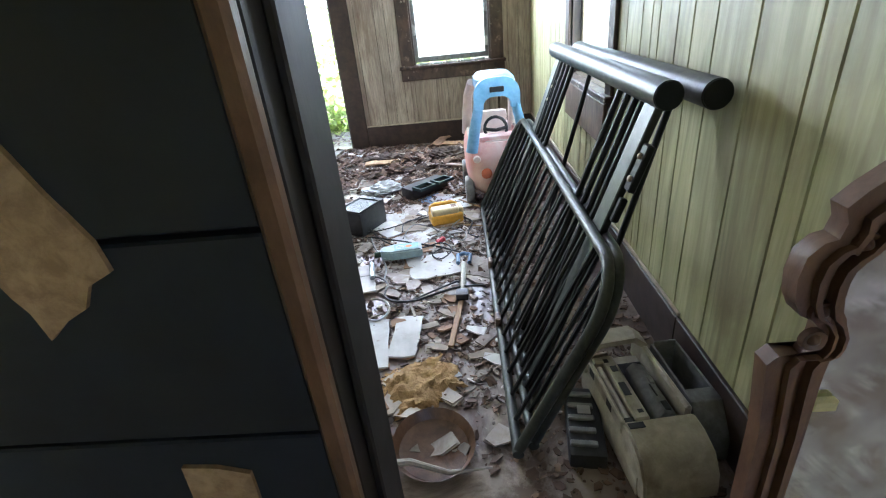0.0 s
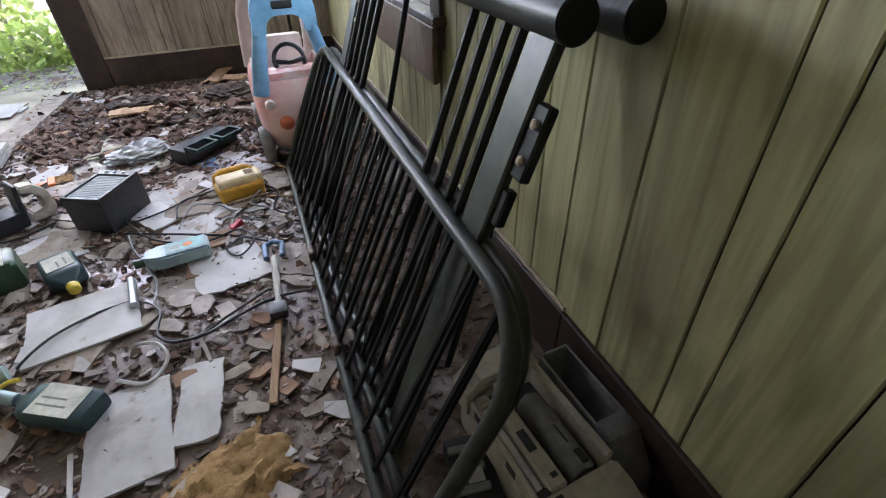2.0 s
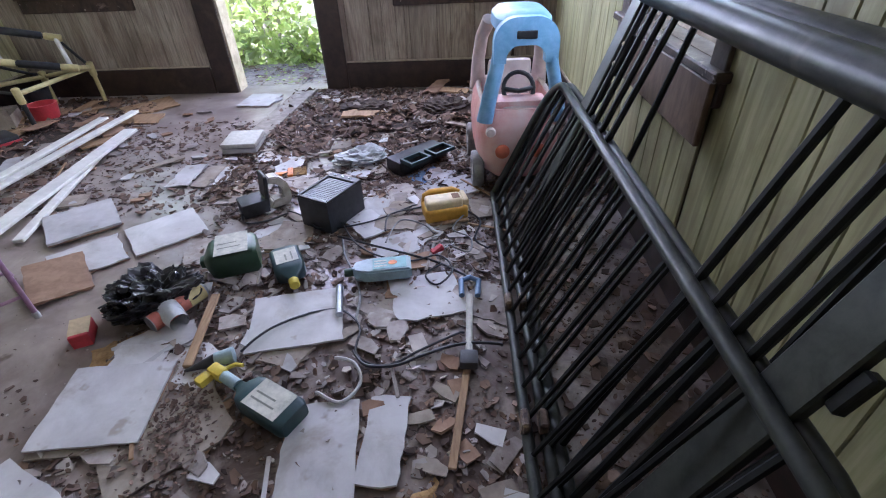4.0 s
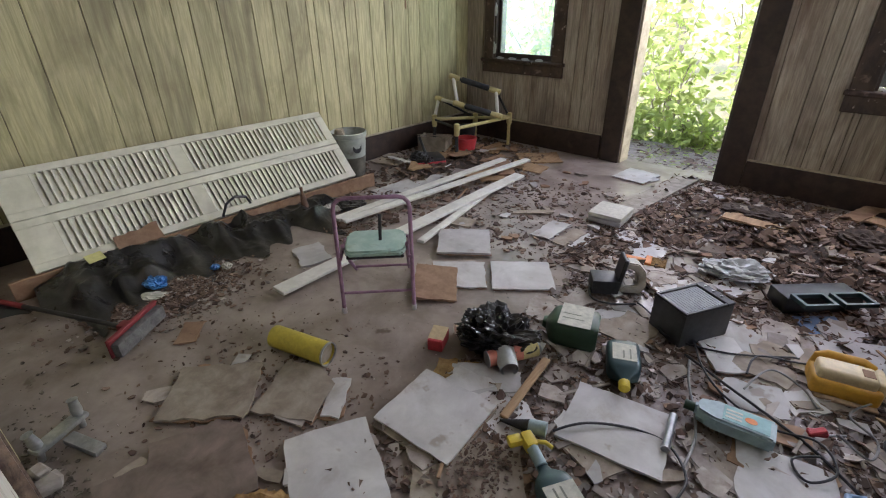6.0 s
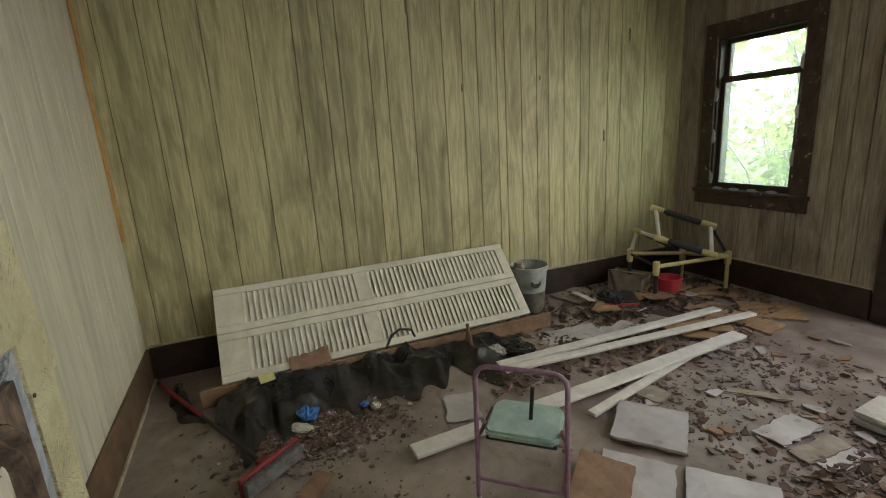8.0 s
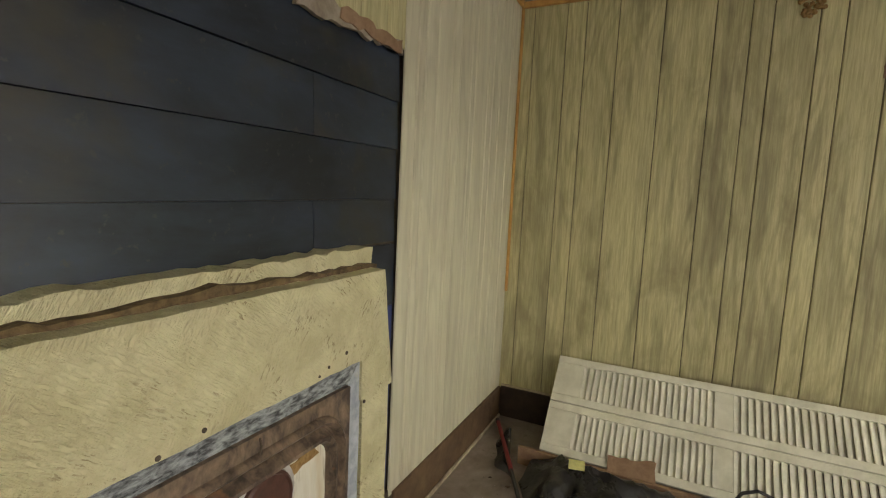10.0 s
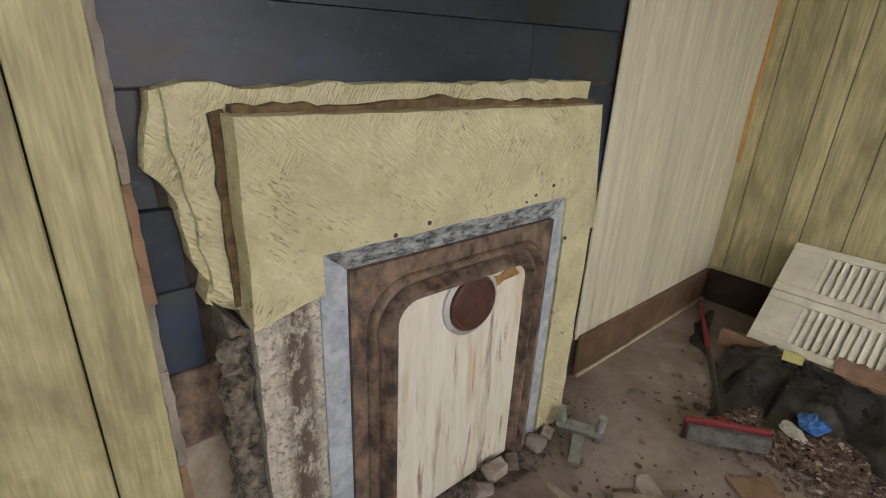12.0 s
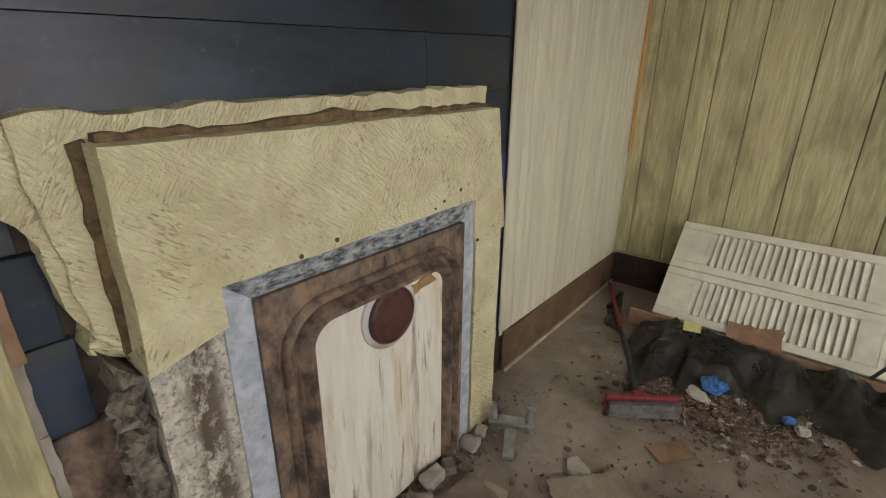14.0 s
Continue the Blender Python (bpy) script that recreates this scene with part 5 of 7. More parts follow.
for x, y, w, d, a in ((-1.37, 3.59, 0.28, 0.13, 92), (-1.23, 3.57, 0.26, 0.09, 86), (-0.98, 3.35, 0.07, 0.22, 20), (-2.24, 2.38, 0.17, 0.24, 73), (-2.68, 3.41, 0.42, 0.19, 80), (-0.66, 3.0, 0.16, 0.06, 60), (-0.06, 2.43, 0.16, 0.07, 23),
                      (-1.62, 3.75, 0.3, 0.05, 40), (-1.9, 3.3, 0.2, 0.14, 15), (-2.7, 3.1, 0.22, 0.16, 30), (-2.55, 3.75, 0.3, 0.14, 70), (-0.2, 4.2, 0.22, 0.16, 20), (0.3, 4.5, 0.3, 0.1, 120), (-0.55, 4.5, 0.26, 0.07, 140)):
    slab("board_scrap", x, y, w, d, a, rt.choice((PALE, TANBOARD, PALE)), "torn scrap of pale building board on the floor", "board", 0.006, 0.008, 0.008, group="board scraps", tilt=2.5)
rb = random.Random(77)
for i in range(46):
    x, y = rb.uniform(-1.0, 0.42), rb.uniform(2.05, 3.55)
    if i > 30:
        x, y = rb.uniform(-1.2, 0.3), rb.uniform(3.4, 3.9)
    slab("board_piece", x, y, rb.uniform(0.10, 0.26), rb.uniform(0.09, 0.2), rb.uniform(0, 180), rb.choice((PALE, CHIP, CHIP, TANBOARD)), "broken piece of pale stained floor board", "board", 0.002 + 0.004 * (i % 3), 0.007, 0.012, group="broken board pieces", cut=rb.choice((0, 0.2, 0.35)), tilt=rb.uniform(0, 2.5))
for i in range(13):
    slab("brown_board", rb.uniform(-3.2, -2.1), rb.uniform(4.0, 5.05), rb.uniform(0.18, 0.42), rb.uniform(0.07, 0.2), rb.uniform(0, 180), rb.choice((CARD, WOOD, TANBOARD)), "damp brown board thrown down near the front wall", "board", 0.006 + 0.008 * (i % 4), 0.012, 0.006, group="brown boards", tilt=rb.uniform(1, 6))
for i in range(14):
    slab("brown_board", rb.uniform(-0.6, 0.85), rb.uniform(4.15, 5.1), rb.uniform(0.2, 0.5), rb.uniform(0.03, 0.11), rb.uniform(0, 180), rb.choice((CARD, WOOD, WOOD, TANBOARD)), "rotten brown board on thick leaf litter", "board", 0.03 + 0.008 * (i % 4), 0.012, 0.006, group="brown boards", tilt=rb.uniform(2, 8))
slab("threshold_plank", -1.105, 4.62, 0.16, 1.15, -6, BARK, "long pale grey plank lying towards the doorway", "plank", 0.004, 0.02, 0.002, 0.2, 0.2)
slab("plywood_piece", -2.28, 4.87, 0.38, 0.30, 42, WOOD, "thin split plywood by the front baseboard", "plywood", 0.004, 0.012, 0.008)
slab("plywood_piece", -3.28, 3.95, 0.32, 0.30, 104, TANBOARD, "tan board scrap beside the bucket", "plywood", 0.004, 0.012, 0.008)
slab("blue_card", -0.27, 1.615, 0.115, 0.15, 24, plain("pale_blue_card", (0.30, 0.42, 0.60), 0.6), "pale blue card on the floor", "card", 0.006, 0.006, 0.001)
slab("blue_card", 0.055, 3.52, 0.20, 0.13, 42, plain("slate_blue_card", (0.14, 0.24, 0.45), 0.6), "slate blue folder beneath a black tray", "folder", 0.006, 0.006, 0.001)
slab("cardboard_piece", -1.47, 2.62, 0.22, 0.30, 40, CARD, "curled reddish cardboard under the folding chair", "cardboard", 0.02, 0.01, 0.004, tilt=9)
slab("cardboard_piece", -2.02, 1.60, 0.16, 0.09, 140, CARD, "orange-brown cardboard chip by the mop", "cardboard", 0.004, 0.005, 0.006)
slab("cardboard_piece", 0.0, 2.70, 0.26, 0.10, 12, CARD, "stained brown board below a pale bottle", "cardboard", 0.004, 0.012, 0.006)
slab("cardboard_piece", -0.97, 2.20, 0.16, 0.14, 30, FOAM, "yellowed paper scrap on the floor", "paper", 0.004, 0.004, 0.01)


def foam(x, y, w, d, rz, label, seed):
    r = random.Random(seed)
    n = 20
    bm = bmesh.new()
    grid = [[bm.verts.new(((i / n - 0.5) * w * (1 + 0.12 * math.sin(j * 0.5 + seed)), (j / n - 0.5) * d * (1 + 0.12 * math.cos(i * 0.4 + seed)), 0.03 + 0.02 * noise.noise(Vector((i * 0.3, j * 0.3, seed))) + 0.012 * noise.noise(Vector((i * 1.1, j * 1.1, seed)))
             - 0.028 * max(abs(i / n - 0.5), abs(j / n - 0.5)) ** 4 * 16)) for j in range(n + 1)] for i in range(n + 1)]
    for i in range(n):
        for j in range(n):
            bm.faces.new((grid[i][j], grid[i + 1][j], grid[i + 1][j + 1], grid[i][j + 1]))
    for v in bm.verts:
        if v.is_boundary:
            v.co += Vector((r.uniform(-1, 1), r.uniform(-1, 1), 0)) * 0.01
    ext = bmesh.ops.extrude_face_region(bm, geom=list(bm.faces))["geom"]
    for v in ext:
        if isinstance(v, bmesh.types.BMVert):
            v.co.z = max(0.001, v.co.z - 0.03)
    return single("foam_slab", bm, FOAM, label, "foam", pose(x, y, 0, 0, 0, rz), smooth=True)


foam(0.085, 1.585, 0.30, 0.24, 31, "torn slab of yellowed upholstery foam", 3)
foam(-0.97, 1.375, 0.24, 0.19, 20, "crumbling piece of yellow foam between tiles", 8)
foam(-0.10, 1.33, 0.16, 0.12, 70, "small crumbling foam piece", 12)
bm = lathe([(0.001, 0.012), (0.06, 0.006), (0.11, 0.018), (0.13, 0.05), (0.132, 0.052), (0.112, 0.02), (0.06, 0.01), (0.001, 0.016)], 26, cap=False)
single("veneer_disc", bm, MIRRORWOOD, "curled round brown veneer seat lying on the floor", "chair seat", pose(0.15, 1.28, 0.0, 6, 0, 20), smooth=True)
single("branch", tube([(-0.05, 1.20, 0.05), (0.08, 1.22, 0.035), (0.20, 1.18, 0.03), (0.33, 1.20, 0.02)], [0.013, 0.011, 0.008, 0.003], 8), BARK, "dry bent branch near the doorway", "branch", smooth=True)

# long white boards
for x0, y0, x1, y1, w, z, lab in ((-2.49, 2.74, -2.43, 4.52, 0.07, 0.03, "long white trim board lying on rubbish"), (-2.38, 2.72, -2.21, 4.58, 0.06, 0.055, "long narrow white board on top of others"),
                                  (-1.98, 2.02, -2.07, 4.25, 0.095, 0.03, "broad split white board running under the chair"), (-1.86, 2.9, -2.12, 4.1, 0.05, 0.014, "white board edge below another board")):
    L = math.hypot(x1 - x0, y1 - y0)
    bm = box(0, L, -w / 2, w / 2, 0, 0.019, 0.003)
    single("trim_board", bm, WHITE, lab, "board", pose(x0, y0, z, 0, -0.3, math.degrees(math.atan2(y1 - y0, x1 - x0))), "white boards")
single("wood_stick", box(0, 0.34, -0.016, 0.016, 0, 0.012, 0.003), WOOD, "flat orange-brown wooden stake", "stick", pose(-0.68, 2.13, 0.02, 0, -4, 96))
single("wood_stick", box(0, 0.40, -0.012, 0.012, 0, 0.01, 0.002), WOOD, "thin bare wooden lath", "stick", pose(0.20, 1.78, 0.012, 0, 0, 82))
for i in range(26):
    x, y = rt.uniform(-0.9, 0.38), rt.uniform(1.3, 3.4)
    if i > 14:
        x, y = rt.uniform(-3.1, 0.8), rt.uniform(3.2, 5.0)
    L = rt.uniform(0.06, 0.26)
    single("splinter", box(-L / 2, L / 2, -0.006, 0.006, 0, 0.006, 0.001), rt.choice((WOOD, PALE, BARK)), "thin wooden splinter on the floor", "splinter", pose(x, y, 0.016, 0, rt.uniform(-3, 3), rt.uniform(0, 180)), "splinters")

# ---- tools, bottles and boxes ----
LABEL = plain("faded_paper_label", (0.58, 0.57, 0.50), 0.7)
DIRTYLABEL = surface("dirty_paper_label", (0.42, 0.42, 0.36), (0.60, 0.59, 0.50), 0.7, 30, dirt=(0.20, 0.20, 0.15), dirt_at=0.6, dirt_scale=16)
FADED = plain("faded_print", (0.20, 0.21, 0.17), 0.7)
YCAP = plain("yellow_plastic", (0.70, 0.55, 0.05), 0.4)
TEAL = plain("dark_teal_plastic", (0.02, 0.055, 0.06), 0.35)
GREEN = plain("dark_green_plastic", (0.03, 0.07, 0.035), 0.4)
MINTP = plain("mint_bottle_plastic", (0.34, 0.46, 0.49), 0.4)
BLUEP = plain("bright_blue_plastic", (0.06, 0.22, 0.55), 0.4)
REDP = plain("red_plastic", (0.55, 0.05, 0.06), 0.4)
ORANGEP = plain("orange_plastic", (0.75, 0.22, 0.03), 0.45)
YELLOWP = plain("amber_yellow_plastic", (0.68, 0.36, 0.03), 0.45)
CREAMP = plain("cream_plastic", (0.72, 0.58, 0.33), 0.5)
CHROME = surface("dull_chrome", (0.32, 0.34, 0.35), (0.5, 0.52, 0.52), 0.35, 20, dirt=(0.2, 0.18, 0.14), dirt_at=0.58, dirt_scale=12, metal=0.8, bump=0.05)

PALEGRILLE = plain("pale_grille", (0.34, 0.37, 0.38), 0.6)
s = thing("speaker_cabinet", -0.385, 3.09, 0.006, -28, "black box loudspeaker lying with its pale grille up", "loudspeaker")
s.matrix_basis = s.matrix_basis @ Matrix.Scale(0.86, 4)
part("cabinet", box(-0.105, 0.105, -0.15, 0.15, 0, 0.185, 0.008, 2), DARKPLASTIC, s, "", True)
for a in ((-0.105, 0.105, -0.15, -0.138), (-0.105, 0.105, 0.105, 0.15), (-0.105, -0.09, -0.137, 0.104), (0.09, 0.105, -0.137, 0.104)):
    part("rim", box(*a, 0.185, 0.2, 0.002), DARKPLASTIC, s)
part("grille", box(-0.089, 0.089, -0.136, 0.10, 0.186, 0.191), PALEGRILLE, s, "pale ribbed grille")
for i in range(14):
    part("grille_rib", box(-0.087, 0.087, -0.130 + i * 0.0165, -0.122 + i * 0.0165, 0.1912, 0.193), PALEGRILLE, s)
for i in range(3):
    part("knob", lathe([(0.008, 0), (0.007, 0.006), (0.001, 0.007)], 8, m=pose(-0.06 + i * 0.05, 0.127, 0.2)), CHROME, s)
c = thing("battery_charger", 0.16, 3.09, 0.006, 14, "amber yellow battery charger with cream top", "battery charger")
part("base", box(-0.105, 0.105, -0.07, 0.07, 0, 0.075, 0.022, 3), YELLOWP, c, "", True)
part("top", box(-0.095, 0.082, -0.060, 0.030, 0.05, 0.112, 0.018, 3), CREAMP, c, "cream upper shell", True)
part("carry_handle", tube([(-0.09, 0.05, 0.06), (-0.085, 0.05, 0.098), (-0.06, 0.05, 0.112), (0.05, 0.05, 0.112), (0.078, 0.05, 0.098), (0.085, 0.05, 0.06)], 0.015, 10), YELLOWP, c, "amber carrying handle", True)
part("end_block", box(0.078, 0.112, -0.05, 0.055, 0.03, 0.102, 0.014, 3), CREAMP, c, "cream end block", True)
part("dark_panel", box(0.035, 0.070, -0.040, 0.006, 0.1095, 0.1135, 0.001), CARD, c)
# Brown plate put in for the shadow at the charger's foot.
part("foot_shadow_plate", box(-0.09, 0.10, -0.09, -0.06, 0.0, 0.012, 0.003), WOOD, c, "brown plate in place of the foot shadow")
t = thing("tool_tray", -0.01, 3.68, 0.006, 44, "long black plastic tool tray with two compartments", "tool tray")
part("tray_body", box(-0.18, 0.18, -0.065, 0.065, 0, 0.085, 0.01, 2), DARKPLASTIC, t, "", True)
for x in (-0.09, 0.09):
    part("compartment_rim", arch_frame([(x - 0.075, 0), (x + 0.075, 0), (x + 0.075, 0.1), (x - 0.075, 0.1), (x - 0.075, 0.0)], [(x - 0.06, 0.012), (x + 0.06, 0.012), (x + 0.06, 0.088), (x - 0.06, 0.088), (x - 0.06, 0.012)], -0.01, 0.01), TEAL, t).matrix_basis = pose(0, -0.05, 0.094, -90) @ pose(0, 0, -0.1) @ pose(0, 0, 0)
st = thing("foam_food_box", -1.17, 4.0, 0.01, 4, "white foam food box lying closed", "food box")
part("box_base", box(-0.11, 0.11, -0.12, 0.12, 0, 0.035, 0.014, 2), PALE, st, "", True)
part("box_lid", box(-0.112, 0.112, -0.122, 0.122, 0.036, 0.068, 0.014, 2), LABEL, st, "white lid", True)


def crumple(name, x, y, sx, sy, h, material, label, category, seed, n=3, rz=0):
    bm = bmesh.new()
    bmesh.ops.create_icosphere(bm, subdivisions=n, radius=1)
    for v in bm.verts:
        d = v.co.normalized()
        k = 1 - 0.45 * abs(noise.noise(d * 2.2 + Vector((seed, 0, 0)))) - 0.3 * abs(noise.noise(d * 5 + Vector((0, seed, 0)))) + 0.2 * noise.noise(d * 1.3 + Vector((0, 0, seed)))
        v.co = Vector((d.x * sx * k, d.y * sy * k, max(0.0, (d.z * 0.5 + 0.42) * h * k)))
    return single(name, bm, material, label, category, pose(x, y, 0.006, 0, 0, rz))


CLEAR = plain("cloudy_plastic_film", (0.48, 0.505, 0.50), 0.3)
crumple("plastic_bag", -0.36, 3.73, 0.19, 0.12, 0.10, CLEAR, "crumpled cloudy plastic bag", "plastic bag", 3.1, 4, 20)
crumple("bin_bag", -0.955, 2.455, 0.20, 0.16, 0.17, BAG, "crumpled shiny black bin bag", "bin bag", 7.7, 5, 30)
crumple("paper_scrap", -1.06, 2.56, 0.04, 0.03, 0.05, LABEL, "crumpled pale paper on the floor", "paper", 1.4, 3)
crumple("blue_bag", -2.54, 1.64, 0.085, 0.06, 0.055, BLUEP, "crumpled bright blue plastic", "plastic bag", 2.2, 4).location.z = 0.02
crumple("blue_bag", -2.50, 1.93, 0.03, 0.03, 0.035, BLUEP, "small scrap of bright blue plastic", "plastic bag", 4.2, 3)
crumple("paper_scrap", -2.46, 1.98, 0.035, 0.03, 0.04, LABEL, "crumpled pale paper on the floor", "paper", 5.4, 3)
crumple("paper_scrap", -2.45, 1.60, 0.08, 0.045, 0.025, LABEL, "flattened pale paper by the black sheet", "paper", 6.4, 3, 50)
crumple("rag", -3.0, 4.05, 0.14, 0.10, 0.12, DARKPLASTIC, "dark dusty rag among rubbish", "rag", 8.4, 4)
crumple("rag", -2.62, 2.98, 0.14, 0.10, 0.07, BAG, "black plastic scrap by the white boards", "plastic scrap", 9.4, 4)
crumple("paper_scrap", -2.72, 2.85, 0.12, 0.06, 0.05, PALE, "torn pale paper below the louvred doors", "paper", 10.4, 4)
for k, (x, y, w) in enumerate(((-1.33, 0.995, 0.045), (-1.41, 1.00, 0.03), (-1.55, 0.99, 0.04), (-1.24, 1.03, 0.035), (-1.63, 0.985, 0.03), (-1.15, 1.06, 0.03), (-0.98, 1.02, 0.035))):
    single("hearth_stone", rough_verts(box(-w, w, -w * 0.7, w * 0.7, 0, w, w * 0.25), w * 0.35, 25, k), CHIP, "broken mortar lump at the foot of the fireplace", "rubble", pose(x, y, 0.004, 0, 0, 50 * k))
crumple("fallen_plaster", 0.15, 4.55, 0.2, 0.16, 0.12, SOIL, "heap of rotted brown debris by the front wall", "rubble", 11.4, 4)
crumple("fallen_plaster", -0.45, 4.65, 0.22, 0.14, 0.08, SOIL, "low heap of rotted brown leaves", "rubble", 12.4, 4)


def bottle(name, x, y, rz, L, W, H, body, cap, label, category, lab=LABEL, neck=0.05, z=0.012, cap_r=0.02, label_mat_side=0.72):
    """A flat-sided bottle lying on its back; its cap points along -x."""
    b = thing(name, x, y, z, rz, label, category)
    bm = bmesh.new()
    rings = []
    for u, k in ((-L / 2, 0.28), (-L / 2 + neck * 0.4, 0.34), (-L / 2 + neck, 0.88), (-L / 2 + neck * 1.5, 1.0), (L / 2 - 0.015, 1.0), (L / 2, 0.85)):
        ring = []
        for i in range(20):
            a = i * math.tau / 20
            c2, s2 = math.cos(a), math.sin(a)
            ring.append(bm.verts.new((u, 0.5 * W * k * math.copysign(abs(c2) ** 0.38, c2), H / 2 + 0.5 * H * k * math.copysign(abs(s2) ** 0.38, s2))))
        rings.append(ring)
    for a, c2 in zip(rings, rings[1:]):
        for i in range(20):
            bm.faces.new((a[i], a[(i + 1) % 20], c2[(i + 1) % 20], c2[i]))
    bm.faces.new(rings[0][::-1])
    bm.faces.new(rings[-1])
    part("bottle", bm, body, b, "", True)
    if cap:
        part("cap", lathe([(cap_r, 0), (cap_r, 0.03), (cap_r * 0.85, 0.034)], 14, m=pose(-L / 2 + 0.004, 0, H / 2, 0, -90, 0)), cap, b, "screw cap", True)
    if lab:
        p = part("label", box(-L / 2 + neck * 1.7, L / 2 - 0.03, -W * label_mat_side / 2, W * label_mat_side / 2, H + 0.0005, H + 0.002, 0.0005), lab, b, "worn printed label")
        for i in range(2):
            part("print_bar", box(-L / 2 + neck * 1.7 + 0.012, L / 2 - 0.06 - 0.014 * i, -W * 0.2 + i * W * 0.2, -W * 0.2 + i * W * 0.2 + 0.006, H + 0.0021, H + 0.0025), FADED, p)
    return b


ob = bottle("oil_bottle", -0.70, 1.58, 40, 0.20, 0.11, 0.062, TEAL, YCAP, "dark blue oil bottle with yellow cap lying on a tile", "bottle", DARKPLASTIC, 0.05, 0.016)
part("label_panel", box(0.0, 0.05, -0.03, 0.03, 0.0642, 0.0650), YELLOWP, ob, "yellow label panel")
part("label_panel", box(-0.012, -0.002, -0.034, 0.034, 0.0642, 0.0650), REDP, ob, "red label stripe")
part("label_panel", box(0.053, 0.064, -0.034, 0.034, 0.0642, 0.0650), LABEL, ob, "white label stripe")
bottle("chemical_jug", -0.48, 2.64, 116, 0.215, 0.125, 0.08, TEAL, YCAP, "dark teal jug with pale label and yellow cap", "jug", DIRTYLABEL, 0.05, 0.006, 0.021)
bottle("chemical_jug", -0.74, 2.69, 20, 0.23, 0.16, 0.125, GREEN, None, "large dark green jug with a worn beige label", "jug", DIRTYLABEL, 0.04, 0.006, 0.02, 1.0)
cb2 = thing("cleaner_bottle", -0.085, 2.605, 0.026, 8, "pale mint flat-sided bottle lying on stained board", "bottle")
bm = prism([(-0.118, -0.015), (-0.10, -0.018), (-0.058, -0.05), (0.118, -0.05), (0.118, 0.05), (-0.058, 0.05), (-0.10, 0.018), (-0.118, 0.015)], 0.0, 0.055)
bmesh.ops.bevel(bm, geom=list(bm.edges), offset=0.008, segments=2, affect="EDGES")
part("bottle", bm, MINTP, cb2, "", True)
part("cap", tube([(-0.116, 0, 0.027), (-0.15, 0, 0.027)], 0.017, 14), GREEN, cb2, "dark green cap", True)
lb = part("label", box(-0.035, 0.10, -0.036, 0.036, 0.0555, 0.0570, 0.0005), plain("pale_teal_print", (0.24, 0.46, 0.47), 0.5), cb2, "faded teal label")
part("print_mark", lathe([(0.014, 0), (0.014, 0.0006)], 16, m=pose(0.045, 0, 0.0571), sx=1.3), ORANGEP, lb, "small orange oval")
for k in range(3):
    part("print_bar", box(-0.028, 0.02, -0.022 + k * 0.017, -0.014 + k * 0.017, 0.0571, 0.0575), LABEL, lb)
sp = bottle("spray_bottle", -0.36, 1.975, -30, 0.25, 0.115, 0.065, TEAL, None, "garden spray bottle with a yellow trigger head", "spray bottle", DIRTYLABEL, 0.05, label_mat_side=0.86)
part("neck", tube([(-0.125, 0, 0.033), (-0.19, 0, 0.04)], 0.019, 14), MINTP, sp, "ribbed blue-green collar", True)
part("trigger_head", box(-0.245, -0.185, -0.02, 0.02, 0.018, 0.062, 0.01, 2), YCAP, sp, "yellow spray head", True)
part("nozzle", box(-0.25, -0.215, -0.065, -0.018, 0.026, 0.054, 0.008, 2), YCAP, sp, "", True)
part("trigger", tube([(-0.21, 0.018, 0.04), (-0.195, 0.05, 0.04), (-0.17, 0.06, 0.04)], 0.007, 8), YCAP, sp, "yellow trigger", True)
cn = thing("spray_can", -0.835, 2.41, 0.012, 60, "spray can with pink and yellow print", "spray can")
part("can", tube([(-0.115, 0, 0.034), (0.03, 0, 0.034)], 0.033, 20), plain("coral_print", (0.62, 0.2, 0.14), 0.45), cn, "coral pink half", True)
part("can_band", tube([(0.031, 0, 0.034), (0.10, 0, 0.034)], 0.033, 20), plain("yellow_print", (0.60, 0.50, 0.22), 0.45), cn, "yellow printed half", True)
part("can_shoulder", tube([(0.10, 0, 0.034), (0.112, 0, 0.034), (0.118, 0, 0.034)], [0.033, 0.024, 0.014], 20), CHROME, cn, "metal shoulder", True)
part("can_rim", tube([(-0.117, 0, 0.034), (-0.114, 0, 0.034)], 0.0345, 20), CHROME, cn, "", True)
cy = thing("yellow_canister", -1.52, 1.862, 0, 17, "yellow cardboard tube with an open metal rim", "canister")
part("tube_wall", lathe([(0.048, -0.14), (0.048, 0.135), (0.045, 0.135), (0.045, -0.137)], 28, m=pose(0, 0, 0.049, 0, 90, 0), cap=False), plain("mustard_card", (0.58, 0.47, 0.05), 0.5), cy, "mustard yellow printed card", True)
part("base_disc", lathe([(0.0455, -0.138), (0.0455, -0.13)], 24, m=pose(0, 0, 0.049, 0, 90, 0)), CHROME, cy)
part("metal_rim", lathe([(0.050, 0.134), (0.050, 0.142), (0.045, 0.142), (0.045, 0.134)], 28, m=pose(0, 0, 0.049, 0, 90, 0), cap=False), CHROME, cy, "thin metal rim", True)
part("inside_disc", lathe([(0.0445, 0.12), (0.0445, 0.124)], 24, m=pose(0, 0, 0.049, 0, 90, 0)), TANBOARD, cy)
rp = thing("red_carton", -1.14, 2.29, 0.0, 25, "small torn red carton on the floor", "carton")
part("carton", box(-0.032, 0.032, -0.05, 0.05, 0, 0.055, 0.003), REDP, rp)
part("flap", box(-0.034, 0.034, -0.03, 0.052, 0.056, 0.06, 0.001, m=pose(0, 0, 0, 8)), plain("cream_card", (0.62, 0.5, 0.3), 0.6), rp, "cream printed flap")
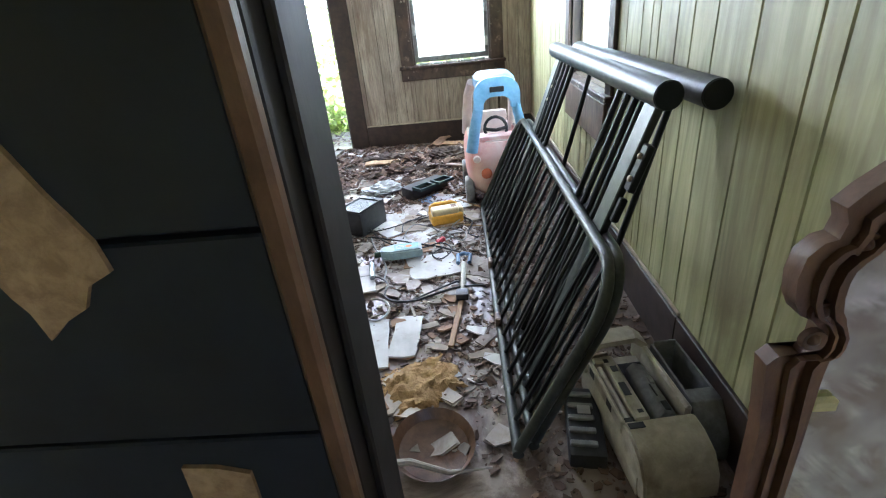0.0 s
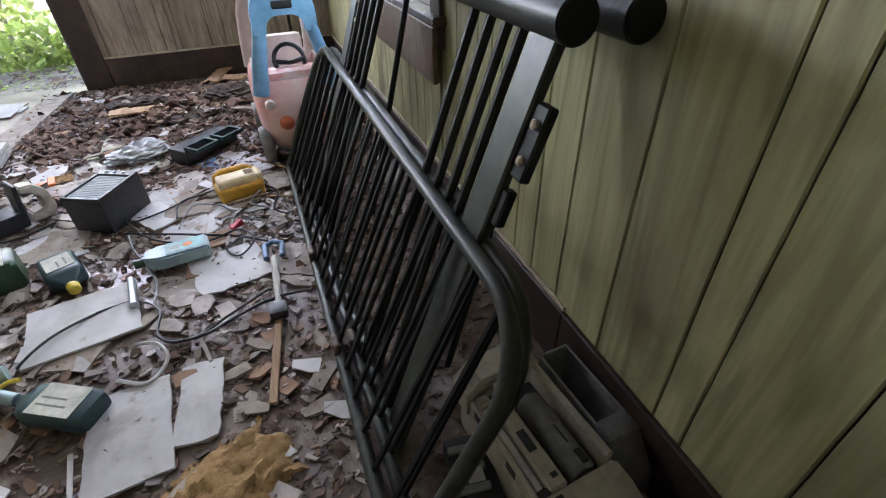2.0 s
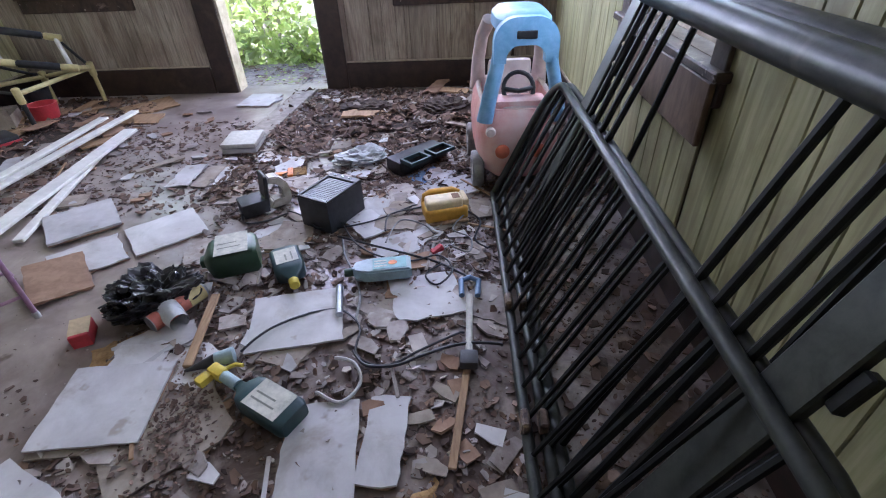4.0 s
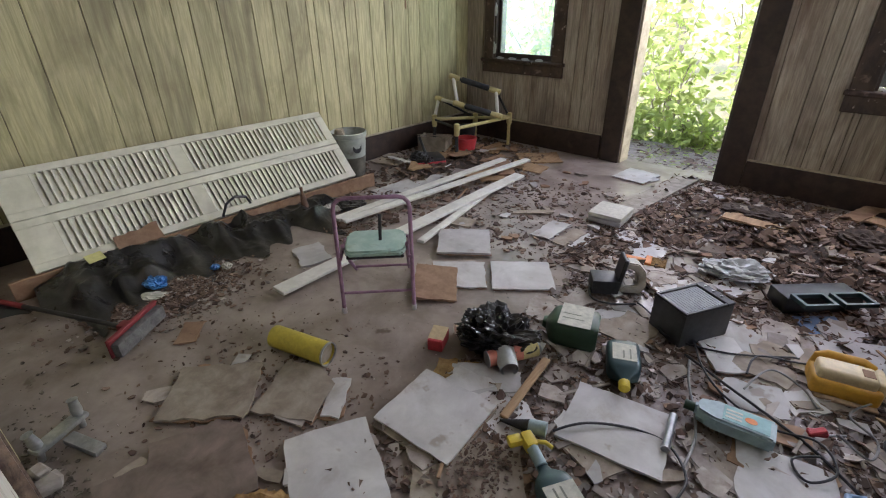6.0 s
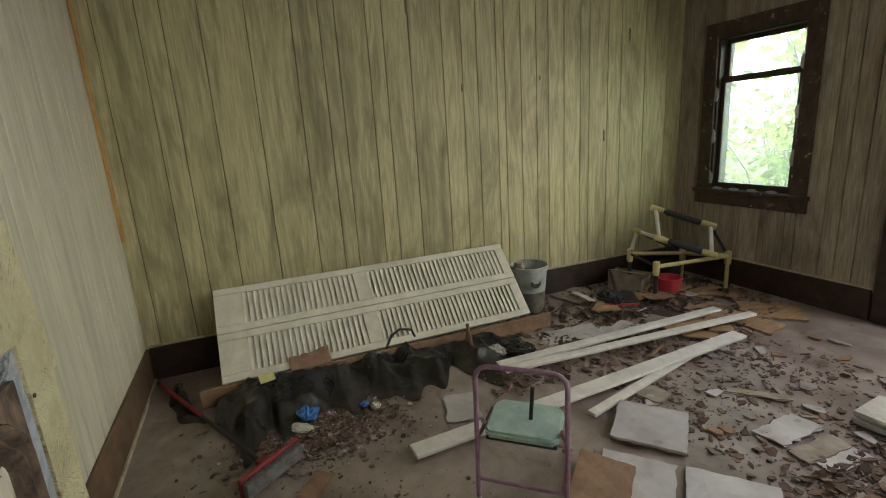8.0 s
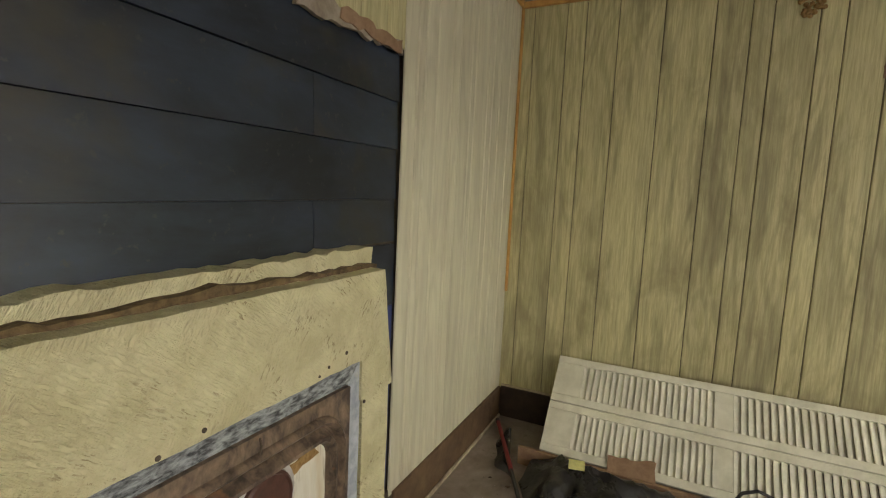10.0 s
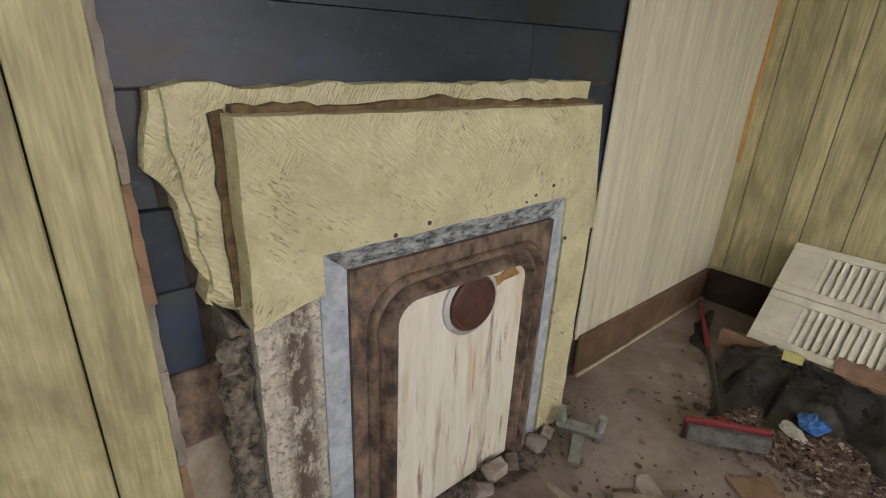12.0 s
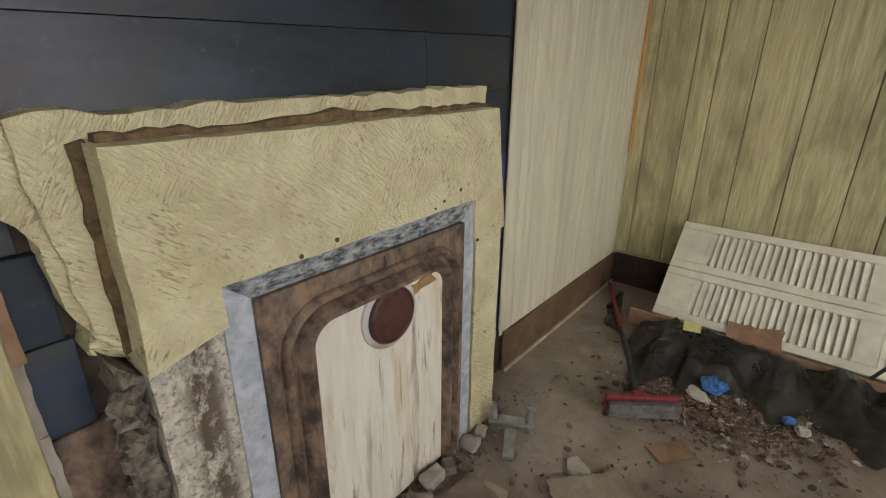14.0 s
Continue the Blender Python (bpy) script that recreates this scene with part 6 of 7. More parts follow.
sb = thing("small_bottle", -1.10, 2.43, 0.0, 60, "small pinkish bottle with blue cap", "bottle")
part("bottle", tube([(-0.05, 0, 0.027), (0.03, 0, 0.027), (0.04, 0, 0.027)], [0.027, 0.027, 0.014], 14), PINKPALE, sb, "", True)
part("cap", tube([(0.041, 0, 0.027), (0.07, 0, 0.027)], 0.014, 12), BLUEP, sb, "blue cap", True)
cup = thing("clear_cup", -0.79, 2.32, 0.0, 0, "clear plastic cup lying on its side", "cup")
part("cup_wall", lathe([(0.035, 0), (0.045, 0.09), (0.043, 0.09), (0.033, 0.003)], 20, m=pose(0, 0, 0.045, 0, 84, 140), cap=False), CLEAR, cup, "", True)
cz = thing("sealant_nozzle", -0.59, 2.15, 0.01, 20, "black cone nozzle with blue-grey collar", "nozzle")
part("cone", tube([(-0.10, 0, 0.01), (0.0, 0, 0.024)], [0.004, 0.023], 14), DARKPLASTIC, cz, "", True)
part("collar", tube([(0.001, 0, 0.026), (0.06, 0, 0.028)], [0.024, 0.028], 14), MINTP, cz, "blue-grey collar", True)
pd = thing("sealant_gun", 0.262, 2.36, 0.02, 88, "white-barrelled sealant gun with blue handle", "sealant gun")
part("barrel", tube([(-0.19, 0, 0.01), (0.10, 0, 0.01)], 0.0125, 12), LABEL, pd, "white barrel", True)
part("handle_loop", tube([(0.10, -0.03, 0.012), (0.19, -0.035, 0.012), (0.21, 0.0, 0.012), (0.19, 0.035, 0.012), (0.10, 0.03, 0.012)], 0.011, 10), plain("steel_blue_enamel", (0.14, 0.24, 0.40), 0.4), pd, "steel blue loop handle", True)
part("grip", box(-0.25, -0.19, -0.03, 0.03, 0, 0.035, 0.008, 2), DARKPLASTIC, pd, "black grip", True)
ir = thing("clothes_iron", -0.76, 3.20, 0.008, 35, "grey electric iron lying on its side with black base", "iron")
part("base_block", box(-0.13, 0.0, -0.06, 0.06, 0, 0.075, 0.008, 2), DARKPLASTIC, ir, "", True)
bm = on_face([(0.0, 0.0), (0.11, 0.0), (0.13, 0.04), (0.12, 0.12), (0.08, 0.165), (0.03, 0.17), (0.02, 0.14), (0.06, 0.13), (0.085, 0.10), (0.085, 0.05), (0.03, 0.04)], -0.035, 0.035)
bmesh.ops.bevel(bm, geom=list(bm.edges), offset=0.006, segments=2, affect="EDGES")
part("body", bm, BEIGE, ir, "grey-cream curved body", True)
part("soleplate", box(-0.02, 0.0, -0.055, 0.055, 0.01, 0.19, 0.006, m=pose(0, 0, 0, 0, 8, 0)), DARKPLASTIC, ir, "dark soleplate")
br = thing("dusting_brush", -0.75, 3.575, 0.006, 15, "orange-handled brush with tan bristles", "brush")
part("handle", box(-0.12, -0.01, -0.018, 0.018, 0, 0.02, 0.006, 2), ORANGEP, br, "", True)
part("ferrule", box(-0.012, 0.02, -0.05, 0.05, 0, 0.024, 0.003), ORANGEP, br)
for i in range(9):
    part("bristle_tuft", box(0.018, 0.095, -0.05 + i * 0.0112, -0.041 + i * 0.0112, 0.002, 0.02, 0.002), FOAM, br)
cl = thing("red_clamp", 0.15, 2.79, 0.01, 30, "small red battery clamp with wire", "clamp")
part("jaw", box(-0.05, 0.01, -0.012, 0.012, 0, 0.02, 0.004), REDP, cl)
part("jaw", box(-0.05, 0.01, -0.01, 0.014, 0.012, 0.03, 0.004, m=pose(0, 0, 0, 0, -14, 12)), REDP, cl)
part("pivot", tube([(0.01, 0, 0.004), (0.07, 0.01, 0.006)], 0.004, 6), CHROME, cl, "", True)
single("metal_pipe", tube([(-0.245, 2.52, 0.035), (-0.215, 2.36, 0.035)], 0.014, 14), CHROME, "short dull metal pipe on a tile", "pipe", smooth=True)


def cable(points, r, material, label):
    """A cable laid over the floor, smoothed between a few points."""
    pts = [Vector((x, y, 0.029)) for x, y in points]
    out = []
    for i in range(len(pts) - 1):
        p0, p1, p2, p3 = pts[max(i - 1, 0)], pts[i], pts[i + 1], pts[min(i + 2, len(pts) - 1)]
        for k in range(7):
            u = k / 7
            out.append(0.5 * (2 * p1 + (p2 - p0) * u + (2 * p0 - 5 * p1 + 4 * p2 - p3) * u * u + (3 * p1 - p0 - 3 * p2 + p3) * u ** 3) + Vector((0, 0, 0.008 * math.sin(i * 1.7 + u * 2))))
    return single("cable", tube(out + [pts[-1]], r, 6), material, label, "cable", group="cables", smooth=True)


cable([(-0.52, 2.19), (-0.45, 2.29), (-0.33, 2.38), (-0.22, 2.40), (-0.13, 2.30), (-0.12, 2.17), (-0.02, 2.13), (0.10, 2.20), (0.24, 2.27)], 0.0045, DARKPLASTIC, "black cable snaking across a white tile")
cable([(-0.34, 3.02), (-0.24, 2.83), (-0.13, 2.74), (0.02, 2.70), (0.14, 2.72), (0.20, 2.62), (0.14, 2.54), (0.09, 2.60), (0.16, 2.66)], 0.004, DARKPLASTIC, "thin black cable ending in a loop")
cable([(0.27, 3.09), (0.33, 2.98), (0.30, 2.85), (0.36, 2.78)], 0.005, DARKPLASTIC, "black cable from the battery charger")
cable([(0.26, 3.06), (0.20, 2.92), (0.28, 2.86), (0.27, 2.76), (0.18, 2.80)], 0.004, GREYPLASTIC, "grey wire from the battery charger")
cable([(-0.19, 2.16), (-0.12, 2.13), (-0.09, 2.06), (-0.14, 1.99), (-0.22, 2.02)], 0.006, PALE, "short curl of white cable")
cable([(-0.30, 2.86), (-0.26, 2.72), (-0.20, 2.60), (-0.16, 2.48), (-0.15, 2.34)], 0.005, GREYPLASTIC, "twisted grey cord among chips")
cable([(-0.62, 3.10), (-0.70, 3.02), (-0.80, 3.02), (-0.86, 3.12), (-0.84, 3.24)], 0.005, DARKPLASTIC, "black cord of an iron")
cable([(-0.62, 3.12), (-0.52, 3.05), (-0.42, 2.96), (-0.20, 3.02), (0.02, 3.16)], 0.004, DARKPLASTIC, "thin dark cord between tiles")
cable([(-0.326, 2.884), (-0.157, 2.80), (-0.007, 2.75), (0.132, 2.69), (0.26, 2.574)], 0.005, DARKPLASTIC, "black cable from the loudspeaker over tiles")
cable([(-0.136, 2.189), (-0.082, 2.122), (0.014, 2.129), (0.103, 2.176), (0.235, 2.213), (0.37, 2.209)], 0.0055, DARKPLASTIC, "black cable lying over plaster chips")
cable([(-0.114, 2.927), (-0.106, 3.054), (0.009, 3.128), (0.103, 3.171), (0.202, 3.082)], 0.004, DARKPLASTIC, "dark cord curling to the charger")
cable([(-0.10, 2.83), (-0.05, 3.0), (0.06, 2.98), (0.12, 2.9)], 0.004, GREYPLASTIC, "grey wire loop on tiles")

# ---- floor mop, tap and black sheeting by the chimney ----
DULLRED = plain("dull_red_plastic", (0.26, 0.03, 0.034), 0.55)
mop = thing("sponge_mop", -2.18, 1.43, 0.0, 127, "red-framed sponge mop lying on the floor", "mop")
part("sponge", box(-0.15, 0.15, -0.05, -0.012, 0.004, 0.072, 0.012, 2), surface("dirty_sponge", (0.085, 0.082, 0.078), (0.17, 0.165, 0.155), 0.9, 30, bump=0.4), mop, "grey worn sponge", True)
part("frame_plate", box(-0.155, 0.155, -0.012, 0.002, 0.0, 0.084, 0.004), DULLRED, mop, "red frame plate")
part("frame_lip", box(-0.155, 0.155, -0.02, 0.002, 0.081, 0.09, 0.003), DULLRED, mop)
part("socket", box(-0.025, 0.025, 0.0, 0.06, 0.03, 0.07, 0.008, 2), DULLRED, mop, "", True)
H0, H1 = Vector((0.0, 0.05, 0.05)), mop.matrix_basis.inverted() @ Vector((-3.28, 0.87, 0.05))
part("lower_handle", tube([H0, H0.lerp(H1, 0.5)], 0.011, 10), DARKPLASTIC, mop, "dark lower handle", True)
part("upper_handle", tube([H0.lerp(H1, 0.5), H0.lerp(H1, 0.97)], 0.013, 10), DULLRED, mop, "red upper handle", True)
part("end_grip", tube([H0.lerp(H1, 0.97), H1], 0.014, 10), DARKPLASTIC, mop, "", True)
tap = thing("basin_tap", -1.72, 1.07, 0.0, 118, "dull metal basin tap lying on the floor", "tap")
part("spout_plate", box(-0.09, 0.09, -0.025, 0.025, 0.045, 0.065, 0.008, 2), CHROME, tap, "", True)
part("spout", box(-0.022, 0.022, -0.15, -0.02, 0.03, 0.055, 0.008, 2, m=pose(0, 0, 0, 12)), CHROME, tap, "", True)
for x in (-0.07, 0.07):
    part("handle", lathe([(0.016, 0), (0.018, 0.02), (0.014, 0.055), (0.018, 0.06), (0.001, 0.064)], 12, m=pose(x, 0.0, 0.064, -6, x * 90, 0)), CHROME, tap, "", True)
    part("shank", tube([(x, 0, 0.045), (x * 1.05, 0.01, 0.0)], 0.011, 10), CHROME, tap, "", True)


def sheet(name, path, reach, height, label, seed, n=150, m=54):
    """Plastic film thrown down along a path: hung up on one side, falling in sharp creases to a ragged hem."""
    bm = bmesh.new()
    pts = [Vector((x, y, 0)) for x, y in path]
    rows = []
    for i in range(n + 1):
        u = i / n * (len(pts) - 1)
        k = min(int(u), len(pts) - 2)
        p = pts[k].lerp(pts[k + 1], u - k)
        d = (pts[k + 1] - pts[k]).normalized()
        side = Vector((d.y, -d.x, 0))
        end = min(1.0, 5 * i / n, 5 * (1 - i / n))
        hem = reach * (0.75 + 0.5 * noise.noise(Vector((i * 0.05, seed, 0))) + 0.05 * noise.noise(Vector((i * 0.14, seed, 4)))) * (0.35 + 0.65 * end)
        row = []
        for j in range(m + 1):
            w = j / m
            q = p + side * hem * w
            c = Vector((q.x * 3.1, q.y * 3.1, seed))
            warp = noise.noise_vector(c * 0.7) * 0.6
            lean_to = Vector((q.x * 2.0 + q.y * 1.1, q.y * 2.6 - q.x * 1.2, seed + 2)) + warp * 1.5
            ridge = 1 - abs(noise.noise(lean_to * 0.95)) * 2.8
            pleat = 1 - abs(noise.noise(c * 1.35 + warp * 1.8)) * 2.6
            fine = 1 - abs(noise.noise(c * 3.0 + warp * 2 + Vector((0, 9, 0)))) * 2.4
            lift = 0.75 + 0.5 * noise.noise(c * 0.6)
            hump = min(1.0, 0.3 + 3 * w) * (1 - w) ** 1.5
            z = 0.004 + (0.25 + 0.75 * end) * (height * hump * lift + min(1.0, (1 - w) * 2.0) * (0.25 + 0.75 * (1 - w)) * (0.060 * max(ridge, -0.4) + 0.045 * max(pleat, -0.4) + 0.014 * max(fine, -0.3)))
            row.append(bm.verts.new((q.x + 0.07 * warp.x * w, q.y + 0.07 * warp.y * w, max(z, 0.004))))
        rows.append(row)
    for a, b in zip(rows, rows[1:]):
        for j in range(m):
            bm.faces.new((a[j], a[j + 1], b[j + 1], b[j]))
    ob = single(name, bm, BAG, label, "plastic sheet", smooth=True)
    return ob


sheet("black_sheeting", [(-2.93, 1.20), (-2.92, 1.40), (-2.91, 1.60), (-2.90, 1.80), (-2.90, 2.05)], 0.70, 0.15, "heaped crumpled black plastic sheeting by the mop", 2.0)
sheet("black_sheeting", [(-2.91, 1.86), (-2.90, 2.1), (-2.89, 2.4), (-2.88, 2.72), (-2.84, 3.05)], 0.52, 0.085, "creased black plastic sheeting along the louvred doors", 6.0)
sheet("black_sheeting", [(-3.25, 0.98), (-3.1, 1.02), (-2.9, 1.08), (-2.75, 1.16)], 0.12, 0.02, "flat fold of black sheeting in the corner", 9.0, 70, 26)
single("yellow_label", rough_verts(box(-0.028, 0.028, -0.04, 0.04, 0, 0.003), 0.003, 30), plain("pale_yellow_paper", (0.62, 0.60, 0.25), 0.6), "pale yellow label on the black sheeting", "label", pose(-2.78, 1.47, 0.165, 0, 25, 10))
single("wire_hook", tube([(-2.83, 2.16, 0.15), (-2.84, 2.2, 0.22), (-2.84, 2.26, 0.25), (-2.84, 2.33, 0.23), (-2.84, 2.35, 0.18)], 0.008, 8), DARKPLASTIC, "dark bent wire hook", "wire", smooth=True)

# rubbish in the far corner
cb = thing("cardboard_box", -3.18, 4.42, 0.0, 25, "crushed tan cardboard box among rubbish", "cardboard box")
part("box_wall", box(-0.14, 0.14, -0.11, -0.104, 0, 0.17, 0.001), TANBOARD, cb)
part("box_wall", box(-0.14, 0.14, 0.104, 0.11, 0, 0.15, 0.001), TANBOARD, cb)
part("box_wall", box(-0.14, -0.134, -0.103, 0.103, 0, 0.16, 0.001), TANBOARD, cb)
part("box_wall", box(0.134, 0.14, -0.103, 0.103, 0, 0.13, 0.001), TANBOARD, cb)
part("box_flap", box(-0.14, 0.14, -0.09, 0.03, 0.0, 0.005, 0.001, m=pose(0, -0.03, 0.165, -14)), TANBOARD, cb, "creased flap")
sv = thing("dustpan", -2.98, 4.12, 0.02, 60, "dusty dark dustpan with red edge", "dustpan")
part("pan", box(-0.13, 0.13, -0.11, 0.11, 0, 0.05, 0.02, 2), DARKPLASTIC, sv, "", True)
part("handle", tube([(0.0, 0.10, 0.04), (0.0, 0.30, 0.14)], 0.013, 10), DARKPLASTIC, sv, "", True)
part("edge", box(-0.13, 0.13, -0.125, -0.11, 0.0, 0.02, 0.004), REDP, sv, "red lip")
for x, y, sx, sy, h, mtl, lab in ((-2.95, 4.62, 0.10, 0.08, 0.14, REDP, "dull red plastic tub among rubbish"), (-3.1, 4.8, 0.09, 0.09, 0.2, DARKPLASTIC, "dark jar among rubbish")):
    single("tub", lathe([(sx * 0.8, 0), (sx, h * 0.8), (sx * 1.05, h), (sx * 0.9, h), (sx * 0.75, 0.01)], 18), mtl, lab, "tub", pose(x, y, 0.0), smooth=True)
for i in range(16):
    slab("board_scrap", rt.uniform(-3.3, -2.5), rt.uniform(3.7, 5.0), rt.uniform(0.1, 0.3), rt.uniform(0.05, 0.14), rt.uniform(0, 180), rt.choice((TANBOARD, CARD, WOOD, PALE)), "torn scrap of brown board among corner rubbish", "board", rt.uniform(0.01, 0.05), 0.008, 0.008, group="corner scraps", tilt=7)
# torn plastic at the edges of the open window, and marks on the long wall
for i in range(7):
    z = 0.9 + i * 0.15
    u = WIN_R[0] + 0.03 if i % 2 else WIN_R[1] - 0.03
    crumple("torn_plastic", u, YF + 0.045, 0.035, 0.012, 0.11, CLEAR, "torn shred of window plastic", "plastic shred", 20 + i, 3).location.z = z
for i in range(5):
    crumple("torn_plastic", WIN_R[0] + 0.1 + i * 0.14, YF - 0.02, 0.06, 0.012, 0.03, CLEAR, "torn shred of window plastic on the sill", "plastic shred", 40 + i, 3).location.z = WIN_R[2] - 0.003
for i in range(6):
    u = (WIN_L[0] + 0.01, WIN_L[1] - 0.01)[i % 2]
    crumple("torn_plastic", u, YF - 0.012, 0.028, 0.010, 0.13, CLEAR, "torn shred of window plastic", "plastic shred", 70 + i, 3).location.z = 0.84 + i * 0.17
for i in range(4):
    crumple("torn_plastic", WIN_L[0] + 0.1 + i * 0.15, YF - 0.03, 0.05, 0.010, 0.03, CLEAR, "torn shred of window plastic on the sill", "plastic shred", 80 + i, 3).location.z = WIN_L[2] - 0.004
nest = bmesh.new()
for i in range(60):
    a, q = rt.uniform(-0.06, 0.06), rt.uniform(-0.1, 0.1)
    lathe([(0.011, 0), (0.013, 0.008), (0.006, 0.016)], 6, nest, pose(XL + 0.004, 2.35 + a, 2.62 + q * (1 - 0.4 * (a > 0.02)), 0, 90, 0))
single("mud_nest", nest, FOAM, "old tan insect nest stuck to the wall", "insect nest")
for y, z, w, h in ((2.675, 2.26, 0.016, 0.14), (4.165, 2.58, 0.035, 0.33), (4.31, 2.40, 0.014, 0.08), (4.37, 1.30, 0.012, 0.09), (3.73, 1.77, 0.01, 0.03), (3.06, 1.71, 0.009, 0.05), (3.34, 2.49, 0.008, 0.02), (3.08, 2.54, 0.01, 0.03), (4.62, 2.1, 0.012, 0.1)):
    bm = prism(jagged([(-w / 2, -h / 2), (w / 2, -h / 2), (w / 2, h / 2), (-w / 2, h / 2)], 0.02, w * 0.2, rt), 0, 0.006)
    single("mud_streak", bm, CARD, "dried brown mud streak on the wall boards", "mud streak", Matrix.Translation((XL + 0.004, y, z)) @ pose(0, 0, 0, 90, 0, 90))
# torn ceiling boards
for x, y, w, d, rx, ry in ((-3.33, 2.72, 0.22, 0.30, 6, 24), (-3.25, 3.75, 0.42, 0.55, -4, 9), (-3.2, 4.45, 0.4, 0.5, 5, 7)):
    bm = prism(jagged([(-w / 2, -d / 2), (w / 2, -d / 2), (w / 2, d / 2), (-w / 2, d / 2)], 0.04, 0.02, rt), -0.006, 0.006)
    single("hanging_ceiling_board", bm, CEIL, "torn pale ceiling board hanging down by the wall", "ceiling board", pose(x, y, ZC - 0.06 - 0.18 * abs(math.sin(radians(ry))), rx, -ry, 8))

# ---- litter ----
def flakes(name, count, place, smin, smax, material, label, seed, lift=0.006, curl=0.5):
    r = random.Random(seed)
    verts, faces = [], []
    for _ in range(count):
        x, y, z = place(r)
        s = smin * (smax / smin) ** (r.random() ** 1.6)
        a = r.uniform(0, math.tau)
        k = r.choice((4, 5, 5, 6))
        tilt_x, tilt_y = r.gauss(0, curl * 0.5), r.gauss(0, curl * 0.5)
        base = len(verts)
        asp = r.uniform(0.3, 1.0)
        th = s * 0.09 + 0.001
        ring = []
        for i in range(k):
            q = a + (i + r.uniform(-0.3, 0.3)) * math.tau / k
            u, v = s * 0.5 * math.cos(q - a), s * 0.5 * asp * math.sin(q - a)
            dx, dy = u * math.cos(a) - v * math.sin(a), u * math.sin(a) + v * math.cos(a)
            ring.append((x + dx, y + dy, max(0.003, z + lift + dx * tilt_x + dy * tilt_y)))
        verts += ring + [(p[0], p[1], max(0.001, p[2] - th)) for p in ring]
        faces.append(tuple(range(base, base + k)))
        for i in range(k):
            j = (i + 1) % k
            faces.append((base + i, base + k + i, base + k + j, base + j))
    me = bpy.data.meshes.new(name)
    me.from_pydata(verts, [], faces)
    me.materials.append(material)
    ob = new(name, me)
    return tagged(ob, label, "litter", "", "stuff")


def mound(x, y):
    """How high the litter lies."""
    a = math.exp(-(((x - 0.05) / 0.75) ** 2 + ((y - 4.45) / 0.6) ** 2) * 1.2) * 0.07
    b = math.exp(-(((x + 2.95) / 0.4) ** 2 + ((y - 4.4) / 0.7) ** 2) * 1.2) * 0.05
    e = 0.008 * max(0.0, 0.8 + 1.4 * noise.noise(Vector((x * 3.0, y * 3.0, 8)))) if -0.95 < x < 1.0 and 1.25 < y < 3.3 else 0.0
    c = math.exp(-(((x + 2.42) / 0.28) ** 2 + ((y - 1.70) / 0.3) ** 2) * 1.4) * 0.022
    return (a + b + c) * (0.6 + 0.7 * noise.noise(Vector((x * 5, y * 5, 1)))) + e * (0.6 + 0.7 * noise.noise(Vector((x * 8, y * 8, 2))))


def heap(x0, x1, y0, y1, label):
    bm = bmesh.new()
    nx, ny = int((x1 - x0) / 0.04), int((y1 - y0) / 0.04)
    g = [[bm.verts.new((x0 + (x1 - x0) * i / nx, y0 + (y1 - y0) * j / ny, mound(x0 + (x1 - x0) * i / nx, y0 + (y1 - y0) * j / ny) - 0.010)) for j in range(ny + 1)] for i in range(nx + 1)]
    for i in range(nx):
        for j in range(ny):
            bm.faces.new((g[i][j], g[i + 1][j], g[i + 1][j + 1], g[i][j + 1]))
    return tagged(part("dirt_heap", bm, SOIL, None, label, True), label, "dirt", "", "stuff")


heap(-1.3, 1.0, 3.3, 5.2, "damp brown soil under leaf litter")
heap(-3.44, -2.1, 3.2, 5.2, "brown dirt under corner rubbish")
# Beyond the rails the dark dirt stands in for shade under the bed parts.
heap(-0.95, 1.0, 1.25, 3.3, "thin brown dirt between loose tiles, with a dark stretch for shade behind the bed rails")
heap(-2.85, -2.0, 1.2, 2.2, "swept brown dirt beside black sheeting")


def region(x0, x1, y0, y1):
    def place(r):
        while True:
            x, y = r.uniform(x0, x1), r.uniform(y0, y1)
            if noise.noise(Vector((x * 2.6, y * 2.6, 3))) + r.uniform(-0.5, 0.5) > -0.18:
                return x, y, max(0.0, mound(x, y) - 0.006)
    return place


def blob(cx, cy, sx, sy):
    def place(r):
        x, y = r.gauss(cx, sx), r.gauss(cy, sy)
        x, y = min(max(x, XL + 0.03), XR - 0.03), min(max(y, YB + 0.04), YF - 0.03)
        return x, y, max(0.0, mound(x, y) - 0.006)
    return place


flakes("leaf_litter", 8000, region(-1.15, 1.0, 3.3, 5.2), 0.012, 0.085, DEBRIS, "thick brown leaf litter and rotted scraps", 1, 0.012, 0.8)
flakes("leaf_litter", 2000, region(-2.3, -0.8, 3.15, 4.5), 0.007, 0.055, DEBRIS, "scattered brown leaves and scraps", 2)
flakes("leaf_litter", 2600, region(-3.42, -2.2, 2.6, 5.15), 0.01, 0.08, DEBRIS, "brown litter in the far corner", 3, 0.012, 0.8)
flakes("plaster_litter", 2300, region(-1.0, 0.42, 1.25, 3.4), 0.007, 0.06, CRUMBS, "pale broken plaster chips", 4, 0.008, 0.7)
flakes("leaf_litter", 6800, region(-1.0, 0.42, 1.2, 3.4), 0.006, 0.05, DEBRIS, "brown crumbs and leaf scraps between tiles", 5, 0.008, 0.7)
flakes("leaf_litter", 3000, blob(-2.44, 1.68, 0.14, 0.19), 0.006, 0.045, DEBRIS, "swept heap of brown crumbs", 6)
flakes("plaster_litter", 420, blob(-2.42, 1.70, 0.2, 0.24), 0.006, 0.045, CRUMBS, "pale bits in a swept heap", 7)
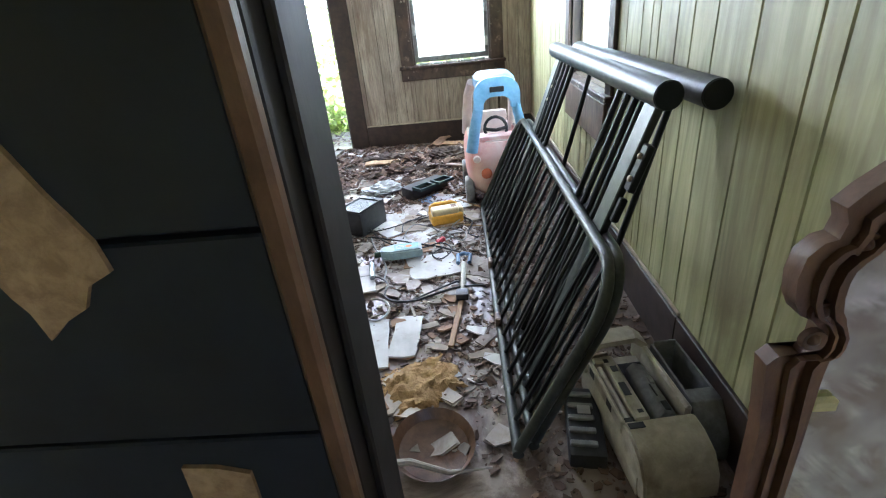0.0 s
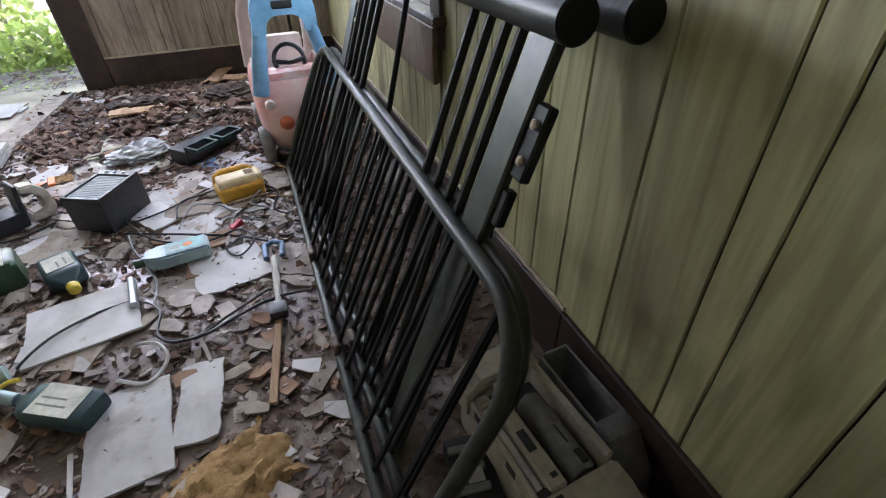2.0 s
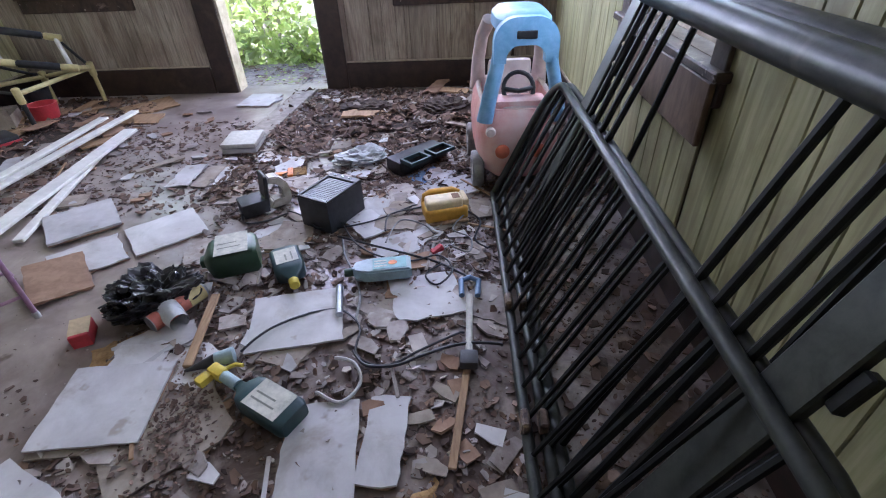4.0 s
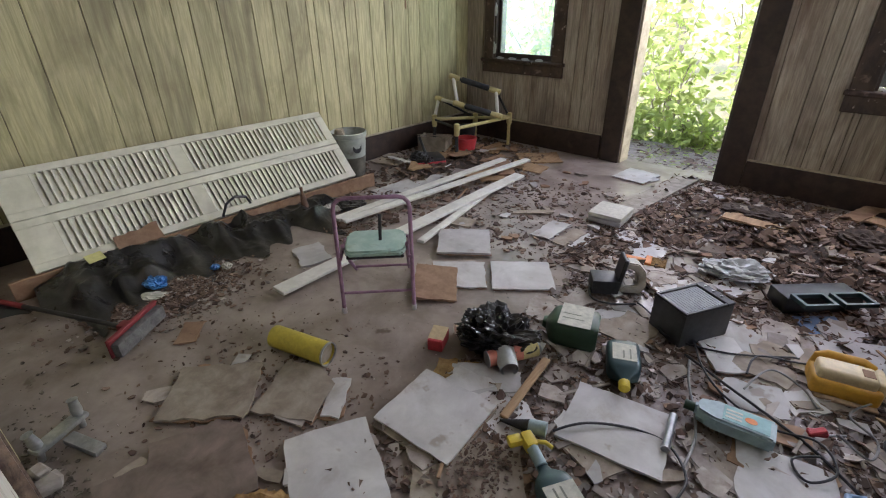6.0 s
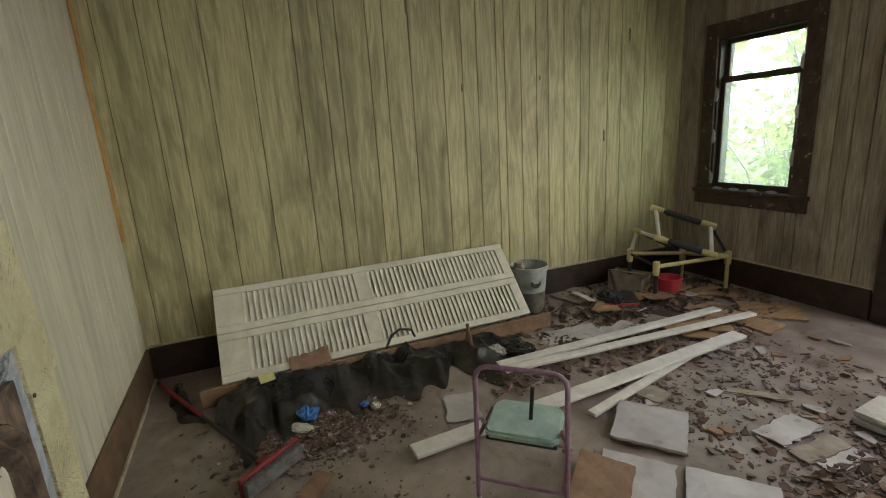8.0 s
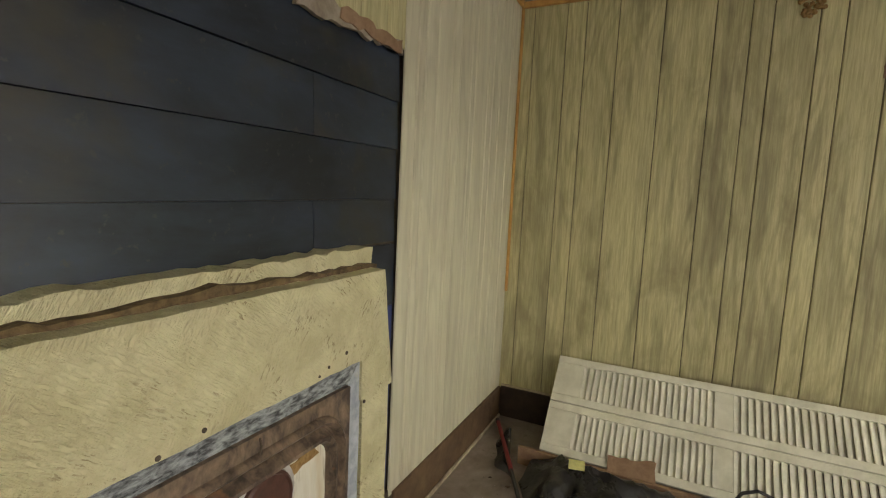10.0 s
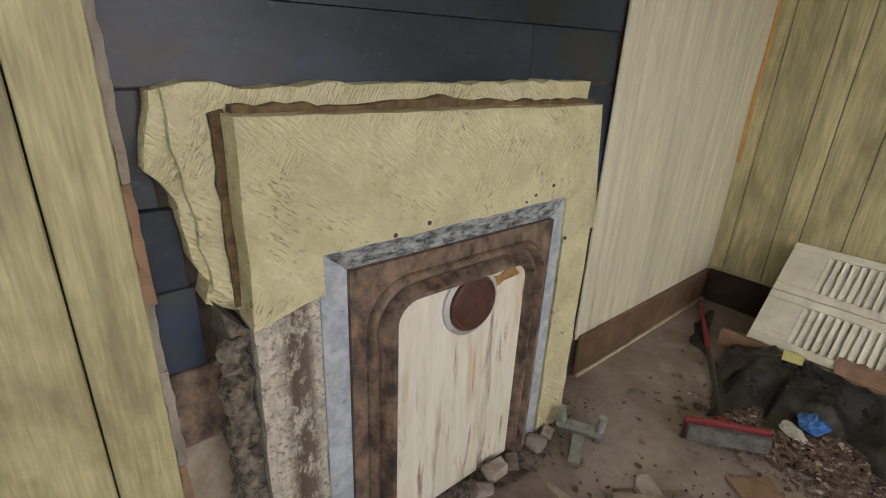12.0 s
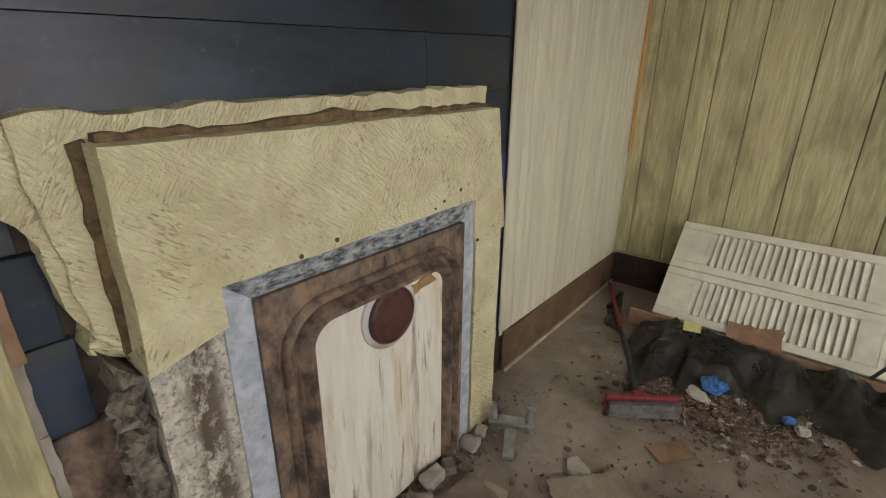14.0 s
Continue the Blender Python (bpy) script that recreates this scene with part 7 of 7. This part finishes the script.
flakes("floor_grit", 900, region(XL + 0.1, -0.9, 0.95, 3.4), 0.002, 0.007, DEBRIS, "fine grit on the bare floor", 8, 0.002)
flakes("floor_grit", 700, region(XL + 0.1, -0.9, 0.95, 3.4), 0.003, 0.012, CRUMBS, "pale grit on the bare floor", 9, 0.002)
flakes("leaf_litter", 2200, region(0.42, 1.0, 0.95, 3.3), 0.006, 0.055, DEBRIS, "litter along the side wall", 10)
flakes("leaf_litter", 1100, blob(-1.40, 1.62, 0.26, 0.2), 0.005, 0.03, DEBRIS, "crumbs around broken tiles", 11)
flakes("leaf_litter", 500, blob(-0.62, 1.92, 0.07, 0.09), 0.006, 0.022, DEBRIS, "leaf crumbs on a tan tile", 12, 0.022)
flakes("plaster_litter", 420, region(-1.2, 0.6, 3.3, 5.1), 0.015, 0.07, CRUMBS, "pale plaster scraps on leaf litter", 13, 0.014, 0.8)
flakes("leaf_litter", 700, blob(-1.3, 1.0, 0.35, 0.06), 0.006, 0.03, STONE, "stone crumbs along the hearth", 14)
rs = random.Random(31)
shards = []
for i in range(6):
    w = rs.uniform(0.05, 0.11)
    shards.append(slab("plaster_shard", 0, 0, w, w * rs.uniform(0.4, 0.9), 0, (CHIP, TANBOARD, CARD, CHIP, PALE, CHIP)[i], "small broken plaster shard on the floor", "shard", 0.004, 0.008, 0.004, 0.045, group="plaster shards", cut=rs.uniform(0.35, 0.65)))
for i in range(6):
    shards[i].matrix_basis = pose(-0.3 + 0.13 * i, 2.1 + 0.2 * i, 0.012, 2, 3, 50 * i)
for i in range(210):
    if i < 90 or i > 190:
        x, y = rs.uniform(-0.95, 0.38), rs.uniform(1.25, 3.5)
    elif i < 180:
        x, y = rs.uniform(-2.2, 0.9), rs.uniform(3.2, 5.1)
    else:
        x, y = rs.uniform(-1.9, -0.9), rs.uniform(1.1, 1.95)
    copy_thing(shards[i % 6], pose(x, y, 0.008 + 0.8 * max(0, mound(x, y)), rs.gauss(0, 4), rs.gauss(0, 4), rs.uniform(0, 360)))

# ---- outside ----
bm = bmesh.new()
bmesh.ops.create_grid(bm, x_segments=80, y_segments=80, size=60)
for v in bm.verts:
    d = max(0.0, (v.co - Vector((0, 2, 0))).length - 9)
    v.co.z = -0.22 + 0.05 * noise.noise(v.co * 0.6) + 0.02 * d
    if -5 < v.co.x < 4 and -5 < v.co.y < 6.2:
        v.co.z = -0.24
setting("ground", bm, GROUND, "overgrown forest ground around the house")


def leaf_cloud(count, pick, size, r):
    """Many small bent leaves, joined."""
    verts, faces = [], []
    for _ in range(count):
        c, out = pick()
        s = size * r.uniform(0.6, 1.4)
        d = Vector((r.gauss(0, 1), r.gauss(0, 1), r.gauss(-0.3, 0.5))).normalized()
        w = d.cross(Vector((r.gauss(0, 1), r.gauss(0, 1), r.gauss(0, 1)))).normalized() * s * 0.32
        n = d.cross(w).normalized() * s * 0.12
        k = len(verts)
        verts += [c, c + d * s * 0.45 + w + n, c + d * s, c + d * s * 0.45 - w + n]
        faces += [(k, k + 1, k + 2), (k, k + 2, k + 3)]
    me = bpy.data.meshes.new("leaves")
    me.from_pydata([tuple(v) for v in verts], [], faces)
    me.materials.append(LEAF)
    return me


def bush(x, y, h, w, count, seed, size=0.15):
    r = random.Random(seed)
    ob = thing("bush", x, y, -0.2, 0, "sunlit green leafy undergrowth outside the house", "bush", "undergrowth")
    bm = bmesh.new()
    tips = []
    for i in range(9):
        a, lean_out = r.uniform(0, math.tau), r.uniform(0.2, 1.0)
        top = Vector((math.cos(a) * w * lean_out, math.sin(a) * w * lean_out, h * r.uniform(0.6, 1.0)))
        mid = top * 0.5 + Vector((0, 0, h * 0.15))
        tube([Vector((math.cos(a) * 0.05, math.sin(a) * 0.05, 0)), mid, top], [0.012, 0.008, 0.003], 5, bm)
        tips.append((mid, top))
    part("stem", bm, BARK, ob)

    def pick():
        mid, top = r.choice(tips)
        k = r.uniform(-0.7, 1.05)
        c = mid.lerp(top, k) if k > 0 else mid * (1 + k)
        c = c + Vector((r.gauss(0, 0.16), r.gauss(0, 0.16), r.gauss(0, 0.14)))
        c.z = max(c.z, 0.02)
        return c, top
    lv = new("leaves", leaf_cloud(count, pick, size, r))
    lv.parent = ob
    return ob


def tree(x, y, h, seed):
    r = random.Random(seed)
    ob = thing("tree", x, y, 0.0, 0, "slender tree with a loose sunlit green crown", "tree", "trees behind the house front")
    bm = tube([(0, 0, -0.5), (0.08, 0.05, h * 0.4), (-0.05, 0.1, h * 0.75), (0.1, 0.0, h)], [0.16, 0.12, 0.08, 0.02], 8)
    limbs = []
    for i in range(11):
        z = h * r.uniform(0.22, 0.9)
        a = r.uniform(0, math.tau)
        L = r.uniform(0.9, 2.0)
        tip = Vector((math.cos(a) * L, math.sin(a) * L, z + r.uniform(0.2, 0.9)))
        tube([(0, 0.05, z), tip * 0.5 + Vector((0, 0, z * 0.5 + 0.1)), tip], [0.05, 0.03, 0.008], 5, bm)
        limbs.append((Vector((0, 0, z)), tip))
    part("trunk", bm, BARK, ob)

    def pick():
        a, b = r.choice(limbs)
        c = a.lerp(b, r.uniform(0.35, 1.1)) + Vector((r.gauss(0, 0.36), r.gauss(0, 0.36), r.gauss(0, 0.36)))
        return c, b
    lv = new("crown", leaf_cloud(300, pick, 0.30, r))
    lv.parent = ob
    return ob


ro = random.Random(5)
for i, (x, y, h, w) in enumerate([(-1.9, 7.0, 1.1, 0.55), (-1.15, 7.7, 1.7, 0.7), (-0.5, 7.1, 1.5, 0.55), (-2.7, 7.6, 1.9, 0.8), (0.3, 7.5, 1.8, 0.7), (-3.6, 7.0, 1.6, 0.7), (-1.6, 9.0, 2.3, 0.9), (-2.9, 9.4, 2.4, 1.0), (-0.2, 9.2, 2.4, 0.9),
                                  (1.2, 8.6, 2.2, 0.9), (-4.4, 8.6, 2.3, 1.0), (-5.6, 8.0, 2.0, 1.0), (2.6, 4.6, 1.9, 0.8), (3.1, 3.2, 2.1, 0.8), (2.9, 2.0, 1.8, 0.8), (2.4, 6.3, 2.0, 0.9), (-1.4, 6.5, 0.45, 0.35), (-0.75, 6.55, 0.4, 0.3), (-2.2, 6.4, 0.5, 0.35)]):
    bush(x, y, h, w, 400, 100 + i, 0.115)
for i, (x, y, h) in enumerate([(-6.5, 12.0, 7.5), (-3.8, 12.6, 8.5), (-1.2, 13.2, 8), (1.4, 12.4, 8.5), (4.0, 11.8, 7.5), (-2.4, 16, 9.5), (0.6, 16.5, 9.5), (-5.2, 16.4, 9), (5.8, 7.5, 8), (6.0, 3.5, 8), (5.6, 0.5, 7.5), (-8.5, 9.5, 8), (3.2, 15.8, 9)]):
    tree(x, y, h, 300 + i)

porch = setting("porch_floor", box(-3.6, 1.2, YF + 0.161, 6.25, -0.16, -0.045), BACKING, "weathered porch floor outside the doorway")
for k in range(12):
    part("plank", box(-3.55 + k * 0.395, -3.16 + k * 0.395 - 0.006, YF + 0.163, 6.24, -0.044, -0.02, 0.003), BARK, porch)
flakes("porch_litter", 500, lambda r: (r.uniform(-2.3, -0.4), r.uniform(5.45, 6.2), -0.02), 0.01, 0.06, LEAF, "green weeds and leaves on the porch", 50, 0.01, 1.2)

flakes("porch_litter", 600, lambda r: (r.uniform(-2.3, -0.4), r.uniform(5.43, 6.2), -0.02), 0.01, 0.08, DEBRIS, "dry brown leaves and twigs on the porch", 51, 0.01, 1.0)
# glowing backdrop sheet for the bright distance beyond the trees; it also lights the room
GLOWSHEET = bpy.data.materials.new("glowing_backdrop")
GLOWSHEET.use_nodes = True
_h = GLOWSHEET.node_tree
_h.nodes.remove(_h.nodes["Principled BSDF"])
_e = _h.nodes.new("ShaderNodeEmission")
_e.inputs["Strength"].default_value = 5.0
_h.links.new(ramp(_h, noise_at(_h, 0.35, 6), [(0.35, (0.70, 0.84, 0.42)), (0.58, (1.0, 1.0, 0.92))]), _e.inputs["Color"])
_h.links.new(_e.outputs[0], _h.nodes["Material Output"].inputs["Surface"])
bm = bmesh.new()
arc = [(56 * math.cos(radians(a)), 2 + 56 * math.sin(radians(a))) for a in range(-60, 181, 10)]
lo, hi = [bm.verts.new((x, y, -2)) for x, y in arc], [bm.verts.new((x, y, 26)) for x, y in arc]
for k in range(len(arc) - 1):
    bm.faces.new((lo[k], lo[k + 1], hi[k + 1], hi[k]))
setting("backdrop", bm, GLOWSHEET, "glowing sheet in place of the bright distance behind the trees")

# ---- boards of the walls ----
panelling(wall_left, on_left, YB, YF, known=(0.80, 0.89, 1.10, 1.22, 1.41, 1.66, 1.92, 2.09, 2.19, 2.39, 2.50, 2.68, 2.92, 3.07, 3.19, 3.35, 3.42, 3.56, 3.70, 3.81, 3.96, 4.12, 4.21, 4.40, 4.54))
SIDE = (-WIN_S[1] - 0.05, -WIN_S[0] + 0.05, WIN_S[2] - 0.1, WIN_S[3] + 0.05)
panelling(wall_right, on_right, -YF, -2.08, [SIDE], material=SIDEPANEL)
panelling(wall_right, on_right, -2.08, -0.875, known=(-2.08, -1.93, -1.82, -1.68, -1.48, -1.27, -1.19, -1.0, -0.875), material=SIDEPANEL)
panelling(wall_front, on_front, XL, XR, [(WIN_L[0] - 0.05, WIN_L[1] + 0.05, WIN_L[2] - 0.06, WIN_L[3] + 0.05), (DOOR[0] - 0.05, DOOR[1] + 0.05, 0, 2.1), (WIN_R[0] - 0.05, WIN_R[1] + 0.05, WIN_R[2] - 0.06, WIN_R[3] + 0.05)], material=FRONTPANEL)
panelling(wall_back, on_back, 2.025, -XL, known=(2.025, 2.13, 2.20, 2.31, 2.46, 2.55, 2.69, 2.75, 2.93, 3.01, 3.13, 3.30, 3.47), material=PALEPANEL)
panelling(wall_back, on_back, -0.03, 0.43, z0=0.0, known=(-0.03, 0.12, 0.31, 0.43))
panelling(wall_back, on_back, 0.43, 2.025, z0=2.07)
panelling(wall_back, on_back, -0.93, -0.03, z0=2.14)
